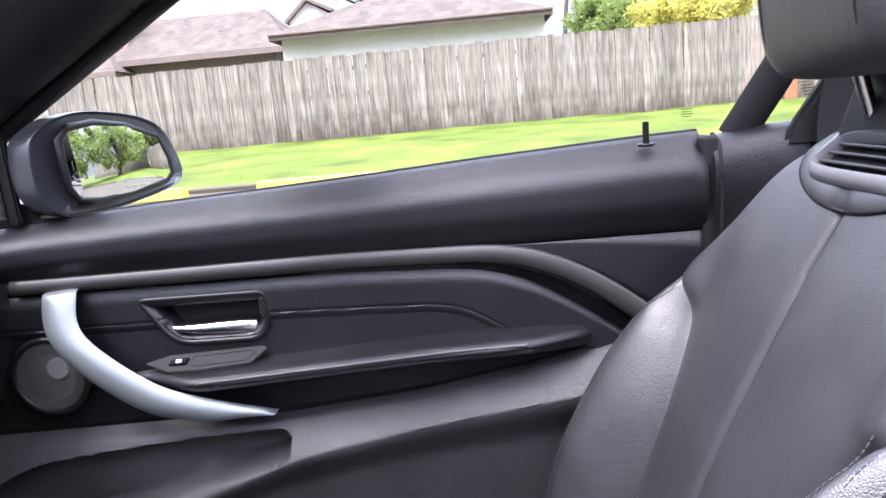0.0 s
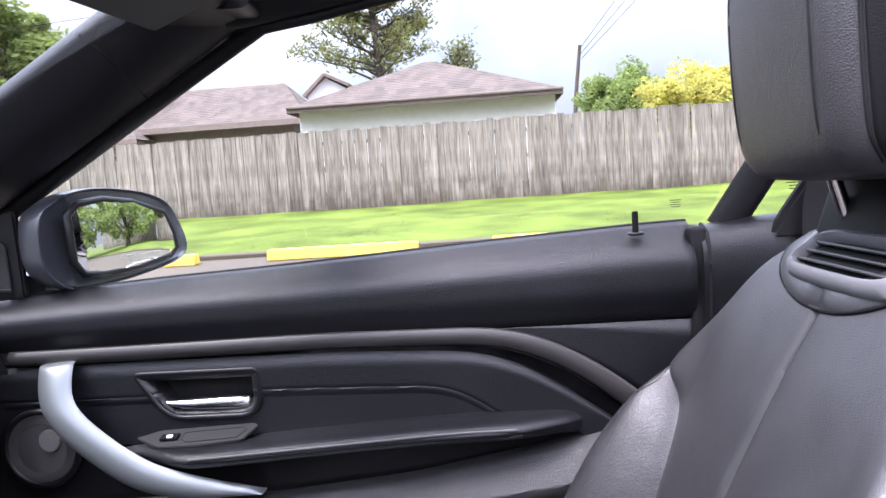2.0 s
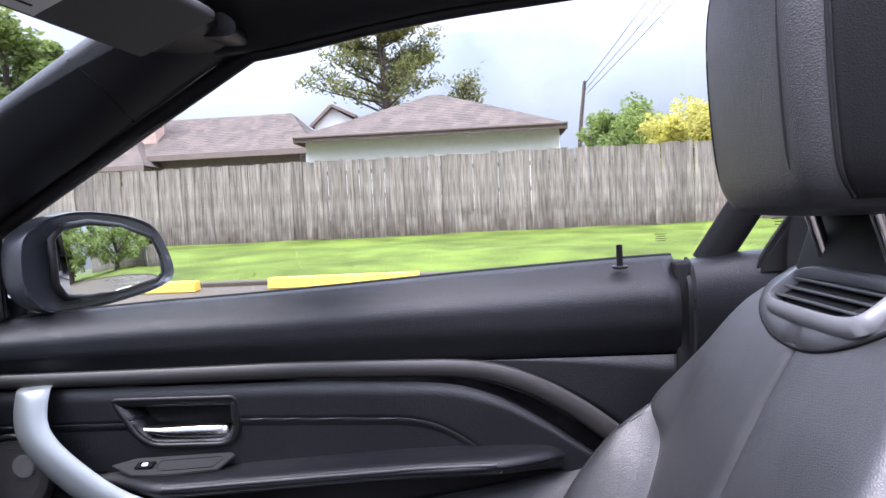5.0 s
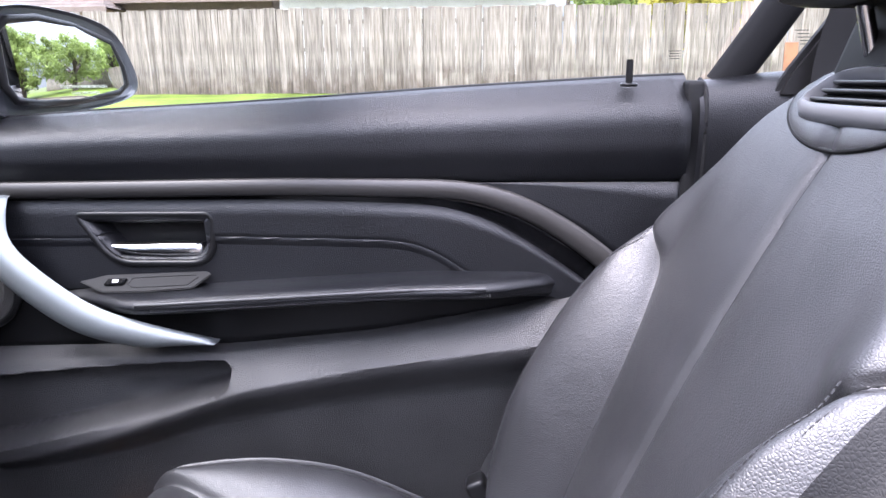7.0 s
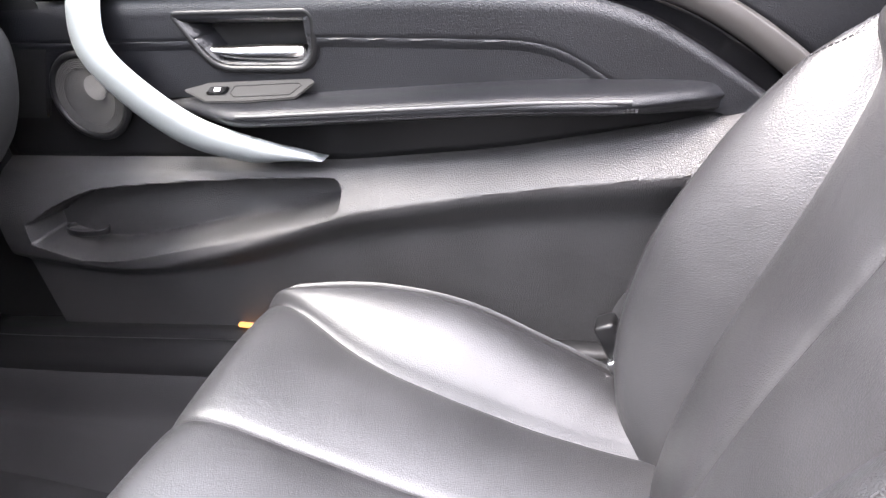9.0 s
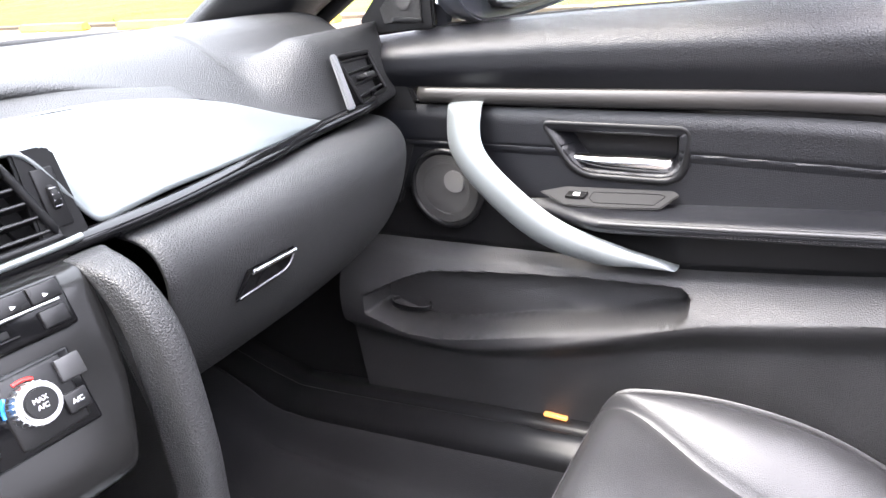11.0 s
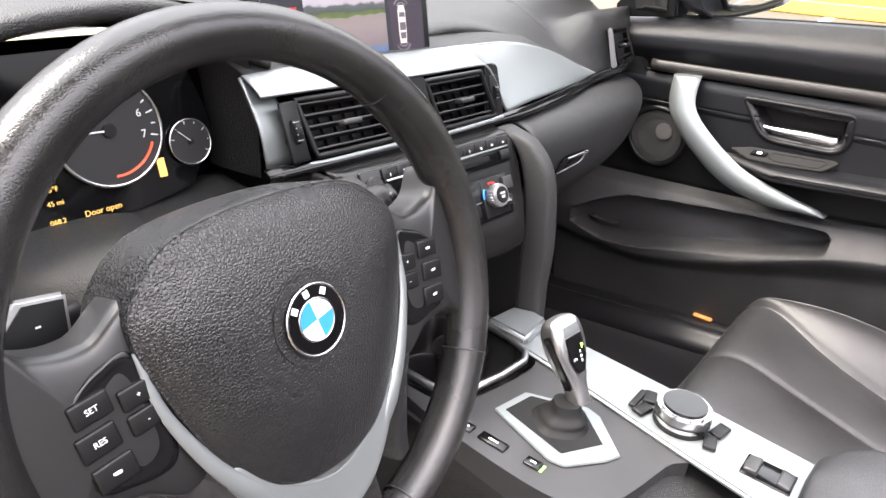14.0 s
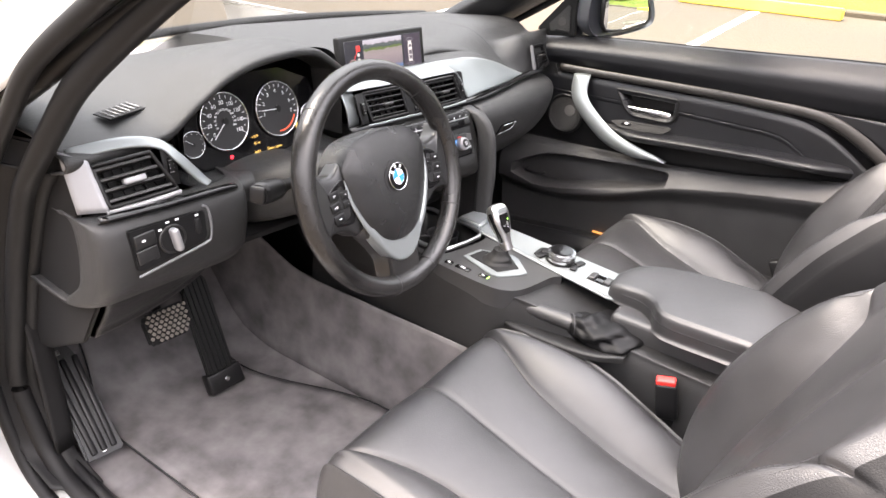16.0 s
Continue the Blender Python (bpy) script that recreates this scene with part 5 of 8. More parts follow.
tube("latch_edge", [tuple(GL @ Vector(v)) for v in ((0.034, 0.0085, 0.003), (0.025, -0.007, 0.003), (-0.006, -0.010, 0.003), (-0.037, -0.0115, 0.003))], 0.0011, STRIPLIGHT, latch, "grey latch edge", n=16, m=6)
slab("lock_plate", [(-0.018, -0.007), (-0.012, 0.006), (0.004, 0.006), (0.000, -0.005)], GL @ pose(0, 0, 0.003), 0.0012, GLOSS, latch, bevel=0.0004)


SLAT = material("slat_plastic", (0.014, 0.014, 0.0145), 0.34, vary=0.1, spec=0.5)


def vent(name, corners, label, slats=5, fat=0.0026, tab=(0.024, 0.016, 0.006)):
    """An air vent from its four corners: top start, top end, low end, low start."""
    a, b, c, d = (Vector(p) for p in corners)
    n = (b - a).cross(d - a).normalized()
    if n.x < 0:
        n = -n
    bm = bmesh.new()
    inner = [p - n * 0.03 for p in (a, b, c, d)]
    vs = [bm.verts.new(p) for p in (a, b, c, d, *inner)]
    for q in ((0, 1, 5, 4), (1, 2, 6, 5), (2, 3, 7, 6), (3, 0, 4, 7), (4, 5, 6, 7)):
        bm.faces.new([vs[k] for k in q])
    v = part(name, bm, MATT, dash, label, smooth=0)
    fr = []
    for p, q in ((a, b), (b, c), (c, d), (d, a)):
        fr += [p.lerp(q, t) for t in np.linspace(0, 1, 8, endpoint=False)]
    tube("vent_frame", [tuple(p + n * 0.001) for p in fr], 0.0032, BLACK, v, closed=True, m=8)
    for k in range(slats):
        t = (k + 0.5) / slats
        p, q = a.lerp(d, t), b.lerp(c, t)
        ln = (q - p).length
        m = basis((p + q) / 2 - n * 0.006, q - p, n)
        rounded("slat", (ln * 0.985, 0.014, fat), m @ pose(0, 0, 0, -12, 0, 0), SLAT, v, bevel=0.0008, seg=1)
    for k in range(1, 6):
        p, q = a.lerp(b, k / 6), d.lerp(c, k / 6)
        m = basis((p + q) / 2 - n * 0.026, q - p, n)
        rounded("rear_slat", ((q - p).length * 0.96, 0.006, 0.0016), m, MATT, v, bevel=0.0005, seg=1)
    p = a.lerp(d, 0.52).lerp(b.lerp(c, 0.52), 0.5)
    m = basis(p + n * 0.004, b - a, n)
    rounded("vent_tab", tab, m, STRIPLIGHT if tab[0] > 0.03 else DECKM, v, "grey direction tab", bevel=0.002)
    return v


def thumb_wheel(m):
    p = rounded("wheel_plate", (0.022, 0.060, 0.004), m, BLACK, dash, "black vent wheel plate", bevel=0.003)
    disc("thumb_wheel", 0.014, 0.007, m @ pose(0, 0, -0.004, 0, 90, 0), MATT, p, "ribbed thumb wheel", n=24)
    for k in range(4):
        rounded("wheel_rib", (0.007, 0.0012, 0.0016), m @ pose(0, -0.009 + 0.006 * k, 0.0095 - 0.0008 * abs(k - 1.5) * 2), STRIPLIGHT, p, bevel=0.0003, seg=1)


vent("air_vent", [(-0.236, -0.148, 1.026), (-0.222, -0.046, 1.026), (-0.204, -0.040, 0.972), (-0.214, -0.140, 0.972)], "black centre air vent")
vent("air_vent", [(-0.212, 0.022, 1.025), (-0.204, 0.118, 1.025), (-0.190, 0.138, 0.970), (-0.196, 0.038, 0.970)], "black centre air vent")
thumb_wheel(basis((-0.224, -0.160, 0.999), (0, 1, 0), (-0.35, 0, 1)))
cheek = basis((-0.1985, 0.1425, 0.9985), (0.05, 1, 0), (-0.25, -0.36, 1))
slab("vent_cheek", [(-0.0175, -0.034), (0.0185, -0.034), (0.0155, 0.030), (0.008, 0.034), (-0.0145, 0.034)], cheek @ pose(0, 0, -0.006), 0.006, BLACK, dash, "black cheek beside the centre vent", bevel=0.002)
thumb_wheel(cheek @ pose(0.001, -0.002, 0.0005) @ Matrix.Diagonal((0.72, 0.72, 0.8, 1)))
tube("silver_lower_line", [(-0.226, -0.178, 0.9655), (-0.212, -0.14, 0.9655), (-0.201, -0.04, 0.9655), (-0.192, 0.04, 0.9645), (-0.187, 0.12, 0.9655), (-0.186, 0.15, 0.9665)], 0.0030, ALU, dash, "thin silver line under the centre vents", n=50, m=8)
panel = slab("hazard_panel", [(-0.033, 0.034), (0.033, 0.034), (0.040, -0.032), (-0.026, -0.032)], basis((-0.210, -0.012, 0.999), (0.14, 1, 0), (-0.32, 0, 1)), 0.004, BLACK, dash, "black switch panel between the vents", bevel=0.002)
HZ = basis((-0.2055, -0.010, 1.0), (0.14, 1, 0), (-0.32, 0, 1))
rounded("hazard_button", (0.030, 0.018, 0.005), HZ @ pose(-0.002, 0.015, 0.002), BLACK, panel, "hazard button", bevel=0.003)
slab("red_triangle", [(-0.006, -0.005), (0.006, -0.005), (0, 0.006)], HZ @ pose(-0.002, 0.015, 0.0045), 0.0006, RED, panel, bevel=0)
rounded("lock_button", (0.030, 0.018, 0.005), HZ @ pose(0.003, -0.004, 0.002), BLACK, panel, "door lock button", bevel=0.003)
slab("lock_symbol", [(-0.003, -0.002), (0.003, -0.002), (0.003, 0.001), (-0.001, 0.0022)], HZ @ pose(0.003, -0.004, 0.0045), 0.0006, WHITE, panel, bevel=0)
rounded("temperature_slide", (0.034, 0.009, 0.004), HZ @ pose(0.007, -0.023, 0.002), GLOSS, panel, "small slider with red mark", bevel=0.002)
rounded("slide_mark", (0.008, 0.005, 0.001), HZ @ pose(0.012, -0.023, 0.0042), RED, panel, bevel=0.0003, seg=1)
vent("air_vent", [(-0.240, 0.543, 1.034), (-0.250, 0.622, 1.030), (-0.232, 0.630, 0.982), (-0.224, 0.564, 0.976)], "black outer air vent", slats=4)
slab("vent_strip", [(-0.006, -0.032), (0.008, -0.032), (0.002, 0.034), (-0.008, 0.034)], basis((-0.232, 0.538, 1.005), (0.0, 1, 0), (-0.25, -0.42, 1)), 0.006, STRIPLIGHT, dash, "grey vent strip", bevel=0.002)
vent("air_vent", [(-0.260, -0.692, 1.010), (-0.240, -0.612, 1.018), (-0.216, -0.588, 0.960), (-0.234, -0.688, 0.953)], "black driver-side air vent", 4, 0.0050, (0.032, 0.020, 0.009))
loft("vent_side", [[(-0.286, -0.722, 1.034), (-0.262, -0.694, 1.019)], [(-0.262, -0.722, 0.946), (-0.232, -0.690, 0.948)]], STRIPLIGHT, dash, "satin grey side of the vent", n=10, m=6, thick=0.003)
tube("vent_lower_edge", [(-0.235, -0.694, 0.9475), (-0.222, -0.64, 0.9495), (-0.214, -0.585, 0.9545)], 0.0045, STRIPLIGHT, dash, "satin grey edge under the vent", n=20, m=8)
thumb_wheel(basis((-0.236, -0.584, 0.990), (0.25, 1, 0), (-0.3, -0.35, 1)))
loft("silver_bow", [[(x, y, z), (x + 0.010, y + dy, z - dz)] for x, y, z, dy, dz in ((-0.285, -0.712, 1.036, 0.0, 0.014), (-0.262, -0.64, 1.042, 0.0, 0.014), (-0.243, -0.595, 1.034, -0.004, 0.012), (-0.228, -0.570, 1.010, -0.014, 0.006), (-0.218, -0.540, 0.970, -0.016, 0.003), (-0.214, -0.527, 0.955, -0.016, 0.0))], ALU, dash, "silver trim bow round the driver's vent", n=40, m=6, thick=0.004)

# side defroster grille
DG = basis((-0.342, -0.588, 1.0535), (-0.40, 0.916, 0.0), (-0.916, -0.40, 0.03))
dg = slab("defroster_grille", [(-0.046, -0.014), (0.030, -0.024), (0.046, -0.010), (0.036, 0.018), (-0.034, 0.024)], DG, 0.002, MATT, dash, "black side defroster grille", bevel=0.0005)
for k in range(6):
    rounded("grille_bar", (0.0022, 0.034, 0.003), DG @ pose(-0.032 + 0.0125 * k, 0.0, 0.003, 0, 0, -20), STRIPLIGHT, dg, bevel=0.0008, seg=1)

# centre stack
loft("stack_face", [[(x0, y * f, z) for x0, z, f in ((-0.205 + o, 0.958, 1.0), (-0.168 + o, 0.955, 1.0), (-0.150 + o, 0.93, 0.98), (-0.132 + o, 0.89, 0.92), (-0.112 + o, 0.845, 0.78), (-0.118 + o, 0.825, 0.74), (-0.16 + o, 0.80, 0.72), (-0.20, 0.77, 0.72))] for y, o in ((-0.138, -0.034), (-0.126, -0.020), (-0.06, -0.010), (0.03, 0.0), (0.116, 0.008), (0.130, -0.002), (0.138, -0.02))], STACK, dash, "graphite centre stack face", n=40, m=50, thick=0.004)
loft("stack_cheek", [[(-0.19, y, 0.955), (-0.165, y, 0.94), (-0.150, y, 0.90), (-0.150, y, 0.85), (-0.165, y, 0.80), (-0.19, y, 0.76)] for y in (-0.140, -0.06, 0.06, 0.140)], BLACK, dash, "dark surround behind the stack face", n=16, m=24, thick=0.004)
ST = basis((-0.139, 0.0, 0.905), (0.085, 1, 0), (-0.44, 0, 1))


def on_stack(u, v, w=0.0):
    return ST @ pose(u, v, w)


radio = thing("radio_unit", "black radio with preset keys and disc slot", "car radio")
rounded("radio_fascia", (0.232, 0.035, 0.006), on_stack(-0.014, 0.0435, 0.004), GLOSS, radio, "black radio fascia", bevel=0.003)
KEYM = material("key_plastic", (0.009, 0.009, 0.0095), 0.28, vary=0.1, spec=0.28)
for k in range(10):
    u = 0.0892 - 0.0203 * k
    key = rounded("preset_key", (0.0196, 0.012, 0.004), on_stack(u, 0.0525, 0.008), KEYM, radio, "dark preset key", bevel=0.0012)
    if k > 1:
        writing("key_digit", str(10 - k), 0.0050, on_stack(u, 0.0500, 0.0102), WHITE, key)
    else:
        slab("key_symbol", [(-0.0018, -0.0012), (0.0014, 0.0), (-0.0018, 0.0016)], on_stack(u, 0.0505, 0.0100), 0.0003, WHITE, key, bevel=0)
rounded("key_edge", (0.196, 0.0022, 0.0045), on_stack(-0.002, 0.0452, 0.0078), SATIN, radio, "bright edge under the keys", bevel=0.0008)
rounded("radio_key", (0.017, 0.012, 0.004), on_stack(0.0885, 0.036, 0.008), KEYM, radio, bevel=0.0015)
rounded("disc_slot", (0.125, 0.005, 0.002), on_stack(-0.002, 0.037, 0.0072), MATT, radio, "disc slot", bevel=0.0008)
rounded("slot_lip", (0.135, 0.0012, 0.002), on_stack(-0.002, 0.0332, 0.0076), KEYM, radio, bevel=0.0004, seg=1)
disc("volume_knob", 0.0085, 0.014, on_stack(-0.1165, 0.0440, 0.008), DECKM, radio, "round volume knob", n=40, bevel=0.002)
clim = thing("climate_panel", "black climate control panel with two rotary knobs", "climate control")
rounded("climate_bezel", (0.205, 0.052, 0.004), on_stack(-0.014, -0.010, 0.001), GLOSS, clim, "black panel bezel", bevel=0.002)
rounded("climate_display", (0.115, 0.022, 0.005), on_stack(-0.025, 0.003, 0.003), GLOSS, clim, "gloss black display", bevel=0.002)
rounded("key_edge", (0.120, 0.0012, 0.005), on_stack(-0.028, -0.0105, 0.0035), SATIN, clim, "thin bright edge", bevel=0.0004, seg=1)
for k in range(6):
    u = 0.0182 - 0.0193 * k
    key = rounded("climate_key", (0.0188, 0.014, 0.005), on_stack(u, -0.0195, 0.004), KEYM, clim, "black climate key", bevel=0.0015)
    for du, dv, w, h in ((-0.0012, 0.0008, 0.0012, 0.0030), (0.0012, 0.0012, 0.0024, 0.0010), (0.0008, -0.0010, 0.0030, 0.0010)):
        rounded("key_symbol", (w, h, 0.0004), on_stack(u + du, -0.0185 + dv, 0.0066), WHITE, key, bevel=0.0001, seg=1)
for u in (0.054, -0.098):
    rounded("knob_plate", (0.044, 0.046, 0.005), on_stack(u + 0.006, -0.009, 0.002), KEYM, clim, bevel=0.003)
    kn = disc("temperature_knob", 0.0132, 0.016, on_stack(u, -0.0075, 0.012), SATIN, clim, "ribbed silver temperature knob", n=56, bevel=0.002)
    disc("knob_cap", 0.0098, 0.003, on_stack(u, -0.0075, 0.0200), KEYM, kn, "grey knob cap", n=32)
    for a in range(0, 360, 15):
        rounded("knob_rib", (0.0016, 0.0012, 0.012), on_stack(u, -0.0075, 0.010) @ pose(0, 0, 0, 0, 0, a) @ pose(0.0132, 0, 0), SATIN, kn, bevel=0.0004, seg=1)
    for w, dv in ((("MAX", -0.0055), ("A/C", -0.0100)) if u > 0 else (("AUTO", -0.0075),)):
        writing("knob_word", w, 0.0042, on_stack(u, dv, 0.0217), WHITE, kn)
    for a0, mt in ((85, RED), (160, BLUE)):
        tube("colour_arc", [tuple(on_stack(u, -0.0075, 0.005) @ Vector((0.0160 * math.cos(radians(a)), 0.0160 * math.sin(radians(a)), 0))) for a in range(a0 - 22, a0 + 23, 11)], 0.0013, mt, kn, n=14, m=6)
    rounded("side_key", (0.016, 0.015, 0.004), on_stack(u + 0.029, 0.003, 0.006), DECKM if u > 0 else KEYM, clim, bevel=0.001)
    k2 = rounded("side_key", (0.015, 0.013, 0.004), on_stack(u + 0.0235, -0.018, 0.006), KEYM, clim, bevel=0.001)
    writing("key_word", "A/C", 0.0045, on_stack(u + 0.0235, -0.018, 0.0082), WHITE, k2)
# braces down to the console
for sgn, y in ((1, 0.140), (-1, -0.142)):
    loft("stack_brace", [[(x - w, y - 0.012 * sgn, z), (x, y - 0.013 * sgn, z), (x + w, y - 0.008 * sgn, z), (x + w * 1.1, y + 0.008 * sgn, z), (x, y + 0.016 * sgn, z), (x - w, y + 0.014 * sgn, z)] for x, w, z in ((-0.170, 0.008, 0.958), (-0.140, 0.014, 0.945), (-0.116, 0.017, 0.905), (-0.108, 0.018, 0.82), (-0.110, 0.017, 0.75), (-0.108, 0.017, 0.69), (-0.105, 0.018, 0.66))], DASH, dash, "grained side brace", n=40, m=24, closed=True)
    slab("brace_web", [(-0.40, 0.64), (-0.11, 0.66), (-0.115, 0.80), (-0.15, 0.92), (-0.19, 0.958), (-0.40, 0.958)], basis((0, y - 0.004, 0), (1, 0, 0), (0, 0, 1)), 0.008, LOWER, dash, "side wall of the stack", bevel=0.001)
rounded("stack_core", (0.10, 0.25, 0.10), pose(-0.27, 0, 0.77), MATT, dash, bevel=0.01)

for y0, y1, x1, z1 in ((0.150, 0.690, -0.40, 0.742), (-0.695, -0.150, -0.42, 0.770)):
    loft("footwell_lining", [[(-0.965, y, 0.78), (-0.80, y, 0.765), (-0.60, y, z1 + 0.012), (x1, y, z1 + 0.004)] for y in (y0, (y0 + y1) / 2, y1)], MATT, dash, "black felt lining over the footwell", n=8, m=16, thick=0.006)

# screen
SC = basis((-0.284, -0.030, 1.078), (0.055, 1, 0.0), (-0.16, 0, 1)) @ Matrix.Diagonal((0.87, 0.87, 1, 1))
scr = thing("display_screen", "freestanding wide display showing a reversing camera view", "screen")
rounded("screen_housing", (0.292, 0.108, 0.018), SC, BLACK, scr, "black screen housing", bevel=0.006)
rounded("screen_glass", (0.262, 0.084, 0.002), SC @ pose(0, 0.0, 0.0092), emitter("dark_screen", (0.05, 0.055, 0.085), 0.14), scr, "dark display surface", bevel=0.0005, seg=1)


def screen_picture():
    m = bpy.data.materials.new("camera_picture")
    m.use_nodes = True
    n, l = m.node_tree.nodes, m.node_tree.links
    p = n["Principled BSDF"]
    p.inputs["Base Color"].default_value, p.inputs["Roughness"].default_value = (0.01, 0.01, 0.01, 1), 0.2
    tc, sep = n.new("ShaderNodeTexCoord"), n.new("ShaderNodeSeparateXYZ")
    l.new(tc.outputs["Generated"], sep.inputs["Vector"])
    noi = n.new("ShaderNodeTexNoise")
    noi.inputs["Scale"].default_value = 7
    l.new(tc.outputs["Generated"], noi.inputs["Vector"])
    sub, mul, add = n.new("ShaderNodeMath"), n.new("ShaderNodeMath"), n.new("ShaderNodeMath")
    sub.operation, sub.inputs[1].default_value = "SUBTRACT", 0.5
    mul.operation, mul.inputs[1].default_value = "MULTIPLY", 0.14
    l.new(noi.outputs["Fac"], sub.inputs[0])
    l.new(sub.outputs["Value"], mul.inputs[0])
    l.new(sep.outputs["Z"], add.inputs[0])
    l.new(mul.outputs["Value"], add.inputs[1])
    ramp = n.new("ShaderNodeValToRGB")
    ramp.color_ramp.interpolation = "LINEAR"
    e = ramp.color_ramp.elements
    e[0].position, e[0].color = 0.0, (0.08, 0.17, 0.36, 1)
    e[1].position, e[1].color = 1.0, (0.62, 0.66, 0.80, 1)
    for pos, c in ((0.15, (0.13, 0.24, 0.48)), (0.22, (0.27, 0.24, 0.29)), (0.55, (0.36, 0.32, 0.36)), (0.68, (0.34, 0.31, 0.33)), (0.70, (0.13, 0.22, 0.06)), (0.75, (0.12, 0.17, 0.08)), (0.77, (0.08, 0.11, 0.12)), (0.86, (0.12, 0.15, 0.17)), (0.89, (0.55, 0.55, 0.68))):
        x = e.new(pos)
        x.color = (*c, 1)
    l.new(add.outputs["Value"], ramp.inputs["Fac"])
    l.new(ramp.outputs["Color"], p.inputs["Emission Color"])
    p.inputs["Emission Strength"].default_value = 0.23
    return m


rounded("camera_picture", (0.132, 0.080, 0.001), SC @ pose(-0.006, 0.0, 0.0104), screen_picture(), scr, "camera view of a parking area with trees", bevel=0.0002, seg=1)
rounded("side_picture", (0.060, 0.080, 0.0008), SC @ pose(0.098, 0.0, 0.0102), emitter("plum_display", (0.085, 0.07, 0.12), 0.16), scr, "dark plum side field", bevel=0.0002, seg=1)
slab("car_symbol", [(-0.0055, -0.024), (0.0055, -0.024), (0.0068, -0.012), (0.0068, 0.018), (0.0045, 0.025), (-0.0045, 0.025), (-0.0068, 0.018), (-0.0068, -0.012)], SC @ pose(0.089, -0.001, 0.0106), 0.0006, emitter("white_display", (0.8, 0.8, 0.85), 0.25), scr, "white car symbol", bevel=0)
for v0, v1, h0, h1 in ((-0.018, -0.010, 0.0042, 0.0052), (-0.007, 0.003, 0.0052, 0.0052), (0.010, 0.016, 0.0052, 0.0042)):
    slab("symbol_window", [(-h0, v0), (h0, v0), (h1, v1), (-h1, v1)], SC @ pose(0.089, -0.001, 0.0113), 0.0004, emitter("grey_display", (0.20, 0.19, 0.25), 0.2), scr, bevel=0)
for sgn in (1, -1):
    for k in range(2):
        tube("sensor_arc", [tuple(SC @ Vector((0.089 + (0.009 + 0.005 * k) * math.sin(a), -0.001 + sgn * (0.020 + (0.008 + 0.005 * k) * math.cos(a)), 0.0108))) for a in np.linspace(-1.1, 1.1, 9)], 0.0009, emitter("dim_display", (0.22, 0.21, 0.26), 0.2), scr, "dim grey sensor arc", n=14, m=6)
rounded("menu_highlight", (0.013, 0.013, 0.001), SC @ pose(-0.089, 0.024, 0.0104), emitter("red_display", (0.8, 0.05, 0.05), 0.3), scr, "red menu highlight", bevel=0.0004, seg=1)
for k in range(4):
    disc("menu_icon", 0.0042, 0.0008, SC @ pose(-0.089 + 0.001 * k, 0.010 - 0.012 * k, 0.0104), emitter("white_icon", (0.75, 0.75, 0.8), 0.25), scr, "white menu icon", n=16, bevel=0)
ring("menu_dial", 0.013, 0.0008, SC @ pose(-0.107, -0.012, 0.0105), emitter("pink_display", (0.6, 0.35, 0.35), 0.25), scr)
tube("menu_line", [tuple(SC @ Vector((-0.104, 0.0, 0.0108))), tuple(SC @ Vector((-0.092, 0.020, 0.0108)))], 0.0006, RED, scr, n=2, m=6)
rounded("screen_foot", (0.16, 0.03, 0.03), pose(-0.305, -0.04, 1.035, 0, 0, 90), BLACK, scr, bevel=0.006)

# instruments
clus = thing("instrument_cluster", "instrument cluster with two large white-rimmed dials", "instrument panel")
CL = basis((-0.308, -0.359, 1.003), (0, 1, 0), (-0.22, 0, 1))
slab("cluster_face", [(-0.165, -0.030), (-0.12, -0.068), (0.05, -0.072), (0.13, -0.060), (0.165, -0.005), (0.150, 0.050), (0.08, 0.080), (-0.06, 0.080), (-0.13, 0.050), (-0.165, 0.0)], CL @ pose(0, 0, -0.008), 0.006, GLOSS, clus, "black instrument face", bevel=0.001)
DIAL = material("dial_face", (0.012, 0.012, 0.013), 0.5, vary=0.2)


def dial(u, v, r, label, marks, start, sweep, needle, words=()):
    d = disc("dial_face", r, 0.003, CL @ pose(u, v, 0.0), DIAL, clus, label, n=48)
    ring("dial_ring", r, 0.0018 if r > 0.03 else 0.0012, CL @ pose(u, v, 0.002), CHROME, d, "bright dial ring")
    for k in range(marks):
        a = radians(start - sweep * k / (marks - 1))
        rounded("dial_mark", (r * (0.14 if k % 2 == 0 else 0.08), r * 0.025, 0.0006), CL @ pose(u + 0.86 * r * math.cos(a), v + 0.86 * r * math.sin(a), 0.002, 0, 0, math.degrees(a)), WHITE, d, bevel=0.0001, seg=1)
    for k, w in enumerate(words):
        a = radians(start - sweep * k / (len(words) - 1))
        writing("dial_number", w, r * 0.20, CL @ pose(u + 0.66 * r * math.cos(a), v + 0.66 * r * math.sin(a), 0.002), WHITE, d)
    a = radians(needle)
    rounded("needle", (r * 0.85, r * 0.03, 0.001), CL @ pose(u + 0.36 * r * math.cos(a), v + 0.36 * r * math.sin(a), 0.004, 0, 0, needle), WHITE, d, "white needle", bevel=0.0002, seg=1)
    disc("needle_hub", r * 0.13, 0.004, CL @ pose(u, v, 0.003), BLACK, d, n=24)
    return d


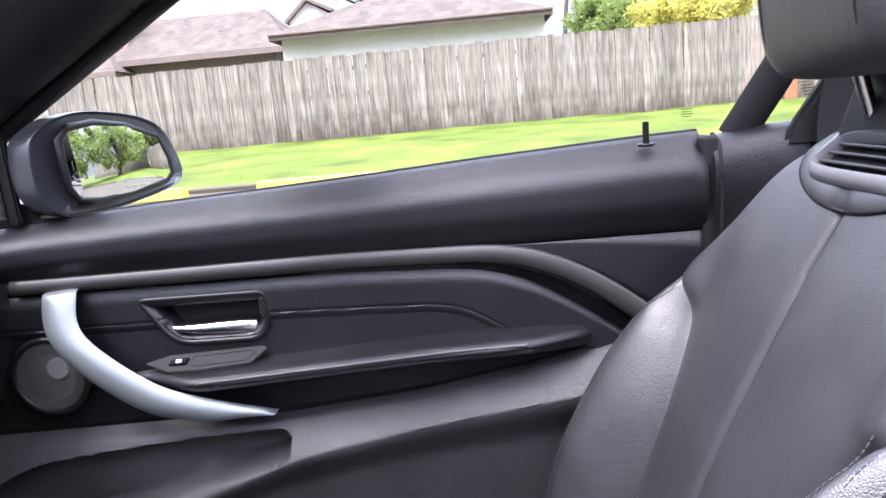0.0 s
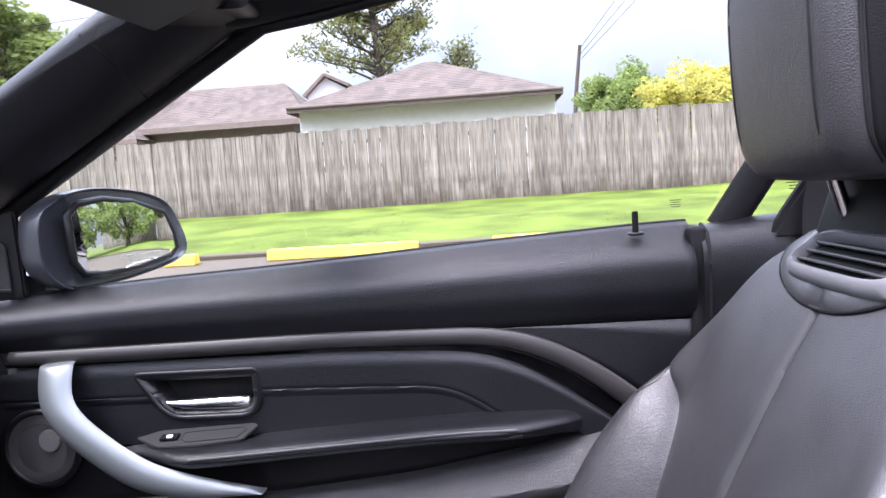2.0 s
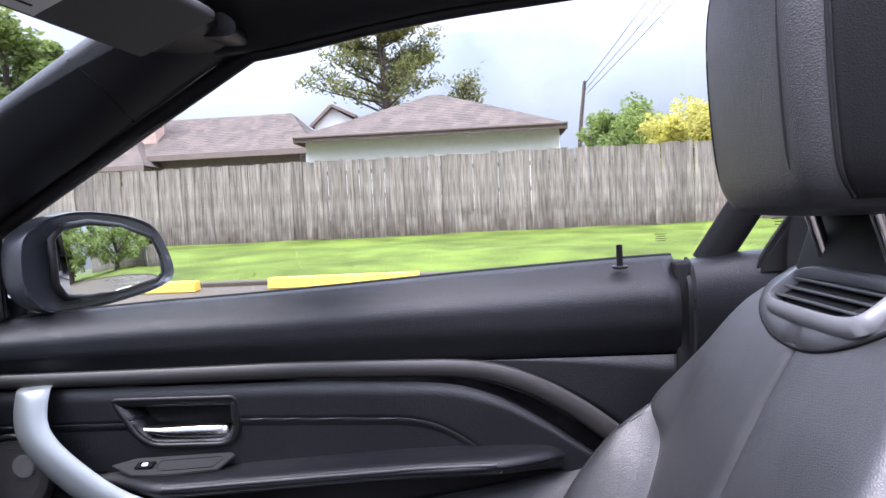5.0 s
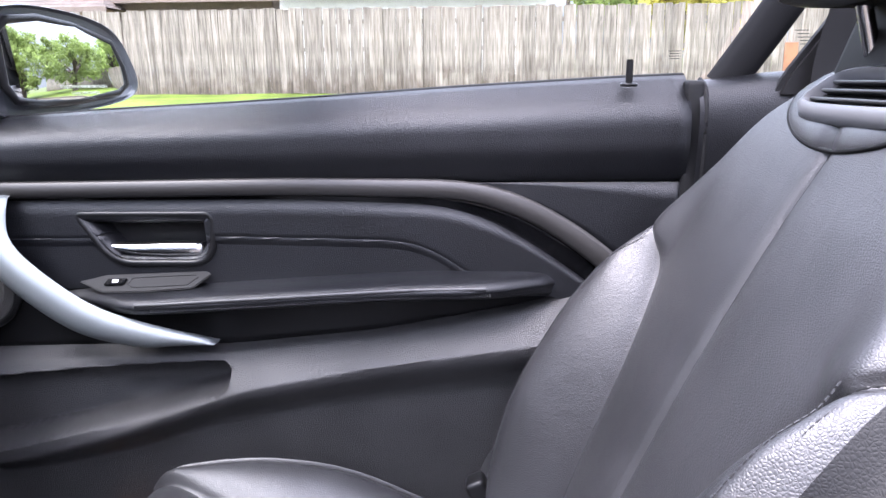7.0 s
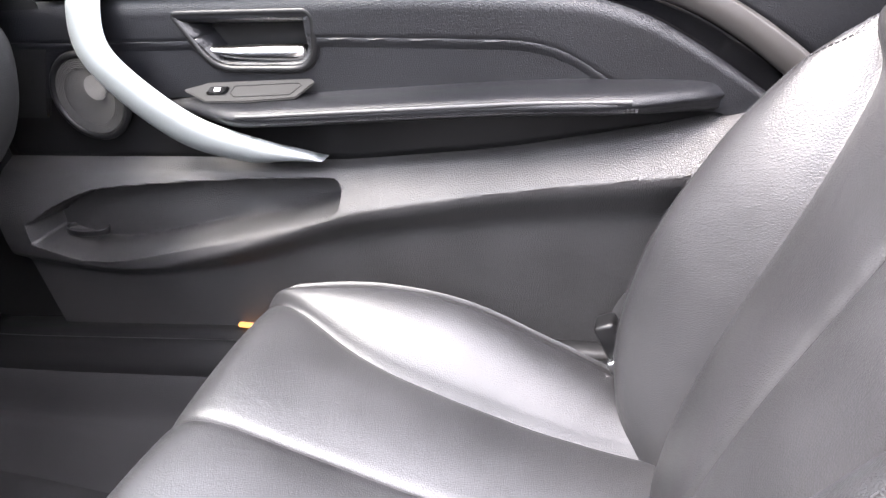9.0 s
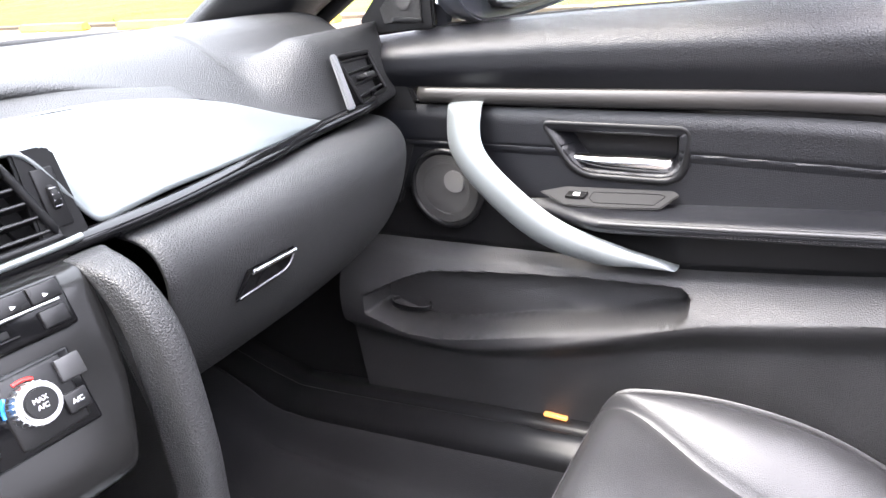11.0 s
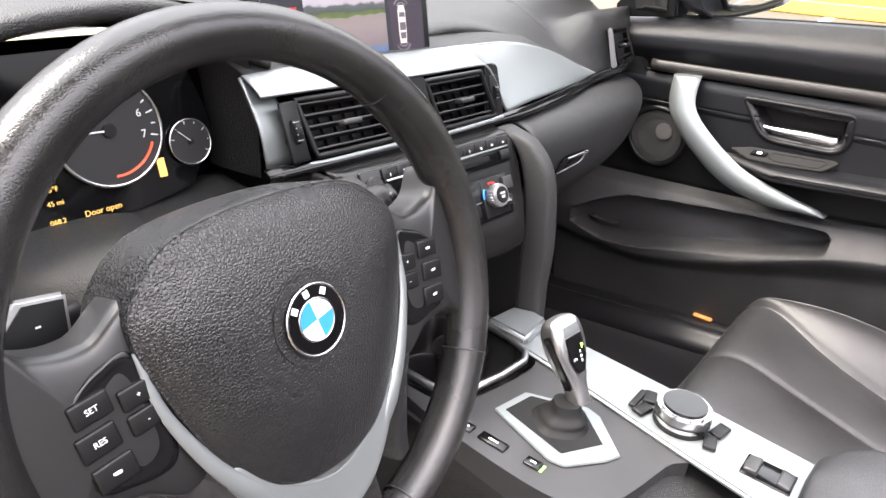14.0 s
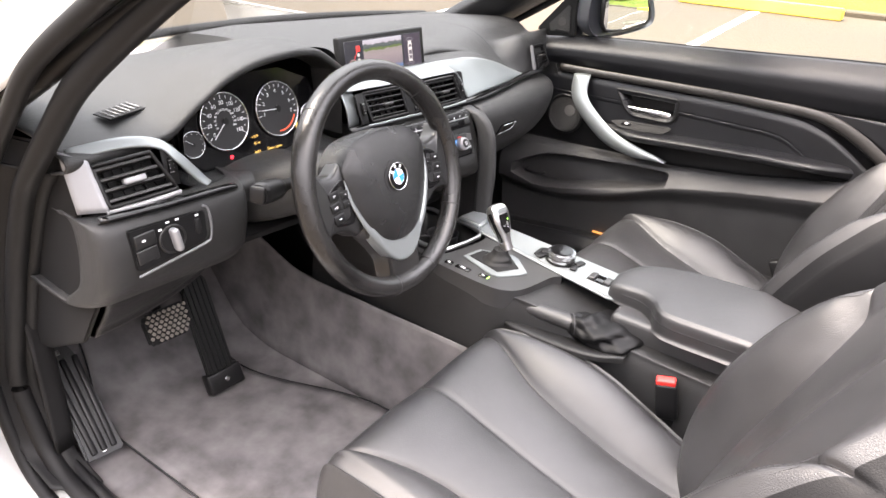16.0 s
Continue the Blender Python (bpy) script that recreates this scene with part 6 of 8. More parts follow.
dial(-0.062, 0.007, 0.0495, "speedometer dial with white numerals", 17, 215, 250, 222, ("0", "20", "40", "60", "80", "100", "120", "140", "160"))
dial(0.058, 0.007, 0.0495, "rev counter dial with white numerals", 15, 190, 205, 176, ("1", "2", "3", "4", "5", "6", "7"))
dial(-0.134, -0.018, 0.022, "small fuel dial", 7, 150, 190, 145)
dial(0.134, -0.018, 0.022, "small oil temperature dial", 7, 165, 200, 135)
for k in range(13):
    a = radians(215 - 250 * (k + 0.5) / 13)
    writing("inner_number", str(20 * (k + 1)), 0.0052, CL @ pose(-0.062 + 0.0205 * math.cos(a), 0.007 + 0.0205 * math.sin(a), 0.002), WHITE, clus)
disc("red_lamp", 0.0035, 0.001, CL @ pose(-0.062, -0.056, -0.001), REDLED, clus, "lit red warning lamp", n=16, bevel=0)
tube("red_arc", [tuple(CL @ Vector((0.058 + 0.041 * math.cos(radians(a)), 0.007 + 0.041 * math.sin(radians(a)), 0.002))) for a in range(-95, -24, 10)], 0.0013, emitter("orange_arc", (1.0, 0.12, 0.05), 0.3), clus, n=12, m=6)
writing("message", "Door open", 0.0075, CL @ pose(0.036, -0.060, -0.0008), ORANGE, clus, "amber message")
for u, v, w in ((-0.004, -0.032, "+75°F"), (-0.002, -0.044, "45 mi"), (-0.004, -0.060, "068.2")):
    writing("readout", w, 0.0062, CL @ pose(u, v, -0.0008), ORANGE, clus, "small amber readout")
rounded("door_open_symbol", (0.008, 0.018, 0.0008), CL @ pose(0.100, -0.036, -0.001), ORANGE, clus, "amber open-door symbol", bevel=0.001, seg=1)
# inside of the hood
ARCH = [(-0.522, 0.945), (-0.524, 0.985), (-0.518, 1.030), (-0.480, 1.072), (-0.412, 1.104), (-0.325, 1.116), (-0.243, 1.115), (-0.195, 1.096), (-0.182, 1.05), (-0.178, 1.0), (-0.178, 0.945)]
loft("cluster_recess", [[(x, -0.352 + (y + 0.352) * f, 1.01 + (z - 1.01) * f) for y, z in ARCH] for x, f in ((-0.270, 1.055), (-0.282, 1.02), (-0.296, 0.985), (-0.312, 0.95), (-0.325, 0.93))], LOWER, dash, "dark recess of the instruments", n=12, m=60)
loft("cluster_sill", [[(-0.33, y, 0.938), (-0.28, y, 0.932), (-0.235, y, 0.938), (-0.215, y, 0.925), (-0.23, y, 0.89)] for y in (-0.53, -0.45, -0.35, -0.25, -0.18)], DASH, dash, "lower surround of the instruments", n=30, m=20, thick=0.003)
# knee panel with light switch, driver side
knee = loft("knee_panel", [[(x0, y, z) for x0, z in ((-0.25 + o, 0.940), (-0.205 + o, 0.935), (-0.195 + o, 0.90), (-0.20 + o, 0.86), (-0.215 + o, 0.82), (-0.26 + o, 0.785), (-0.36, 0.77), (-0.55, 0.79))] for y, o in ((-0.728, -0.075), (-0.722, -0.014), (-0.66, -0.004), (-0.58, 0.0), (-0.50, 0.004), (-0.47, -0.01), (-0.455, -0.06))], DASH, dash, "dark grey knee panel", n=40, m=40, thick=0.004)
loft("lower_knee_panel", [[(-0.258, y, 0.80 + e), (-0.275, y, 0.765 + e), (-0.31, y, 0.72 + e), (-0.345, y, 0.692 + e), (-0.50, y, 0.70 + e)] for y, e in ((-0.703, 0.0), (-0.62, 0.004), (-0.54, 0.018), (-0.47, 0.045), (-0.44, 0.07))], LOWER, dash, "black lower knee panel", n=30, m=24, thick=0.004)
loft("column_shroud", [[(-0.36, -0.47, 0.93), (-0.36, -0.27, 0.93), (-0.36, -0.27, 0.82), (-0.36, -0.47, 0.82)], [(-0.24, -0.435, 0.935), (-0.24, -0.305, 0.935), (-0.24, -0.305, 0.845), (-0.24, -0.435, 0.845)], [(-0.12, -0.42, 0.975), (-0.12, -0.32, 0.975), (-0.12, -0.32, 0.90), (-0.12, -0.42, 0.90)], [(-0.07, -0.41, 0.985), (-0.07, -0.33, 0.985), (-0.07, -0.33, 0.925), (-0.07, -0.41, 0.925)]], DASH, dash, "steering column shroud", n=24, m=32, closed=True)
slab("under_column", [(-0.50, -0.52), (-0.22, -0.50), (-0.20, -0.20), (-0.45, -0.16)], pose(0, 0, 0.80, 0, 6, 0), 0.012, MATT, dash, "dark panel under the column", bevel=0.002)
LP = basis((-0.197, -0.623, 0.896), (0.02, 1, 0), (-0.10, 0, 1))
lp = slab("light_panel", [(-0.066, 0.031), (0.058, 0.028), (0.064, 0.022), (0.062, -0.018), (0.056, -0.024), (-0.056, -0.036), (-0.062, -0.032)], LP @ pose(0, 0, -0.003), 0.006, BLACK, dash, "black light switch panel", bevel=0.002)
disc("knob_dish", 0.020, 0.004, LP @ pose(0.0, -0.002, 0.004), MATT, lp, "black dish round the knob", n=36)
ring("knob_collar", 0.021, 0.002, LP @ pose(0.0, -0.002, 0.005), SLAT, lp)
rounded("light_knob", (0.012, 0.038, 0.016), LP @ pose(0.002, -0.002, 0.012, 0, 0, 8), STRIPLIGHT, lp, "silver rotary light knob", bevel=0.005)
for v in (0.010, -0.014):
    rounded("fog_button", (0.034, 0.022, 0.004), LP @ pose(-0.042, v, 0.003, 0, 0, 3), SLAT, lp, "black push button", bevel=0.002)
rounded("dimmer_wheel", (0.010, 0.026, 0.006), LP @ pose(0.046, 0.004, 0.004), MATT, lp, "dimmer wheel", bevel=0.003)
for u, v in ((-0.046, 0.010), (0.046, 0.022), (-0.018, 0.018), (-0.004, 0.026), (0.012, 0.026)):
    rounded("switch_mark", (0.006, 0.003, 0.0006), LP @ pose(u, v, 0.0056), WHITE, lp, bevel=0.0002, seg=1)
tube("panel_bezel", [tuple(LP @ Vector((u, v, 0.004))) for u, v in ((-0.062, -0.042), (-0.02, -0.037), (0.054, -0.028), (0.066, -0.020), (0.070, 0.0), (0.068, 0.026), (0.060, 0.033))], 0.0022, VENTGREY, lp, n=20, m=6)

# ---- steering wheel ----
sw_thing = thing("steering_wheel", "black leather steering wheel with silver lower spoke", "steering wheel")
RAKE = 0.30
WM = Matrix.Translation((0.006, -0.360, 0.969)) @ basis((0, 0, 0), (0, 1, 0), (-math.sin(RAKE), 0, math.cos(RAKE))).to_3x3().to_4x4()
rows = []
for i in range(96):
    a = 2 * math.pi * i / 96
    grip = 1 + 0.10 * math.exp(-((math.degrees(a) - 35) / 16) ** 2) + 0.10 * math.exp(-((math.degrees(a) - 145) / 16) ** 2)
    rows.append([tuple(WM @ Vector(((0.172 + 0.0162 * grip * math.cos(b)) * math.cos(a), (0.172 + 0.0162 * grip * math.cos(b)) * math.sin(a), 0.0178 * grip * math.sin(b)))) for b in (2 * math.pi * j / 18 for j in range(18))])
grid_mesh("wheel_rim", rows, RIM, sw_thing, "worn black leather rim", close_u=True, close_v=True, smooth=80)
for deg in (48, 133, 258, 288, 330):
    a = radians(deg)
    ring("rim_seam", 0.0173, 0.0006, WM @ pose(0.172 * math.cos(a), 0.172 * math.sin(a), 0) @ pose(0, 0, 0, 90, 0, deg), STITCH, sw_thing, n=28, k=5)


def wheel_plate(name, outline, back, front, mat, label="", crown=0.0):
    """A domed pad on the wheel's face from a rounded outline."""
    c = Vector((sum(p[0] for p in outline) / len(outline), sum(p[1] for p in outline) / len(outline)))
    secs = []
    for f, h in ((1.0, back), (1.0, front - 0.010), (0.97, front - 0.004), (0.90, front), (0.7, front + crown * 0.55), (0.4, front + crown * 0.9), (0.08, front + crown)):
        secs.append([tuple(WM @ Vector((c.x + (x - c.x) * f, c.y + (y - c.y) * f, h))) for x, y in outline])
    return loft(name, secs, mat, sw_thing, label, n=28, m=72, closed=True, smooth=50)


PADO = [(-0.098, 0.030), (-0.090, 0.052), (-0.060, 0.074), (0.0, 0.080), (0.060, 0.074), (0.090, 0.052), (0.098, 0.030), (0.088, -0.012), (0.070, -0.056), (0.040, -0.092), (0.0, -0.102), (-0.040, -0.092), (-0.070, -0.056), (-0.088, -0.012)]
wheel_plate("airbag_pad", PADO, -0.045, 0.012, PAD, "grained black airbag cover", crown=0.012)
for sgn in (1, -1):
    wheel_plate("side_spoke", [(sgn * 0.080, 0.048), (sgn * 0.115, 0.036), (sgn * 0.142, 0.042), (sgn * 0.160, 0.060), (sgn * 0.168, 0.0), (sgn * 0.160, -0.062), (sgn * 0.140, -0.050), (sgn * 0.112, -0.052), (sgn * 0.085, -0.066), (sgn * 0.064, -0.04)], -0.030, 0.0015, SLAT, "smooth black side spoke", crown=0.004)
    bp2 = wheel_plate("button_panel", [(sgn * 0.094, 0.024), (sgn * 0.114, 0.026), (sgn * 0.134, 0.012), (sgn * 0.138, -0.012), (sgn * 0.134, -0.034), (sgn * 0.122, -0.042), (sgn * 0.088, -0.040)], -0.01, 0.0050, GLOSS, "gloss black button panel")
    for k, (u, v, w, h, txt) in enumerate(((0.124, 0.007, 0.020, 0.013, "SET"), (0.125, -0.010, 0.020, 0.014, "RES"), (0.122, -0.028, 0.021, 0.014, ""), (0.101, 0.004, 0.019, 0.012, "+"), (0.100, -0.010, 0.019, 0.012, "-"))):
        key = rounded("wheel_button", (w, h, 0.004), WM @ pose(sgn * u, v, 0.0055, 0, 0, sgn * -6), BLACK, bp2, "black wheel button", bevel=0.0015)
        if txt and (sgn < 0 or k > 2):
            writing("button_word", txt, 0.0043, WM @ pose(sgn * u, v, 0.0076, 0, 0, sgn * -6), WHITE, key)
        else:
            rounded("button_mark", (0.0042, 0.0016, 0.0005), WM @ pose(sgn * u, v, 0.0076), WHITE, key, bevel=0.0001, seg=1)
    tube("silver_edge", [tuple(WM @ Vector((sgn * x, y, h))) for x, y, h in ((0.096, 0.024, 0.006), (0.092, -0.012, 0.007), (0.076, -0.052, 0.008), (0.058, -0.080, 0.008), (0.046, -0.096, 0.007))], (0.0020, 0.0032, 0.0046, 0.006, 0.004), ALU, sw_thing, "silver spoke edge", n=30, m=10, flat=((math.cos(RAKE), 0, math.sin(RAKE)), 0.5))
wheel_plate("lower_spoke", [(-0.066, -0.056), (0.0, -0.10), (0.066, -0.056), (0.070, -0.070), (0.048, -0.100), (0.036, -0.125), (0.030, -0.162), (-0.030, -0.162), (-0.036, -0.125), (-0.048, -0.100), (-0.070, -0.070)], -0.035, 0.004, RIM, "black lower spoke")
wheel_plate("silver_spoke", [(-0.068, -0.058), (-0.040, -0.090), (0.0, -0.104), (0.040, -0.090), (0.068, -0.058), (0.062, -0.084), (0.038, -0.118), (0.014, -0.134), (-0.014, -0.134), (-0.038, -0.118), (-0.062, -0.084)], -0.01, 0.009, ALU, "brushed silver lower spoke")
disc("badge_recess", 0.030, 0.004, WM @ pose(0, 0.004, 0.0225), PAD, sw_thing, n=40, bevel=0.002)
badge = disc("round_badge", 0.0215, 0.005, WM @ pose(0, 0.004, 0.0245), GLOSS, sw_thing, "round badge with black ring and blue and white quarters", n=48)
ring("badge_rim", 0.0213, 0.0010, WM @ pose(0, 0.004, 0.027), CHROME, badge, k=6)
ring("badge_inner_rim", 0.0128, 0.0007, WM @ pose(0, 0.004, 0.0272), CHROME, badge, k=6)
for k in range(4):
    arc = [(0.0126 * math.cos(radians(a)), 0.0126 * math.sin(radians(a))) for a in np.linspace(90 * k + 12, 90 * k + 102, 9)]
    slab("badge_quarter", [(0, 0)] + arc, WM @ pose(0, 0.004, 0.0270), 0.0005, ENAMEL if k % 2 == 0 else BLUE, badge, bevel=0)
for a in (60, 102, 144):
    rounded("badge_bar", (0.004, 0.0045, 0.0006), WM @ pose(0.0172 * math.cos(radians(a)), 0.004 + 0.0172 * math.sin(radians(a)), 0.0272, 0, 0, a - 90), ENAMEL, badge, bevel=0.0001, seg=1)
# stalks and paddles
for sgn, lab in ((-1, "indicator stalk"), (1, "wiper stalk")):
    st = thing("column_stalk", "black column stalk with white symbols", "car stalk", "column stalks")
    y0 = -0.360 + sgn * 0.05
    tip = Vector((-0.084, -0.544, 0.973)) if sgn < 0 else Vector((-0.062, -0.198, 0.982))
    root = Vector((-0.13, y0, 0.950))
    d = (tip - root).normalized()
    SM = basis(tip, d, (0, 0, 1))
    secs = []
    for v, hw, hh in ((-0.13, 0.008, 0.008), (-0.085, 0.009, 0.009), (-0.062, 0.012, 0.012), (-0.048, 0.016, 0.0155), (-0.012, 0.0165, 0.0165), (-0.004, 0.0155, 0.0155), (0.0, 0.0135, 0.0135)):
        secs.append([tuple(SM @ Vector((v, a * hh, b * hw))) for a, b in ((-1, -0.45), (-0.45, -1), (0.45, -1), (1, -0.45), (1, 0.45), (0.45, 1), (-0.45, 1), (-1, 0.45))])
    loft("stalk_arm", secs, BLACK, st, lab, n=40, m=40, closed=True)
    rounded("stalk_end", (0.010, 0.026, 0.026), SM @ pose(0.002, 0, 0), BLACK, st, "black stalk tip", bevel=0.006, seg=3)
    for k, (w, h) in enumerate(((0.006, 0.007), (0.008, 0.002), (0.008, 0.002))):
        rounded("stalk_symbol", (w, h, 0.0006), SM @ pose(-0.034 - 0.009 * (k > 0), -0.003 * (k == 2) + 0.002 * (k == 1), sgn * 0.0166), WHITE, st, bevel=0.0002, seg=1)
    pd = slab("shift_paddle", [(sgn * 0.098, 0.050), (sgn * 0.124, 0.054), (sgn * 0.140, 0.040), (sgn * 0.147, 0.010), (sgn * 0.141, -0.026), (sgn * 0.128, -0.036), (sgn * 0.108, -0.02)], WM @ pose(0, 0.004, -0.056), 0.006, SATIN, sw_thing, "satin silver shift paddle", bevel=0.002)
    slab("paddle_face", [(sgn * 0.101, 0.047), (sgn * 0.121, 0.050), (sgn * 0.135, 0.037), (sgn * 0.141, 0.010), (sgn * 0.135, -0.023), (sgn * 0.126, -0.032), (sgn * 0.111, -0.018)], WM @ pose(0, 0.004, -0.0498), 0.0012, BLACK, pd, bevel=0)
    writing("paddle_sign", "+" if sgn > 0 else "-", 0.011, WM @ pose(sgn * 0.117, 0.042, -0.0484), WHITE, pd)


# ---- car shell ----
shell_car = thing("convertible", "open-top silver car body seen from inside", "car")


def floor_z(x):
    return 0.300 + 0.05 * sstep(-0.50, -0.75, x) + 0.22 * sstep(-0.62, -0.92, x)


# driver's carpet paler for dust and light, passenger's darkened to stand for shade
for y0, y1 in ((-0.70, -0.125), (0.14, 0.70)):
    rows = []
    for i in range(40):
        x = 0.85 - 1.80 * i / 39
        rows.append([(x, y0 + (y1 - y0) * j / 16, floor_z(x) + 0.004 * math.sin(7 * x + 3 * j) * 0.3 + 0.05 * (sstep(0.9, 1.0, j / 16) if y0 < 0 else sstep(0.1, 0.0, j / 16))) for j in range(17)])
    grid_mesh("floor_carpet", rows, MATCLOTH if y0 < 0 else CARPET, shell_car, "dusty grey carpet, coloured paler for the light on this side" if y0 < 0 else "charcoal carpet, coloured darker for the shade on this side", smooth=60, thick=0.01)
# carpet rising to the passenger's sill
loft("side_carpet", [[(x, 0.612, z - 0.040), (x, 0.602, z - 0.060), (x, 0.585, z - 0.105), (x, 0.56, max(0.36, floor_z(x) + 0.02)), (x, 0.52, max(0.325, floor_z(x) + 0.012)), (x, 0.48, floor_z(x) + 0.008)] for x, z in ((-0.93, 0.66), (-0.80, 0.59), (-0.70, 0.53), (-0.62, 0.50), (-0.52, 0.465), (-0.42, 0.462), (0.0, 0.500), (0.4, 0.525))], CARPET, shell_car, "carpeted side of the footwell", n=30, m=20, thick=0.004)
# carpeted sides of the tunnel; the driver's is dusty and coloured paler for light
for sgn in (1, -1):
    loft("tunnel_carpet", [[(x, sgn * 0.178, 0.30), (x, sgn * 0.166, 0.30 + 0.45 * (z - 0.30)), (x, sgn * 0.156, 0.30 + 0.8 * (z - 0.30)), (x, sgn * 0.150, z)] for x, z in ((0.62, 0.50), (0.2, 0.545), (0.05, 0.552), (-0.2, 0.552), (-0.42, 0.556), (-0.55, 0.60), (-0.70, 0.66), (-0.95, 0.67))], MATCLOTH if sgn < 0 else CARPET, shell_car, "dusty carpeted tunnel side, coloured paler for light" if sgn < 0 else "carpeted tunnel side", n=40, m=12, thick=0.004)
rounded("bulkhead", (0.02, 1.42, 0.72), pose(-0.97, 0, 0.60), CARPET, shell_car, "dark bulkhead", bevel=0.004)
rounded("underfloor", (3.2, 1.44, 0.04), pose(0.2, 0, 0.255), MATT, shell_car, bevel=0.01)
# sills
for sgn in (1, -1):
    lab = "black plastic sill"
    loft("door_sill", [([(x, 0.606, z - 0.11), (x, 0.609, z - 0.05), (x, 0.618, z - 0.027), (x, 0.640, z - 0.012), (x, 0.646, z - 0.004), (x, 0.652, z - 0.008)] if sgn > 0 else [(x, -0.698, z - 0.10), (x, -0.700, z - 0.02), (x, -0.706, z - 0.004)]) + [(x, sgn * (0.668 if sgn > 0 else 0.712), z), (x, sgn * (0.700 if sgn > 0 else 0.722), z - 0.004), (x, sgn * 0.730, z - 0.02), (x, sgn * 0.735, z - 0.10)] for x, z in (((-0.90, 0.58), (-0.70, 0.52), (-0.52, 0.465), (-0.42, 0.462), (0.0, 0.500), (0.4, 0.525), (0.85, 0.54)) if sgn > 0 else ((-0.62, 0.46), (-0.57, 0.40), (-0.52, 0.352), (-0.42, 0.325), (-0.32, 0.318), (0.0, 0.325), (0.4, 0.335), (0.85, 0.36)))], BLACK, shell_car, lab, n=50, m=24)
    loft("sill_panel", [[(x, sgn * 0.735, 0.44 if sgn > 0 else 0.30), (x, sgn * 0.80, 0.42 if sgn > 0 else 0.285), (x, sgn * 0.86, 0.36 if sgn > 0 else 0.27), (x, sgn * 0.86, 0.25), (x, sgn * 0.80, 0.19)] for x in (-0.9, 0.0, 0.9)], PAINT, shell_car, "silver outer sill", n=8, m=20)
    tube("sill_seal", [(x, sgn * 0.738, z - (0.0 if sgn > 0 else 0.125)) for x, z in ((-0.62, 0.50), (-0.50, 0.455), (-0.3, 0.43), (0.0, 0.44), (0.4, 0.455), (0.85, 0.47))], 0.011, MATT, shell_car, "black rubber door seal", n=40, m=10)
rounded("sill_light", (0.036, 0.008, 0.006), pose(-0.018, 0.668, 0.505), AMBER, shell_car, "small glowing amber sill light", bevel=0.002)
# front kick panels
for sgn in (1, -1):
    loft("kick_panel", [[(-0.95, sgn * 0.655, z), (-0.75, sgn * 0.668, z), (-0.65, sgn * 0.685, z), (-0.53, sgn * 0.690, z), (-0.36 if sgn > 0 else -0.51, sgn * (0.700 if sgn > 0 else 0.735), z)] for z in (0.36, 0.50, 0.70, 0.85, 0.98)], MATT, shell_car, "dark kick panel", n=14, m=24, thick=0.004)
# weather strip and trim round the driver's door opening
EDGE = [(-0.139, 1.166), (-0.233, 1.088), (-0.324, 1.003), (-0.373, 0.948), (-0.444, 0.827), (-0.514, 0.681), (-0.577, 0.522), (-0.555, 0.42), (-0.516, 0.35), (-0.423, 0.315)]
tube("door_opening_seal", [(0.17, -0.705, 1.362), (0.02, -0.722, 1.275)] + [(x, -0.742, z) for x, z in EDGE] + [(-0.2, -0.742, 0.305), (0.3, -0.742, 0.315), (0.9, -0.742, 0.34)], 0.017, MATT, shell_car, "thick black rubber door seal", n=110, m=12)
tube("outer_seal", [(0.15, -0.735, 1.378), (0.0, -0.757, 1.29)] + [(x - 0.035, -0.775, z + 0.02) for x, z in EDGE[:7]] + [(-0.59, -0.775, 0.40), (-0.54, -0.775, 0.315), (-0.43, -0.775, 0.275)], 0.013, MATT, shell_car, "outer rubber door seal", n=90, m=10)
loft("opening_trim", [[(x + dx, y, z + dz) for y, dx, dz in ((-0.775, -0.045, 0.012), (-0.742, -0.012, 0.0), (-0.725, 0.012, -0.006), (-0.712, 0.014, -0.006), (-0.698, 0.0, 0.0))] for x, z in EDGE[2:]], MATT, shell_car, "black inner trim of the door opening", n=60, m=20, thick=0.003)
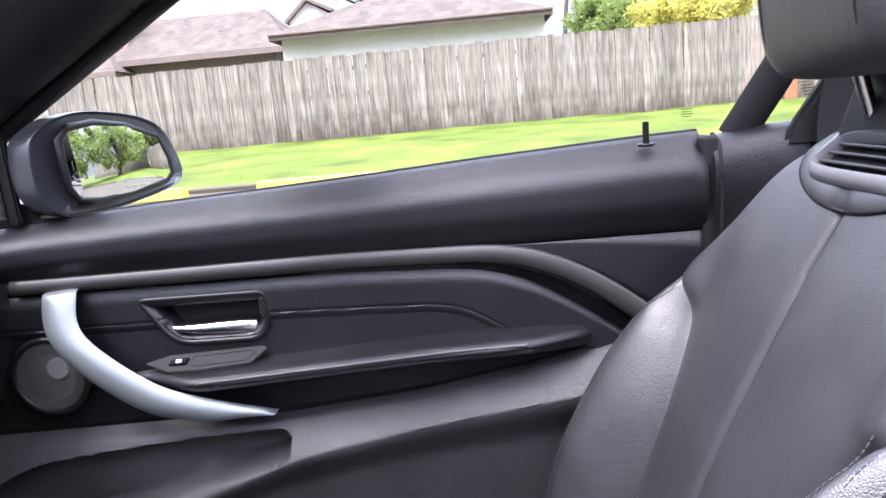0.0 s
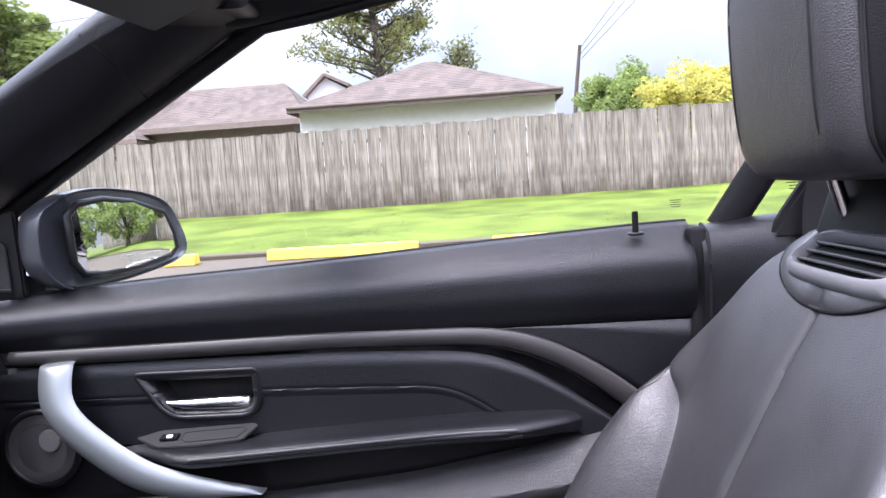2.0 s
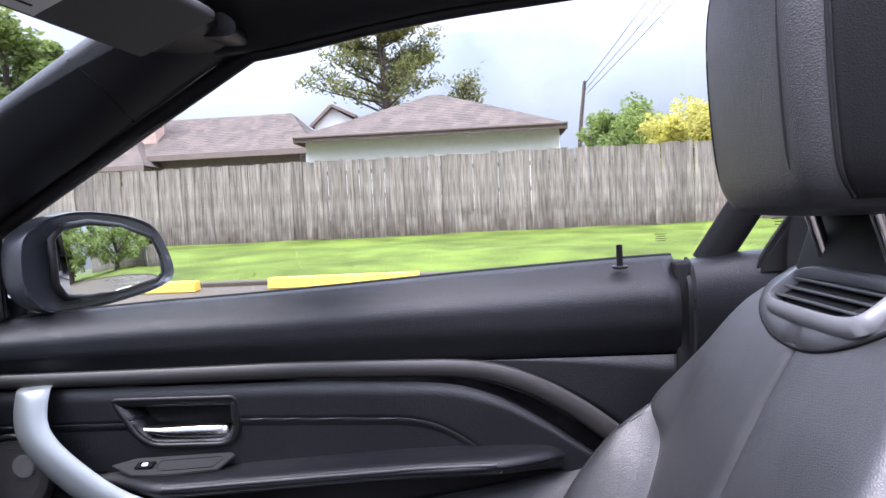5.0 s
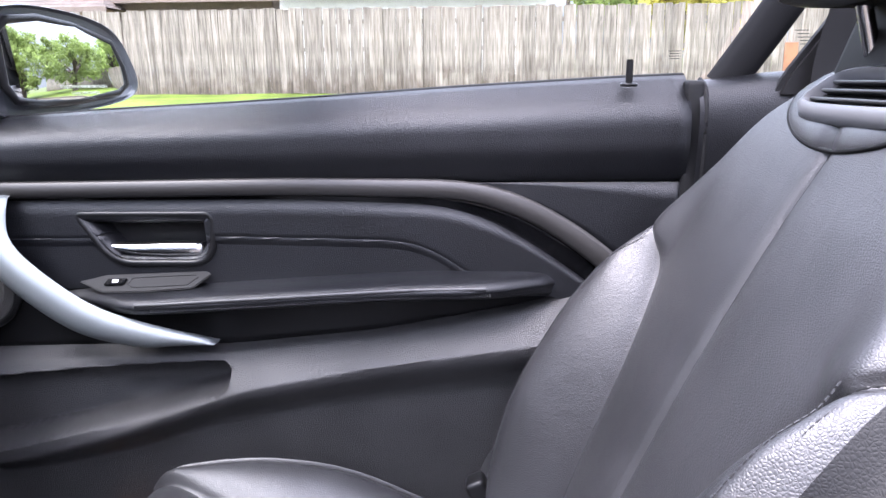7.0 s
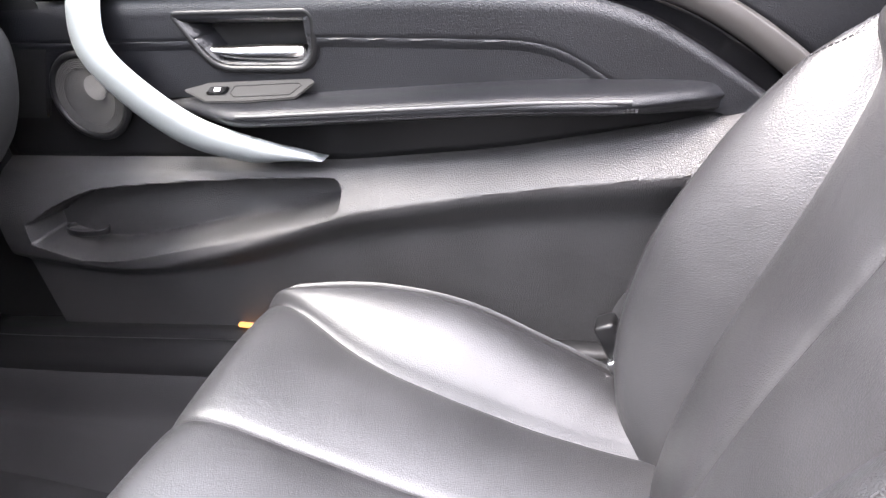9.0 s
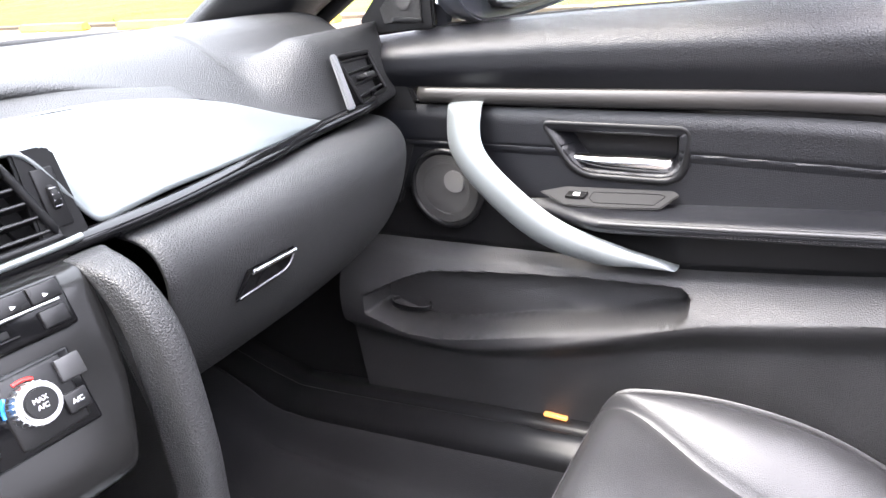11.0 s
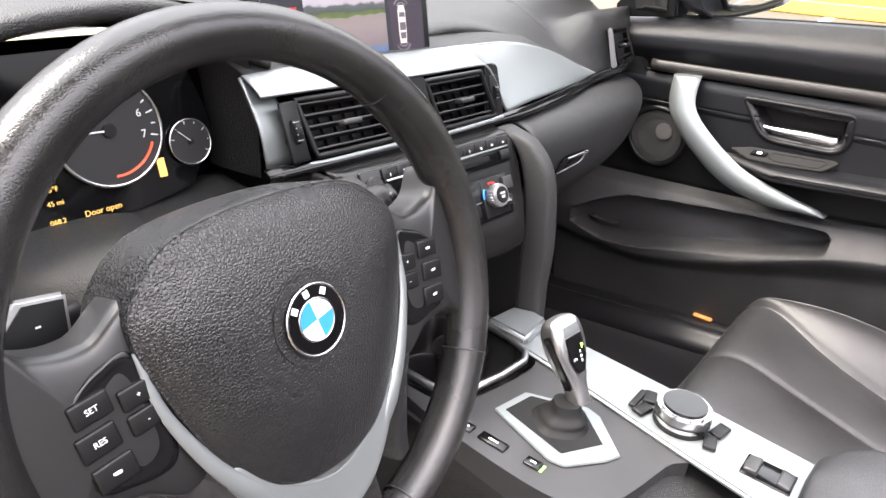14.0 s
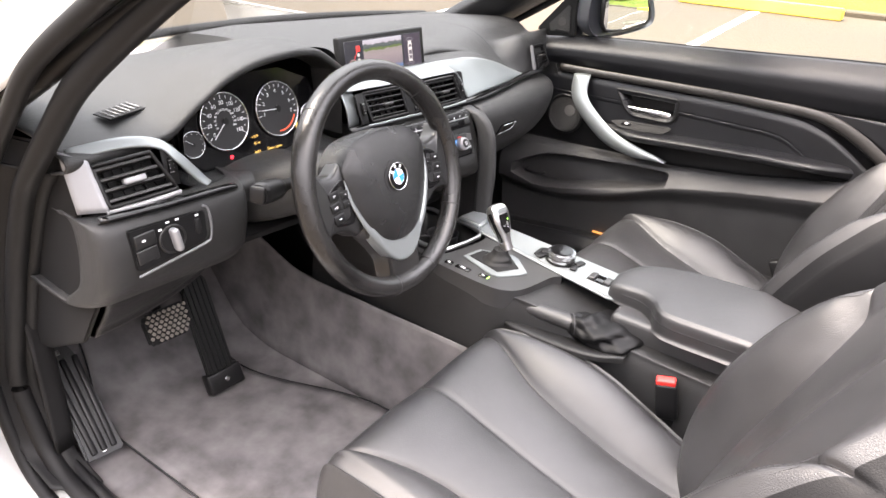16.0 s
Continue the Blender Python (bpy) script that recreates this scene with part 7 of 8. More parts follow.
# windscreen pillars, header
for sgn in (1, -1):
    lift = 0.040 if sgn > 0 else 0.010
    P = [(-0.62, 0.74, 0.985), (-0.40, 0.735, 1.085 + lift * 0.7), (-0.20, 0.722, 1.19 + lift), (0.0, 0.700, 1.300 + lift), (0.10, 0.684, 1.352 + lift), (0.170, 0.668, 1.386 + lift)]
    secs = []
    for k, (x, y, z) in enumerate(P):
        w = 0.058 - 0.010 * k / 5
        n1 = Vector((-0.50, 0, 0.86))
        secs.append([(x + d * n1.x + e * 0.05, sgn * (y + f), z + d * n1.z) for d, e, f in ((w * 1.25, -0.2, -0.060), (w * 0.95, 0.1, -0.088), (w * 0.5, 0.25, -0.078), (-w * 0.1, 0.25, -0.05), (-w * 0.55, 0, 0.0), (-w * 0.2, 0, 0.028), (w * 0.7, -0.1, 0.02), (w * 1.2, -0.2, -0.025))])
    loft("pillar_trim", secs, VINYL, shell_car, "black grained windscreen pillar", n=50, m=40, closed=True)
    if sgn > 0:
        tube("pillar_seam", [secs[3][k] for k in (1, 2, 3, 4)], 0.0022, MATT, shell_car, "seam across the pillar trim", n=16, m=6)
    loft("pillar_skin", [[(x - 0.055, sgn * (y + 0.012), z + 0.062), (x - 0.035, sgn * (y + 0.04), z + 0.030), (x + 0.012, sgn * (y + 0.045), z - 0.018)] for x, y, z in P], PAINT, shell_car, "silver windscreen pillar", n=40, m=12, thick=0.004)
    tube("pillar_seal", [(x + 0.022, sgn * (y + 0.026), z - 0.026) for x, y, z in P], 0.012, MATT, shell_car, "black rubber pillar seal", n=40, m=10)
secs = []
for y in (-0.70, -0.55, -0.3, 0.0, 0.3, 0.55, 0.70):
    c = 1 - (y / 0.70) ** 2
    x0, z0 = 0.160 - 0.045 * c, 1.412 + 0.024 * c
    e = 0.6 if abs(y) > 0.69 else 1.0
    secs.append([(x0 + 0.020 * e, y, z0 - 0.020), (x0 + 0.032 * e, y, z0), (x0 + 0.015, y, z0 + 0.018), (x0 - 0.05, y, z0 + 0.016), (x0 - 0.10, y, z0 - 0.012), (x0 - 0.06, y, z0 - 0.030)])
loft("windscreen_header", secs, VINYL, shell_car, "black padded windscreen header", n=50, m=36, closed=True)
for sgn in (1, -1):
    loft("header_latch_cap", [[(0.145, sgn * y, 1.400), (0.192, sgn * y, 1.395), (0.199, sgn * y, 1.410), (0.18, sgn * y, 1.425), (0.145, sgn * y, 1.425)] for y in (0.60, 0.64, 0.675, 0.69)], BLACK, shell_car, "black corner cap", n=12, m=20, closed=True)
grid_mesh("windscreen", [[(-0.66 + 0.76 * t - 0.16 * (1 - (y / 0.72) ** 2) * (1 - 0.7 * t), y * (1 - 0.09 * t), 1.00 + 0.41 * t + (0.05 - 0.03 * t) * (1 - (y / 0.72) ** 2) + 0.03 * math.sin(math.pi * t)) for t in np.linspace(0, 1, 14)] for y in np.linspace(-0.72, 0.72, 25)], CLEAR, shell_car, "clear windscreen", smooth=80, flip=True)
# cowl and bonnet
loft("bonnet", [[(x, y, z - 0.10 * (y / 0.85) ** 4) for y in (-0.85, -0.6, -0.3, 0.0, 0.3, 0.6, 0.85)] for x, z in ((-0.74, 0.985), (-1.1, 0.96), (-1.5, 0.91), (-1.9, 0.80), (-2.05, 0.66))], PAINT, shell_car, "silver bonnet", n=24, m=36, thick=0.004)
loft("cowl", [[(x, y, z) for x, z in ((-0.62, 1.005), (-0.68, 0.995), (-0.74, 0.985), (-0.78, 0.96))] for y in (-0.80, -0.4, 0.0, 0.4, 0.80)], MATT, shell_car, "black cowl panel", n=20, m=10, thick=0.004)
for y0, y1 in ((-0.55, 0.05), (0.12, 0.60)):
    tube("wiper_blade", [(-0.70, y0, 1.012), (-0.69, (y0 + y1) / 2, 1.022), (-0.70, y1, 1.014)], 0.009, BLACK, shell_car, "black wiper blade", n=20, m=8)
# outer skin of the passenger door and wings
for sgn in (1, -1):
    loft("side_skin", [[(x, sgn * y, z) for y, z in ((0.745, BELT(min(max(x, -0.36), 0.735)) - 0.012), (0.80, BELT(min(max(x, -0.36), 0.735)) - 0.03), (0.86, 0.85), (0.87, 0.65), (0.86, 0.42))] for x in ((-0.36, 0.1, 0.735) if sgn > 0 else (-1.9, -1.2, -0.50))], PAINT, shell_car, "silver body side", n=10, m=24, thick=0.004)
loft("front_wing", [[(x, y, z) for y, z in ((0.80, 0.96), (0.84, 0.92), (0.87, 0.75), (0.87, 0.45))] for x in (-1.9, -1.2, -0.37)], PAINT, shell_car, "silver front wing", n=10, m=20, thick=0.004)
# rear side trim, quarter window
rear = thing("rear_side_panel", "black rear side trim with small quarter window", "car trim")
loft("side_trim", [[(x, 0.735, z), (x, 0.712, z + 0.002), (x, 0.690, z - 0.012), (x, 0.680, z - 0.05), (x, 0.686, z - 0.14), (x, 0.70, z - 0.40), (x, 0.70, z - 0.62)] for x, z in ((0.745, 1.090), (0.79, 1.094), (0.85, 1.100), (1.0, 1.105), (1.4, 1.10))], VINYL, rear, "black leatherette side trim", n=24, m=36)
rounded("gap_seal", (0.022, 0.05, 0.16), pose(0.741, 0.712, 1.013), MATT, rear, "black seal in the door gap", bevel=0.006)
tube("trim_seam", [(0.752, 0.714, 1.094), (0.753, 0.690, 1.08), (0.753, 0.681, 1.03), (0.754, 0.690, 0.93)], 0.003, MATT, rear, n=16, m=6)
tube("quarter_pillar", [(0.785, 0.728, 1.085), (0.825, 0.716, 1.150), (0.885, 0.698, 1.25), (0.94, 0.68, 1.34)], 0.024, MATT, rear, "black rubber pillar of the quarter window", flat=((0, 1, 0), 0.5), n=20, m=12)
q = grid_mesh("quarter_pane", [[(0.79 + 0.16 * t + s * (0.40 - 0.25 * t), 0.728 - 0.05 * t, 1.09 + 0.25 * t) for t in np.linspace(0, 1, 6)] for s in np.linspace(0, 1, 6)], GLASS, rear, "small rear quarter window", smooth=80)
q.visible_shadow = False
for k in range(5):
    rounded("printed_bar", (0.017 - 0.003 * (k % 2), 0.0003, 0.0010), pose(0.868 + 0.002 * k, 0.712, 1.150 - 0.004 * k), MATT, rear, bevel=0.00005, seg=1)
tube("belt_strap", [(0.89, 0.66, 1.00), (0.885, 0.665, 1.10), (0.90, 0.66, 1.19)], 0.022, MATT, rear, "black seat belt strap", flat=((0, 1, 0), 0.12), n=14, m=8)
# rear bench and bulkhead behind the seats
rb = thing("rear_bench", "black leather rear bench behind the front seats", "car seat")
loft("bench_back", [[(x, y, z) for x, z in ((1.00, 0.55), (1.12, 0.60), (1.24, 0.98), (1.32, 1.02), (1.42, 1.0))] for y in (-0.66, -0.35, 0.0, 0.35, 0.66)], SEAT, rb, "rear seat back", n=24, m=30, thick=0.01)
loft("bench_cushion", [[(x, y, z) for x, z in ((0.84, 0.45), (0.86, 0.56), (1.00, 0.57), (1.12, 0.55))] for y in (-0.60, -0.3, 0.0, 0.3, 0.60)], SEAT, rb, "rear seat cushion", n=24, m=20, thick=0.01)
rounded("roof_stowage", (0.9, 1.5, 0.04), pose(1.85, 0, 0.98), VINYL, rb, "folded-roof cover", bevel=0.015)

# roof rail over the passenger's window and the panel behind it
rail = thing("roof_rail", "black padded roof rail over the side window", "car trim")
RAILZ = lerp_curve([(0.10, 1.388), (0.21, 1.394), (0.28, 1.406), (0.345, 1.418), (0.455, 1.433), (0.70, 1.452), (1.00, 1.446), (1.25, 1.41)])
loft("rail_lining", [[(x, 0.684, z + 0.010), (x, 0.672, z - 0.002), (x, 0.655, z - 0.002), (x, 0.636, z + 0.014), (x, 0.605, z + 0.030), (x, 0.560, z + 0.044), (x, 0.556, z + 0.054), (x, 0.62, z + 0.052), (x, 0.676, z + 0.034)] for x, z in ((x, RAILZ(x)) for x in (0.150, 0.20, 0.30, 0.42, 0.56, 0.75, 0.95, 1.15))], MATT, rail, "black cloth roof lining", n=50, m=40, closed=True)
tube("rail_seal", [(x, 0.676, RAILZ(x) - 0.006) for x in np.linspace(0.19, 1.12, 14)], 0.008, MATT, rail, "black rubber roof seal", n=50, m=10)
slab("rear_pillar", [(0.828, 1.07), (0.842, 1.100), (0.885, 1.160), (0.96, 1.27), (1.04, 1.38), (1.08, 1.440), (1.62, 1.30), (1.75, 1.06)], basis((0, 0.700, 0), (1, 0, 0), (0, 0, 1)), 0.02, MATT, rail, "black lining of the rear pillar", bevel=0.006)

# ---- visor ----
vis = thing("sun_visor", "folded grey sun visor with warning label", "sun visor")
VM = Matrix.Translation((0.118, 0.40, 1.395)) @ pose(0, 0, 0, 0, -20, -6)
rounded("visor_board", (0.110, 0.36, 0.016), VM, VISOR, vis, "grey cloth visor board", bevel=0.0079, seg=4)
rounded("visor_label", (0.075, 0.12, 0.0006), VM @ pose(-0.01, -0.06, -0.0085), material("label_grey", (0.5, 0.5, 0.48), 0.6, vary=0.05), vis, "pale printed label", bevel=0.0002, seg=1)
rounded("label_band", (0.018, 0.05, 0.0006), VM @ pose(0.036, -0.05, -0.0088), YELLOW, vis, "yellow label band", bevel=0.0002, seg=1)
for k in range(5):
    rounded("label_bar", (0.003, 0.09 - 0.01 * (k % 3), 0.0003), VM @ pose(-0.035 + 0.011 * k, -0.06, -0.0090), MATT, vis, bevel=0.0001, seg=1)

# ---- pedals and mats, driver side ----
gas = thing("accelerator_pedal", "tall ribbed black accelerator pedal", "pedal")
GM = basis((-0.528, -0.362, 0.472), (0.05, 1, 0.0), (-0.42, 0.10, 1))
slab("pedal_plate", [(-0.038, -0.125), (0.030, -0.125), (0.034, 0.10), (0.020, 0.125), (-0.020, 0.125), (-0.034, 0.06)], GM, 0.014, BLACK, gas, "black pedal plate", bevel=0.003)
for k in range(5):
    rounded("pedal_rib", (0.005, 0.22, 0.005), GM @ pose(-0.024 + 0.012 * k, 0.0, 0.0155), MATT, gas, bevel=0.0015, seg=2)
rounded("pedal_hinge", (0.09, 0.05, 0.03), GM @ pose(0, -0.135, 0.004), BLACK, gas, bevel=0.006)
disc("hinge_bolt", 0.006, 0.004, GM @ pose(0.0, -0.135, 0.021), CHROME, gas, "bright bolt", n=20)
brk = thing("brake_pedal", "worn brake pedal with diamond tread rubber", "pedal")
BMX = basis((-0.50, -0.472, 0.543), (0.05, 1, 0.0), (-0.35, 0.05, 1))
slab("pedal_pad", [(-0.050, -0.034), (0.036, -0.036), (0.052, 0.026), (0.044, 0.034), (-0.044, 0.034), (-0.054, 0.020)], BMX, 0.016, MATT, brk, "rubber pad", bevel=0.005)
TREAD = material("tread_rubber", (0.20, 0.18, 0.16), 0.5, vary=0.3, vary_scale=40)
for i in range(10):
    for j in range(7):
        u, v = -0.050 + 0.0115 * i + 0.00575 * (j % 2), -0.027 + 0.0092 * j
        if abs(u) < 0.046 and not (v < -0.02 and abs(u) > 0.038):
            rounded("tread_stud", (0.0068, 0.0068, 0.005), BMX @ pose(u, v, 0.0172, 0, 0, 45), TREAD, brk, bevel=0.0012, seg=1)
tube("pedal_arm", [(-0.52, -0.47, 0.55), (-0.60, -0.46, 0.62), (-0.66, -0.45, 0.80)], 0.012, BLACK, brk, n=12, m=8)
rest = thing("foot_rest", "black plastic foot rest with screws", "foot rest")
FM = basis((-0.552, -0.656, 0.415), (-0.63, 0.05, 0.77), (0.0, -1, 0.06))
slab("rest_plate", [(-0.120, -0.040), (-0.115, 0.038), (0.10, 0.030), (0.125, 0.018), (0.125, -0.022), (0.10, -0.032)], FM, 0.012, SLAT, rest, "black plastic plate", bevel=0.004)
for k in range(3):
    rounded("rest_rib", (0.205, 0.013, 0.010), FM @ pose(-0.006, -0.024 + 0.023 * k, 0.0135, 0, 0, -1.5 + 1.5 * k), BLACK, rest, "smooth raised rib", bevel=0.0045, seg=3)
for u in (-0.105, 0.112):
    disc("screw", 0.0055, 0.003, FM @ pose(u, 0.0, 0.0125), CHROME, rest, "bright screw", n=16)


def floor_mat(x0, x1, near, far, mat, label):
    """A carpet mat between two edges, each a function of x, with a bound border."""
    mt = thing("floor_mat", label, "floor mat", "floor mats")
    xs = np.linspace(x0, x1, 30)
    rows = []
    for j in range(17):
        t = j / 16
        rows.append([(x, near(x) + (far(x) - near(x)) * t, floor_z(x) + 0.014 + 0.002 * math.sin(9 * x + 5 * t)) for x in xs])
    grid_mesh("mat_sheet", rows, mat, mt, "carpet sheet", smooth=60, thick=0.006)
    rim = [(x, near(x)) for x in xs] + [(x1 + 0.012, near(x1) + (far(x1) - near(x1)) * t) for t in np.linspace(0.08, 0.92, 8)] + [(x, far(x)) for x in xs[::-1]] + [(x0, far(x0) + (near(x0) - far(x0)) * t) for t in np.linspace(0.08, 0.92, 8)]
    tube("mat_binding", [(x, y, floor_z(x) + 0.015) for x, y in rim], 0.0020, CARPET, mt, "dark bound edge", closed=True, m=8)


# mat colours carry the footwells' shade and light, besides the driver's dust
floor_mat(-0.70, -0.02, lambda x: 0.18, lambda x: 0.51 - 0.05 * sstep(-0.12, -0.02, x), DARKMAT, "charcoal floor mat with bound edge, coloured darker for shade")
floor_mat(-0.78, 0.06, lambda x: -0.61 + 0.06 * sstep(-0.55, -0.75, x), lambda x: -0.178 - 0.10 * sstep(-0.14, -0.52, x), MATCLOTH, "dusty grey floor mat with bound edge, coloured paler for light")
# wheels, so that the car stands
for x, y in ((-1.35, 0.78), (-1.35, -0.78), (1.45, 0.78), (1.45, -0.78)):
    w = disc("wheel", 0.325, 0.22, Matrix.Translation((x, y, 0.325 + 0.052 * y)) @ pose(0, 0, 0, 90, 0, 0), MATT, shell_car, "black road tyre", n=48, bevel=0.03)
    disc("wheel_rim_disc", 0.225, 0.20, Matrix.Translation((x, y * 1.02, 0.325 + 0.052 * y)) @ pose(0, 0, 0, 90, 0, 0), ALU, w, n=32)
rounded("rear_body", (1.3, 1.6, 0.55), pose(1.85, 0, 0.66), PAINT, shell_car, "silver rear body", bevel=0.12, seg=4)


# ---- outdoors ----
SLOPE = 0.0515


def gz(y):
    return SLOPE * y


def sheet(name, x0, x1, y0, y1, dz, mat, label, category, nx=2, ny=2, kind="structure", rough=0.0):
    rows = []
    for i in range(nx + 1):
        x = x0 + (x1 - x0) * i / nx
        rows.append([(x, y0 + (y1 - y0) * j / ny, gz(min(y0 + (y1 - y0) * j / ny, 40)) + dz + rough * noise.noise((x * 0.7, (y0 + (y1 - y0) * j / ny) * 0.7, 0))) for j in range(ny + 1)])
    return tagged(grid_mesh(name, rows, mat, None, "", smooth=60, flip=True), label, category, "", kind)


ground = sheet("ground", -400, 400, -300, 500, 0.0, LOT, "tan concrete parking lot", "ground", 40, 80)
lawn = sheet("lawn", -90, 40, 8.45, 15.6, 0.055, GRASS, "bright green mown lawn strip along the fence", "lawn", 130, 22, rough=0.05)
kerb = tagged(grid_mesh("grass_edge", [[(x, y, gz(y) + z) for y, z in ((8.33, -0.03), (8.33, 0.045), (8.345, 0.057), (8.47, 0.060))] for x in np.linspace(-90, 40, 14)], LOT, None, "", smooth=30), "worn concrete edge of the lot", "kerb", "", "structure")
front = sheet("front_lawn", -60, -16, -30, 8.3, 0.05, GRASS, "green lawn ahead of the car", "lawn", 30, 20, rough=0.05)
back = sheet("back_yards", -90, 90, 15.7, 60, 0.04, YARD, "grass yards behind the fence", "lawn", 20, 20)
corner_lawn = sheet("corner_lawn", -90, -14.2, 15.5, 19.6, 0.056, GRASS, "green lawn beside the side road", "lawn", 60, 8, rough=0.05)
side_road = sheet("side_road", -90, -18.0, 19.6, 27.0, 0.060, LOT, "pale side road beyond the lawn", "road", 20, 4)
# grass blades
random.seed(5)
verts, faces = [], []
for _ in range(24000):
    x, y = random.uniform(-16, 10), 8.5 + 6.8 * random.random() ** 1.3
    h, w, a = random.uniform(0.006, 0.014), random.uniform(0.005, 0.010), random.uniform(0, math.pi)
    z = gz(y) + 0.05 + 0.05 * noise.noise((x * 0.7, y * 0.7, 0))
    k = len(verts)
    lx, ly = random.uniform(-0.06, 0.06), random.uniform(-0.06, 0.06)
    verts += [(x - w * math.cos(a), y - w * math.sin(a), z), (x + w * math.cos(a), y + w * math.sin(a), z), (x + lx, y + ly, z + h)]
    faces.append((k, k + 1, k + 2))
tagged(mesh_object("grass", verts, faces, BLADE, None, "", smooth=0), "short bright green grass blades", "grass", "", "stuff")
# wheel stops and bay lines
for k in range(-6, 4):
    x = -1.30 + 2.72 * k
    st = thing("wheel_stop", "yellow painted concrete wheel stop", "wheel stop", "wheel stops along the lawn")
    slab("stop_block", [(-0.09, 0.0), (0.09, 0.0), (0.065, 0.125), (-0.065, 0.125)], basis((x - 0.915, 8.02, gz(8.02) + 0.002), (0, 1, SLOPE), (0, 0, 1)), 1.83, YELLOW, st, "yellow block", bevel=0.012)
    sheet("bay_line", x + 0.02 - 0.05, x + 0.02 + 0.05, 3.2, 7.9, 0.004, LINE, "white painted parking bay line", "road marking", 1, 8)
# fence
fence = thing("fence", "weathered grey wooden picket fence", "fence", "", "structure")
random.seed(3)
plates = []
for k in range(6):
    w = 0.138 + 0.004 * (k % 3)
    bm = bmesh.new()
    bmesh.ops.create_cube(bm, size=1)
    for v in bm.verts:
        v.co.x *= w * (1 - 0.015 * random.random())
        v.co.y *= 0.018
        v.co.z = (v.co.z + 0.5) * 1.74 + (random.uniform(-0.006, 0.006) if v.co.z > 0 else 0)
        v.co.y += 0.006 * random.uniform(-1, 1)
    bmesh.ops.bevel(bm, geom=[e for e in bm.edges if abs(e.verts[0].co.z - e.verts[1].co.z) > 1], offset=0.004, segments=1, affect="EDGES")
    me = bpy.data.meshes.new("picket")
    bm.to_mesh(me)
    bm.free()
    me.materials.append(WOOD)
    plates.append(me)
RUST = material("red_stained_wood", (0.30, 0.13, 0.07), 0.85, grain=0.4, grain_scale=40, vary=0.25, vary_scale=4)
for i in range(226):
    x = -14.1 + 0.139 * i
    ob = new("picket", random.choice(plates))
    ob.parent = fence
    ob.matrix_basis = Matrix.Translation((x, 15.0 + random.uniform(-0.012, 0.012), gz(15) + 0.03 + random.uniform(-0.02, 0.025))) @ pose(0, 0, 0, random.uniform(-0.6, 0.6), random.uniform(-0.7, 0.7), random.uniform(-2, 2))
for z in (0.35, 0.95, 1.5):
    rounded("rail", (31.6, 0.04, 0.09), pose(1.65, 15.035, gz(15) + z), WOOD, fence, bevel=0.004, seg=1)
rounded("kick_board", (31.6, 0.03, 0.10), pose(1.65, 15.03, gz(15) + 0.05), WOOD, fence, "weathered base board", bevel=0.004, seg=1)
rounded("new_board", (0.26, 0.03, 0.95), pose(7.05, 14.96, gz(15) + 0.5), RUST, fence, "red-brown repaired board", bevel=0.004, seg=1)
far = thing("side_fence", "long weathered fence running away behind the lot", "fence", "", "structure")
for i in range(110):
    ob = new("picket", random.choice(plates))
    ob.parent = far
    ob.matrix_basis = Matrix.Translation((17.5 + 0.14 * i, 15.0 + random.uniform(-0.012, 0.012), gz(15) + 0.03 + random.uniform(-0.02, 0.025)))


# houses
def hip_roof(name, x0, x1, y0, y1, ze, zr, ridge0, ridge1, parent, yr=None):
    """Rows of shingles on a hipped roof."""
    yr = yr or (y0 + y1) / 2
    c = [Vector((x0, y0, ze)), Vector((x1, y0, ze)), Vector((x1, y1, ze)), Vector((x0, y1, ze))]
    r0, r1 = Vector((ridge0, yr, zr)), Vector((ridge1, yr, zr))
    bm = bmesh.new()
    for a, b, p, q in ((c[0], c[1], r0, r1), (c[1], c[2], r1, r1), (c[2], c[3], r1, r0), (c[3], c[0], r0, r0)):
        n = 22
        nn = (b - a).cross(p - a).normalized()
        if nn.z < 0:
            nn = -nn
        for k in range(n):
            t0, t1 = k / n, (k + 1) / n
            e0, e1 = a.lerp(p, t0), b.lerp(q, t0)
            f0, f1 = a.lerp(p, t1), b.lerp(q, t1)
            lift = nn * 0.008
            vs = [bm.verts.new(v) for v in (e0 + lift, e1 + lift, f1, f0, e0, e1)]
            bm.faces.new((vs[0], vs[1], vs[2], vs[3]))
            bm.faces.new((vs[4], vs[5], vs[1], vs[0]))
    me = bpy.data.meshes.new(name)
    bm.to_mesh(me)
    bm.free()
    me.materials.append(ROOF)
    ob = new(name, me)
    ob.parent = parent
    return tagged(ob, "brown-grey shingled hip roof")


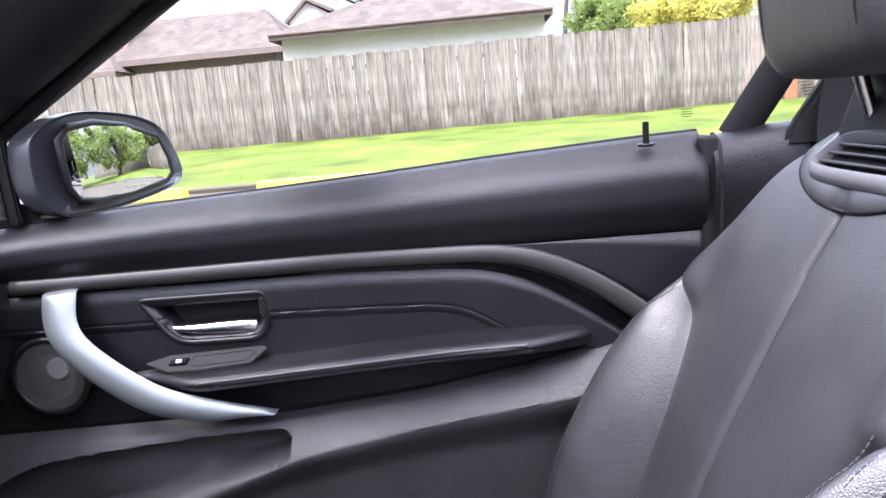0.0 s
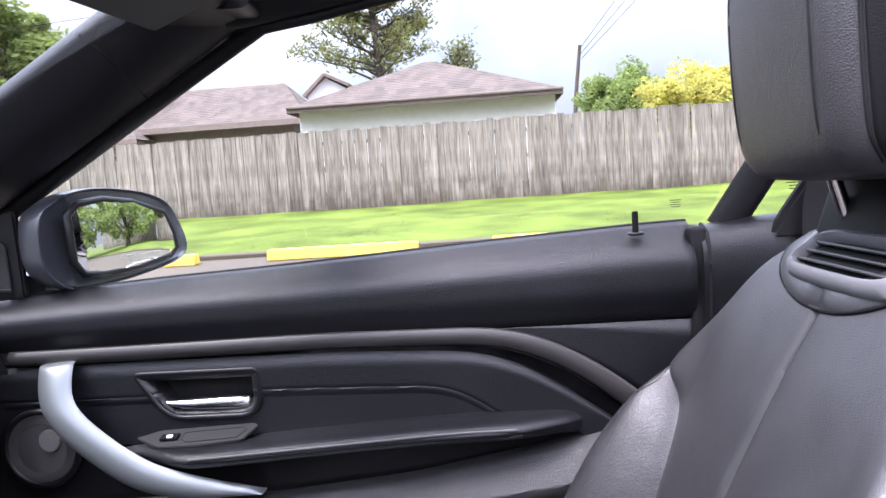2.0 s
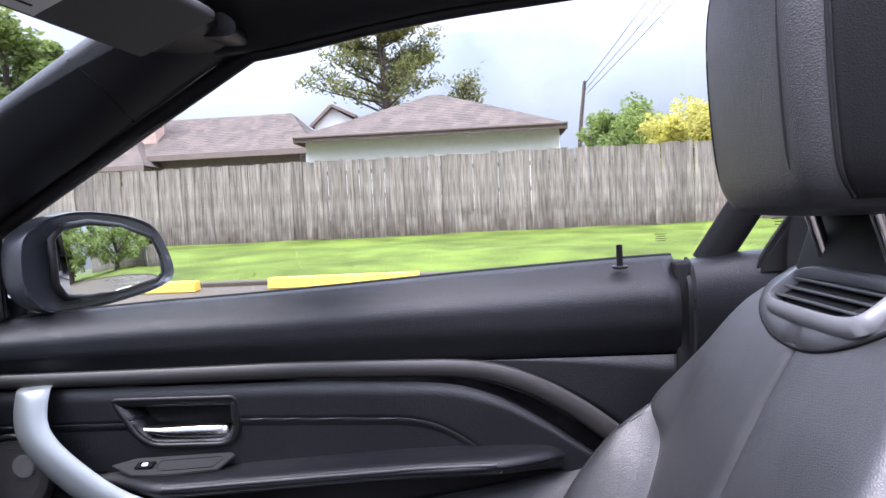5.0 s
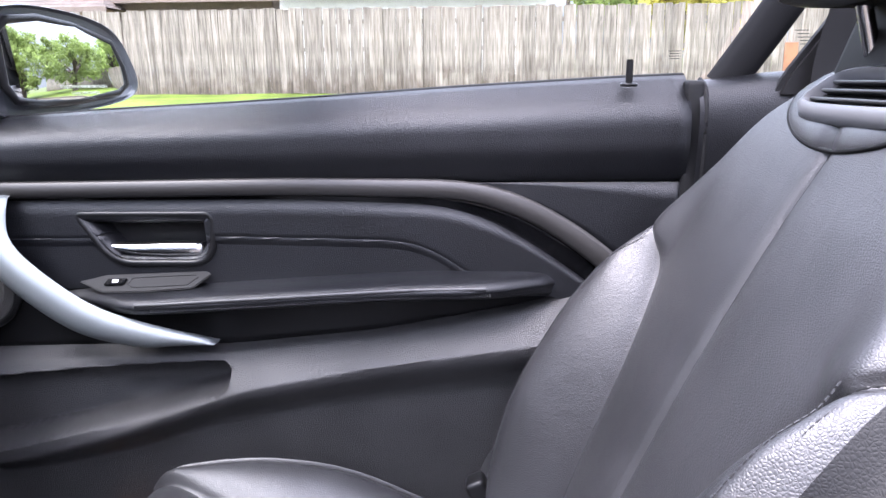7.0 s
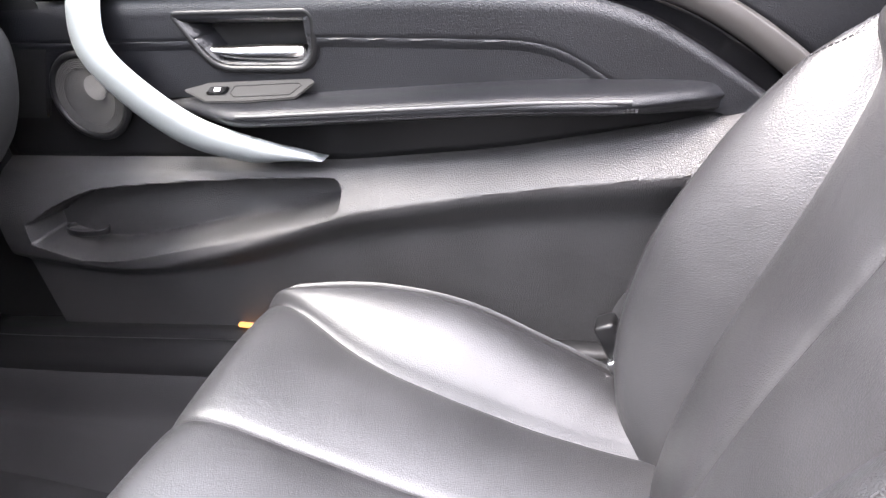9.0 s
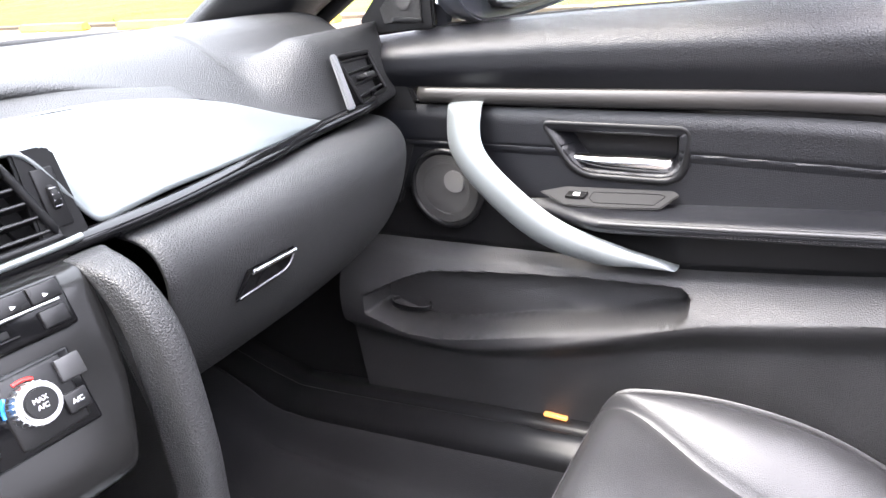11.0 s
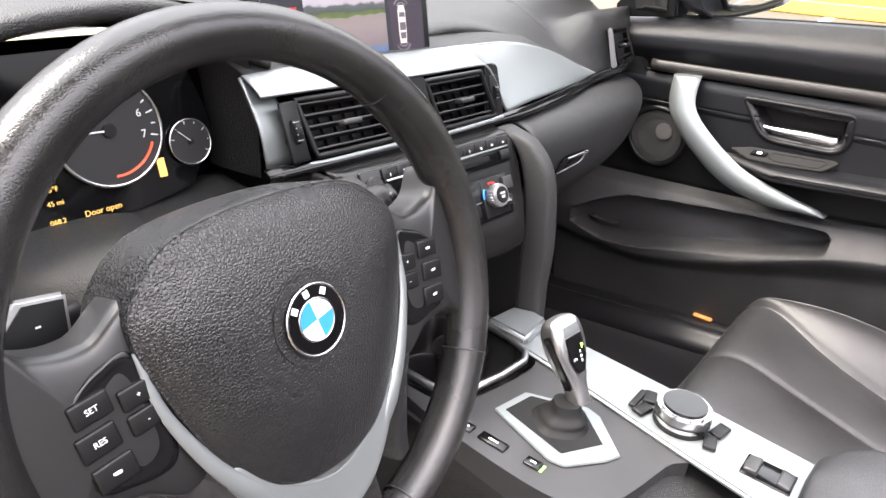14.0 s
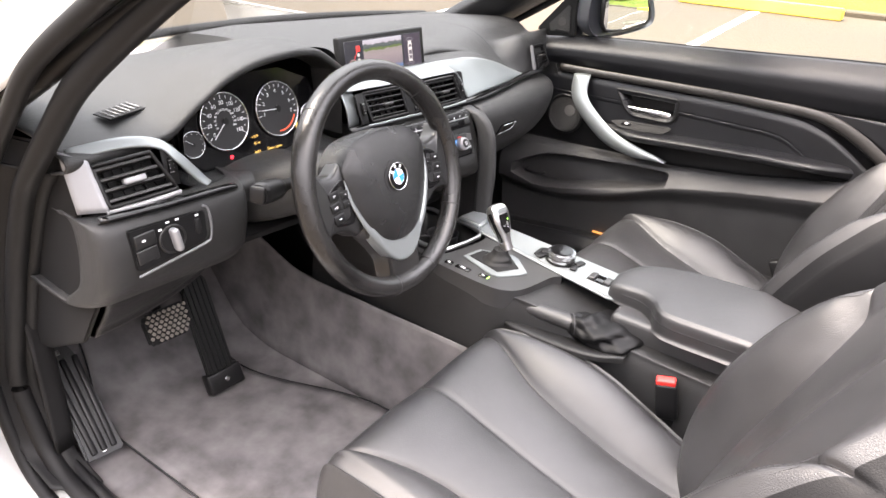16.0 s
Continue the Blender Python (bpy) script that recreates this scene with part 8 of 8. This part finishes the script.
def roof_material():
    m = material("roof_shingles", (0.104, 0.078, 0.066), 0.9, grain=0.5, grain_scale=18, vary=0.2, vary_scale=1.5)
    n, l = m.node_tree.nodes, m.node_tree.links
    p = n["Principled BSDF"]
    br, tc, mp = n.new("ShaderNodeTexBrick"), n.new("ShaderNodeTexCoord"), n.new("ShaderNodeMapping")
    br.inputs["Scale"].default_value = 1.0
    br.inputs["Brick Width"].default_value, br.inputs["Row Height"].default_value = 0.30, 0.17
    br.inputs["Mortar Size"].default_value = 0.004
    br.inputs["Color1"].default_value, br.inputs["Color2"].default_value, br.inputs["Mortar"].default_value = (0.74, 0.73, 0.72, 1), (1.16, 1.14, 1.12, 1), (0.72, 0.72, 0.72, 1)
    mp.inputs["Rotation"].default_value = (radians(90), 0, 0)
    l.new(tc.outputs["Object"], mp.inputs["Vector"])
    l.new(mp.outputs["Vector"], br.inputs["Vector"])
    mix = n.new("ShaderNodeMixRGB")
    mix.blend_type, mix.inputs["Fac"].default_value = "MULTIPLY", 1.0
    l.new(p.inputs["Base Color"].links[0].from_socket, mix.inputs["Color1"])
    l.new(br.outputs["Color"], mix.inputs["Color2"])
    l.new(mix.outputs["Color"], p.inputs["Base Color"])
    return m


ROOF = roof_material()
h1 = thing("garage_house", "pale stucco house with brown shingled hip roof", "house", "houses behind the fence")
rounded("wall", (8.4, 5.6, 3.2), pose(-1.35, 25.5, 2.40), STUCCO, h1, "pale stucco wall", bevel=0.02, seg=1)
hip_roof("roof", -5.75, 3.02, 22.0, 28.6, 3.98, 5.62, -1.45, -1.15, h1, yr=25.0)
for x0, x1, y in ((-5.75, 3.02, 21.98),):
    rounded("fascia", (x1 - x0, 0.04, 0.20), pose((x0 + x1) / 2, y, 3.90), FASCIA, h1, "brown fascia board", bevel=0.005, seg=1)
rounded("fascia", (0.04, 6.6, 0.20), pose(3.02, 25.3, 3.90), FASCIA, h1, "brown fascia board", bevel=0.005, seg=1)
rounded("fascia", (0.04, 6.6, 0.20), pose(-5.75, 25.3, 3.90), FASCIA, h1, "brown fascia board", bevel=0.005, seg=1)
rounded("gutter", (8.8, 0.10, 0.08), pose(-1.36, 21.93, 3.97), FASCIA, h1, "brown gutter", bevel=0.02, seg=2)
h2 = thing("long_house", "house with long brown shingled roof and pink brick chimney", "house", "houses behind the fence")
rounded("wall", (11.0, 6.0, 3.0), pose(-12.6, 30.6, 2.70), FASCIA, h2, "brown-trimmed wall", bevel=0.02, seg=1)
hip_roof("roof", -18.6, -6.3, 27.0, 34.0, 4.2, 6.08, -16.0, -8.0, h2, yr=30.0)
rounded("fascia", (12.3, 0.05, 0.24), pose(-12.45, 26.97, 4.1), FASCIA, h2, "brown fascia board", bevel=0.005, seg=1)
rounded("chimney", (1.0, 0.8, 5.4), pose(-13.72, 28.4, 4.9), BRICKPINK, h2, "pinkish brick chimney", bevel=0.02, seg=1)
h3 = thing("far_gable_house", "far house with a small brown gable", "house", "houses behind the fence")
slab("gable_wall", [(-7.55, 3.6), (-5.6, 3.6), (-5.75, 6.0), (-6.62, 6.5), (-7.5, 5.75)], basis((0, 32.0, 0), (1, 0, 0), (0, 0, 1)), -3.0, STUCCO, h3, "beige gable wall", bevel=0.01)
for x0, z0, x1, z1 in ((-7.65, 5.68, -6.62, 6.62), (-6.62, 6.62, -5.5, 6.05)):
    ln = math.hypot(x1 - x0, z1 - z0)
    rounded("roof_slope", (ln, 3.4, 0.14), pose((x0 + x1) / 2, 33.4, (z0 + z1) / 2, 0, -math.degrees(math.atan2(z1 - z0, x1 - x0)), 0), FASCIA, h3, bevel=0.01, seg=1)
h4 = thing("corner_house", "brick house with a shingled roof ahead of the car", "house", "houses behind the fence")
rounded("wall", (5.4, 5.4, 2.6), pose(-16.0, 29.4, 2.5), BRICKPINK, h4, "pinkish brick wall", bevel=0.02, seg=1)
hip_roof("roof", -19.2, -12.8, 26.0, 33.0, 3.75, 6.7, -16.6, -15.4, h4, yr=29.5)
rounded("fascia", (6.4, 0.05, 0.2), pose(-16.0, 25.97, 3.68), FASCIA, h4, "brown fascia board", bevel=0.005, seg=1)


# trees
def leaf_cloud(name, centre, radii, count, size, mat, parent, label, seed, clumps=52, droop=0.0, shape=None):
    """Many small leaf cards gathered in clumps inside an uneven crown."""
    rnd = random.Random(seed)
    cs = []
    for _ in range(clumps):
        u, v, r = rnd.uniform(0, 2 * math.pi), rnd.uniform(-1, 1), rnd.uniform(0.45, 1.0)
        s = math.sqrt(1 - v * v)
        cs.append((Vector((math.cos(u) * s * radii[0] * r, math.sin(u) * s * radii[1] * r, v * radii[2] * r)), rnd.uniform(0.18, 0.42)))
    verts, faces = [], []
    for _ in range(count):
        c, cr = rnd.choice(cs)
        d = Vector((rnd.gauss(0, 1), rnd.gauss(0, 1), rnd.gauss(0, 0.8))).normalized() * (rnd.random() ** 0.4) * cr * min(radii)
        p = Vector(centre) + c + d - Vector((0, 0, droop * d.length))
        a = Vector((rnd.uniform(-1, 1), rnd.uniform(-1, 1), rnd.uniform(-0.6, 0.6))).normalized()
        b = a.cross(Vector((rnd.uniform(-1, 1), rnd.uniform(-1, 1), rnd.uniform(-1, 1)))).normalized()
        s = size * rnd.uniform(0.6, 1.3)
        k = len(verts)
        verts += [p - a * s, p - b * s * 0.45, p + a * s, p + b * s * 0.45]
        faces.append((k, k + 1, k + 2, k + 3))
    return mesh_object(name, verts, faces, mat, parent, label, smooth=0), cs


def tree(name, label, x, y, trunk_h, crown_z, radii, mat, count, size, seed, trunk_r=0.16, group="trees round the lot"):
    t = thing(name, label, "tree", group)
    base = gz(min(y, 40))
    top = Vector((x, y, crown_z))
    tube("trunk", [(x, y, base - 0.1), (x + 0.08, y, base + trunk_h * 0.5), (x - 0.05, y + 0.05, base + trunk_h), tuple(top + Vector((0, 0, radii[2] * 0.4)))], (trunk_r * 1.3, trunk_r, trunk_r * 0.8, trunk_r * 0.25), BARK, t, "tapered bark trunk", n=14, m=10)
    _, cs = leaf_cloud("crown", top, radii, count, size, mat, t, "leafy uneven crown", seed)
    for c, _ in cs[:12]:
        tube("limb", [(x, y, base + trunk_h * 0.9), tuple(top + c * 0.5 - Vector((0, 0, radii[2] * 0.2))), tuple(top + c * 0.95)], (trunk_r * 0.5, trunk_r * 0.3, trunk_r * 0.1), BARK, t, n=8, m=6)
    return t


def pine(x, y, base, spread, top, seed, tufts=230):
    t = thing("pine_tree", "tall dark pine with open uneven branches", "tree", "trees round the lot")
    rnd = random.Random(seed)
    tube("trunk", [(x, y, gz(38)), (x + 0.2, y, base), (x - 0.1, y, top - 1.0), (x, y, top)], (0.28, 0.22, 0.12, 0.03), BARK, t, "straight bark trunk", n=14, m=10)
    verts, faces = [], []
    for k in range(44):
        h = base - 0.3 + (top - base) * (k / 44) ** 0.9
        a = rnd.uniform(0, 2 * math.pi)
        f = 1 - (h - base) / (top - base + 0.6)
        ln = spread * (0.35 + 0.65 * f) * rnd.uniform(0.55, 1.15)
        tip = Vector((x + math.cos(a) * ln, y + math.sin(a) * ln * 0.6, h + ln * 0.30 + rnd.uniform(-0.2, 0.5)))
        tube("limb", [(x, y, h), tuple(Vector((x, y, h)).lerp(tip, 0.55) + Vector((0, 0, -0.12))), tuple(tip)], (0.07, 0.045, 0.012), BARK, t, n=7, m=6)
        for _ in range(tufts):
            s = 1.06 - 0.75 * rnd.random() ** 1.5
            p = Vector((x, y, h)).lerp(tip, s) + Vector((rnd.gauss(0, 0.28), rnd.gauss(0, 0.28), rnd.gauss(0.08, 0.2)))
            d = Vector((rnd.uniform(-1, 1), rnd.uniform(-1, 1), rnd.uniform(-0.2, 1))).normalized() * rnd.uniform(0.18, 0.38)
            e = d.cross(Vector((rnd.uniform(-1, 1), rnd.uniform(-1, 1), 1))).normalized() * 0.06
            i = len(verts)
            verts += [p - e, p + e, p + d]
            faces.append((i, i + 1, i + 2))
    mesh_object("needles", verts, faces, NEEDLE, t, "dark green needle tufts", smooth=0)


pine(-5.1, 38.0, 7.2, 4.2, 12.4, 4)
pine(-0.6, 39.5, 6.0, 1.5, 9.0, 9, 26)
tree("broadleaf_tree", "rounded green tree behind the fence", 5.9, 27.0, 2.2, 3.9, (1.7, 1.5, 1.4), LEAF, 13000, 0.08, 11)
tree("yellow_tree", "yellow-green flowering tree behind the fence", 7.0, 21.0, 1.8, 3.2, (2.0, 1.5, 1.25), LEAFY, 14000, 0.075, 12)
tree("broadleaf_tree", "large fresh green tree ahead of the car", -31.5, 45.0, 7.0, 12.2, (4.4, 3.6, 4.4), LEAF, 20000, 0.24, 13, 0.3)
tree("broadleaf_tree", "large green tree behind the lot", 19.0, 12.0, 1.6, 3.2, (3.0, 3.0, 2.2), LEAF, 8000, 0.15, 14, 0.25)
tree("broadleaf_tree", "large green tree behind the lot", 22.0, 8.0, 1.6, 3.3, (3.4, 3.4, 2.4), LEAF, 7000, 0.18, 15, 0.28)
tree("broadleaf_tree", "large green tree behind the lot", 20.0, 18.5, 2.0, 4.2, (3.2, 3.0, 2.4), LEAF, 7000, 0.16, 31, 0.25)
for k, (x, y) in enumerate(((-40, 30), (-48, 8), (-52, -12), (-44, -30))):
    tree("broadleaf_tree", "far green tree beyond the lot", x, y, 3.0, 6.0 + k % 2, (4.0, 4.0, 3.0), LEAF, 3500, 0.3, 20 + k, 0.3)
# pole and wires
pole = thing("utility_pole", "leaning wooden utility pole with wires", "utility pole")
tube("pole_shaft", [(4.38, 30.0, gz(30)), (4.42, 30.0, 3.9), (4.74, 30.0, 6.7)], (0.10, 0.09, 0.07), BARK, pole, "slim wooden pole", n=8, m=10)
for dx in (0.0, 0.5, 1.0):
    tube("wire", [(4.7 + dx * 0.1, 30.0, 6.5 - 0.35 * dx), (6.2 + dx, 24.0, 8.3), (8.6 + dx * 1.6, 16.0, 11.4)], 0.012, MATT, pole, "thin black wire", n=16, m=5)
tube("wire", [(-30, 33, 9.6), (-8, 32, 10.8), (12, 31, 12.6)], 0.012, MATT, pole, n=16, m=5)
# added unseen wall on the driver's side: blocks low sky, pale to bounce light
side = thing("building_wall", "plain pale wall, added out of view to shape the light", "wall", "", "structure")
rounded("light_wall_slab", (40.0, 0.3, 3.6), pose(2.0, -12.0, 1.2), material("light_wall_pale", (0.36, 0.31, 0.27), 0.9, grain=0.4, grain_scale=20, vary=0.2, vary_scale=2), side, bevel=0.02, seg=1)
# parked car on the side road
CAR = basis((-37.6, 21.6, gz(21.6) + 0.06), (0.86, 0.51, 0.0), (-0.51, 0.86, 0.0))
van = thing("parked_car", "dark grey parked van on the side road", "car")
VAN = material("dark_van_paint", (0.018, 0.018, 0.021), 0.25, vary=0.1, coat=0.6)
loft("body", [[tuple(CAR @ Vector((x, y * w, z))) for y, z in ((-0.88, z0), (-0.94, z0 + 0.25), (-0.92, z1 - 0.08), (-0.80, z1), (0.80, z1), (0.92, z1 - 0.08), (0.94, z0 + 0.25), (0.88, z0))] for x, z0, z1, w in ((-2.45, 0.45, 0.80, 0.85), (-2.38, 0.30, 1.02, 0.96), (-1.2, 0.26, 1.05, 1.0), (0.6, 0.26, 1.02, 1.0), (1.5, 0.26, 0.98, 0.98), (2.2, 0.30, 0.88, 0.92), (2.45, 0.42, 0.66, 0.8))], VAN, van, "dark grey body", n=40, m=40, closed=True)
loft("cabin", [[tuple(CAR @ Vector((x, y, z))) for y, z in ((-0.84, 0.96), (-w, zt - 0.06), (-w + 0.12, zt), (w - 0.12, zt), (w, zt - 0.06), (0.84, 0.96))] for x, w, zt in ((-2.38, 0.74, 1.15), (-2.15, 0.70, 1.68), (-1.0, 0.70, 1.76), (0.3, 0.70, 1.72), (0.75, 0.72, 1.45), (1.35, 0.78, 1.04))], VAN, van, "cabin with dark windows", n=30, m=30, closed=True)
for sgn in (1, -1):
    for x0, x1, t0, t1 in ((-2.02, -1.12, -1.98, -1.10), (-1.02, -0.12, -1.02, -0.14), (-0.02, 1.02, -0.02, 0.38)):
        slab("side_window", [(x0, 1.06), (x1, 1.06), (t1, 1.58), (t0, 1.58)], CAR @ basis((0, sgn * 0.842, 0.0), (1, 0, 0), (0, -sgn * 0.19, 1)) @ pose(0, 0, -0.004), 0.006, GLOSS, van, "dark side window", bevel=0.001)
    for x in (-1.55, 1.52):
        w = disc("wheel", 0.34, 0.22, CAR @ pose(x, sgn * 0.82, 0.34, 90, 0, 0), MATT, van, "black tyre", n=28, bevel=0.03)
        disc("wheel_hub", 0.21, 0.235, CAR @ pose(x, sgn * 0.82, 0.34, 90, 0, 0), ALU, w, "pale wheel", n=20)
    rounded("tail_lamp", (0.06, 0.16, 0.34), CAR @ pose(-2.40, sgn * 0.76, 0.95), RED, van, "red tail lamp", bevel=0.02, seg=2)
# street things ahead
hyd = thing("orange_post", "short orange and brown posts by the far kerb", "bollard")
disc("post", 0.12, 1.0, pose(-13.0, 3.2, gz(3.2) + 0.5), RUST, hyd, n=16)
disc("post_top", 0.14, 0.12, pose(-13.0, 3.2, gz(3.2) + 1.04), material("orange_paint", (0.7, 0.22, 0.06), 0.5, vary=0.1), hyd, n=16)
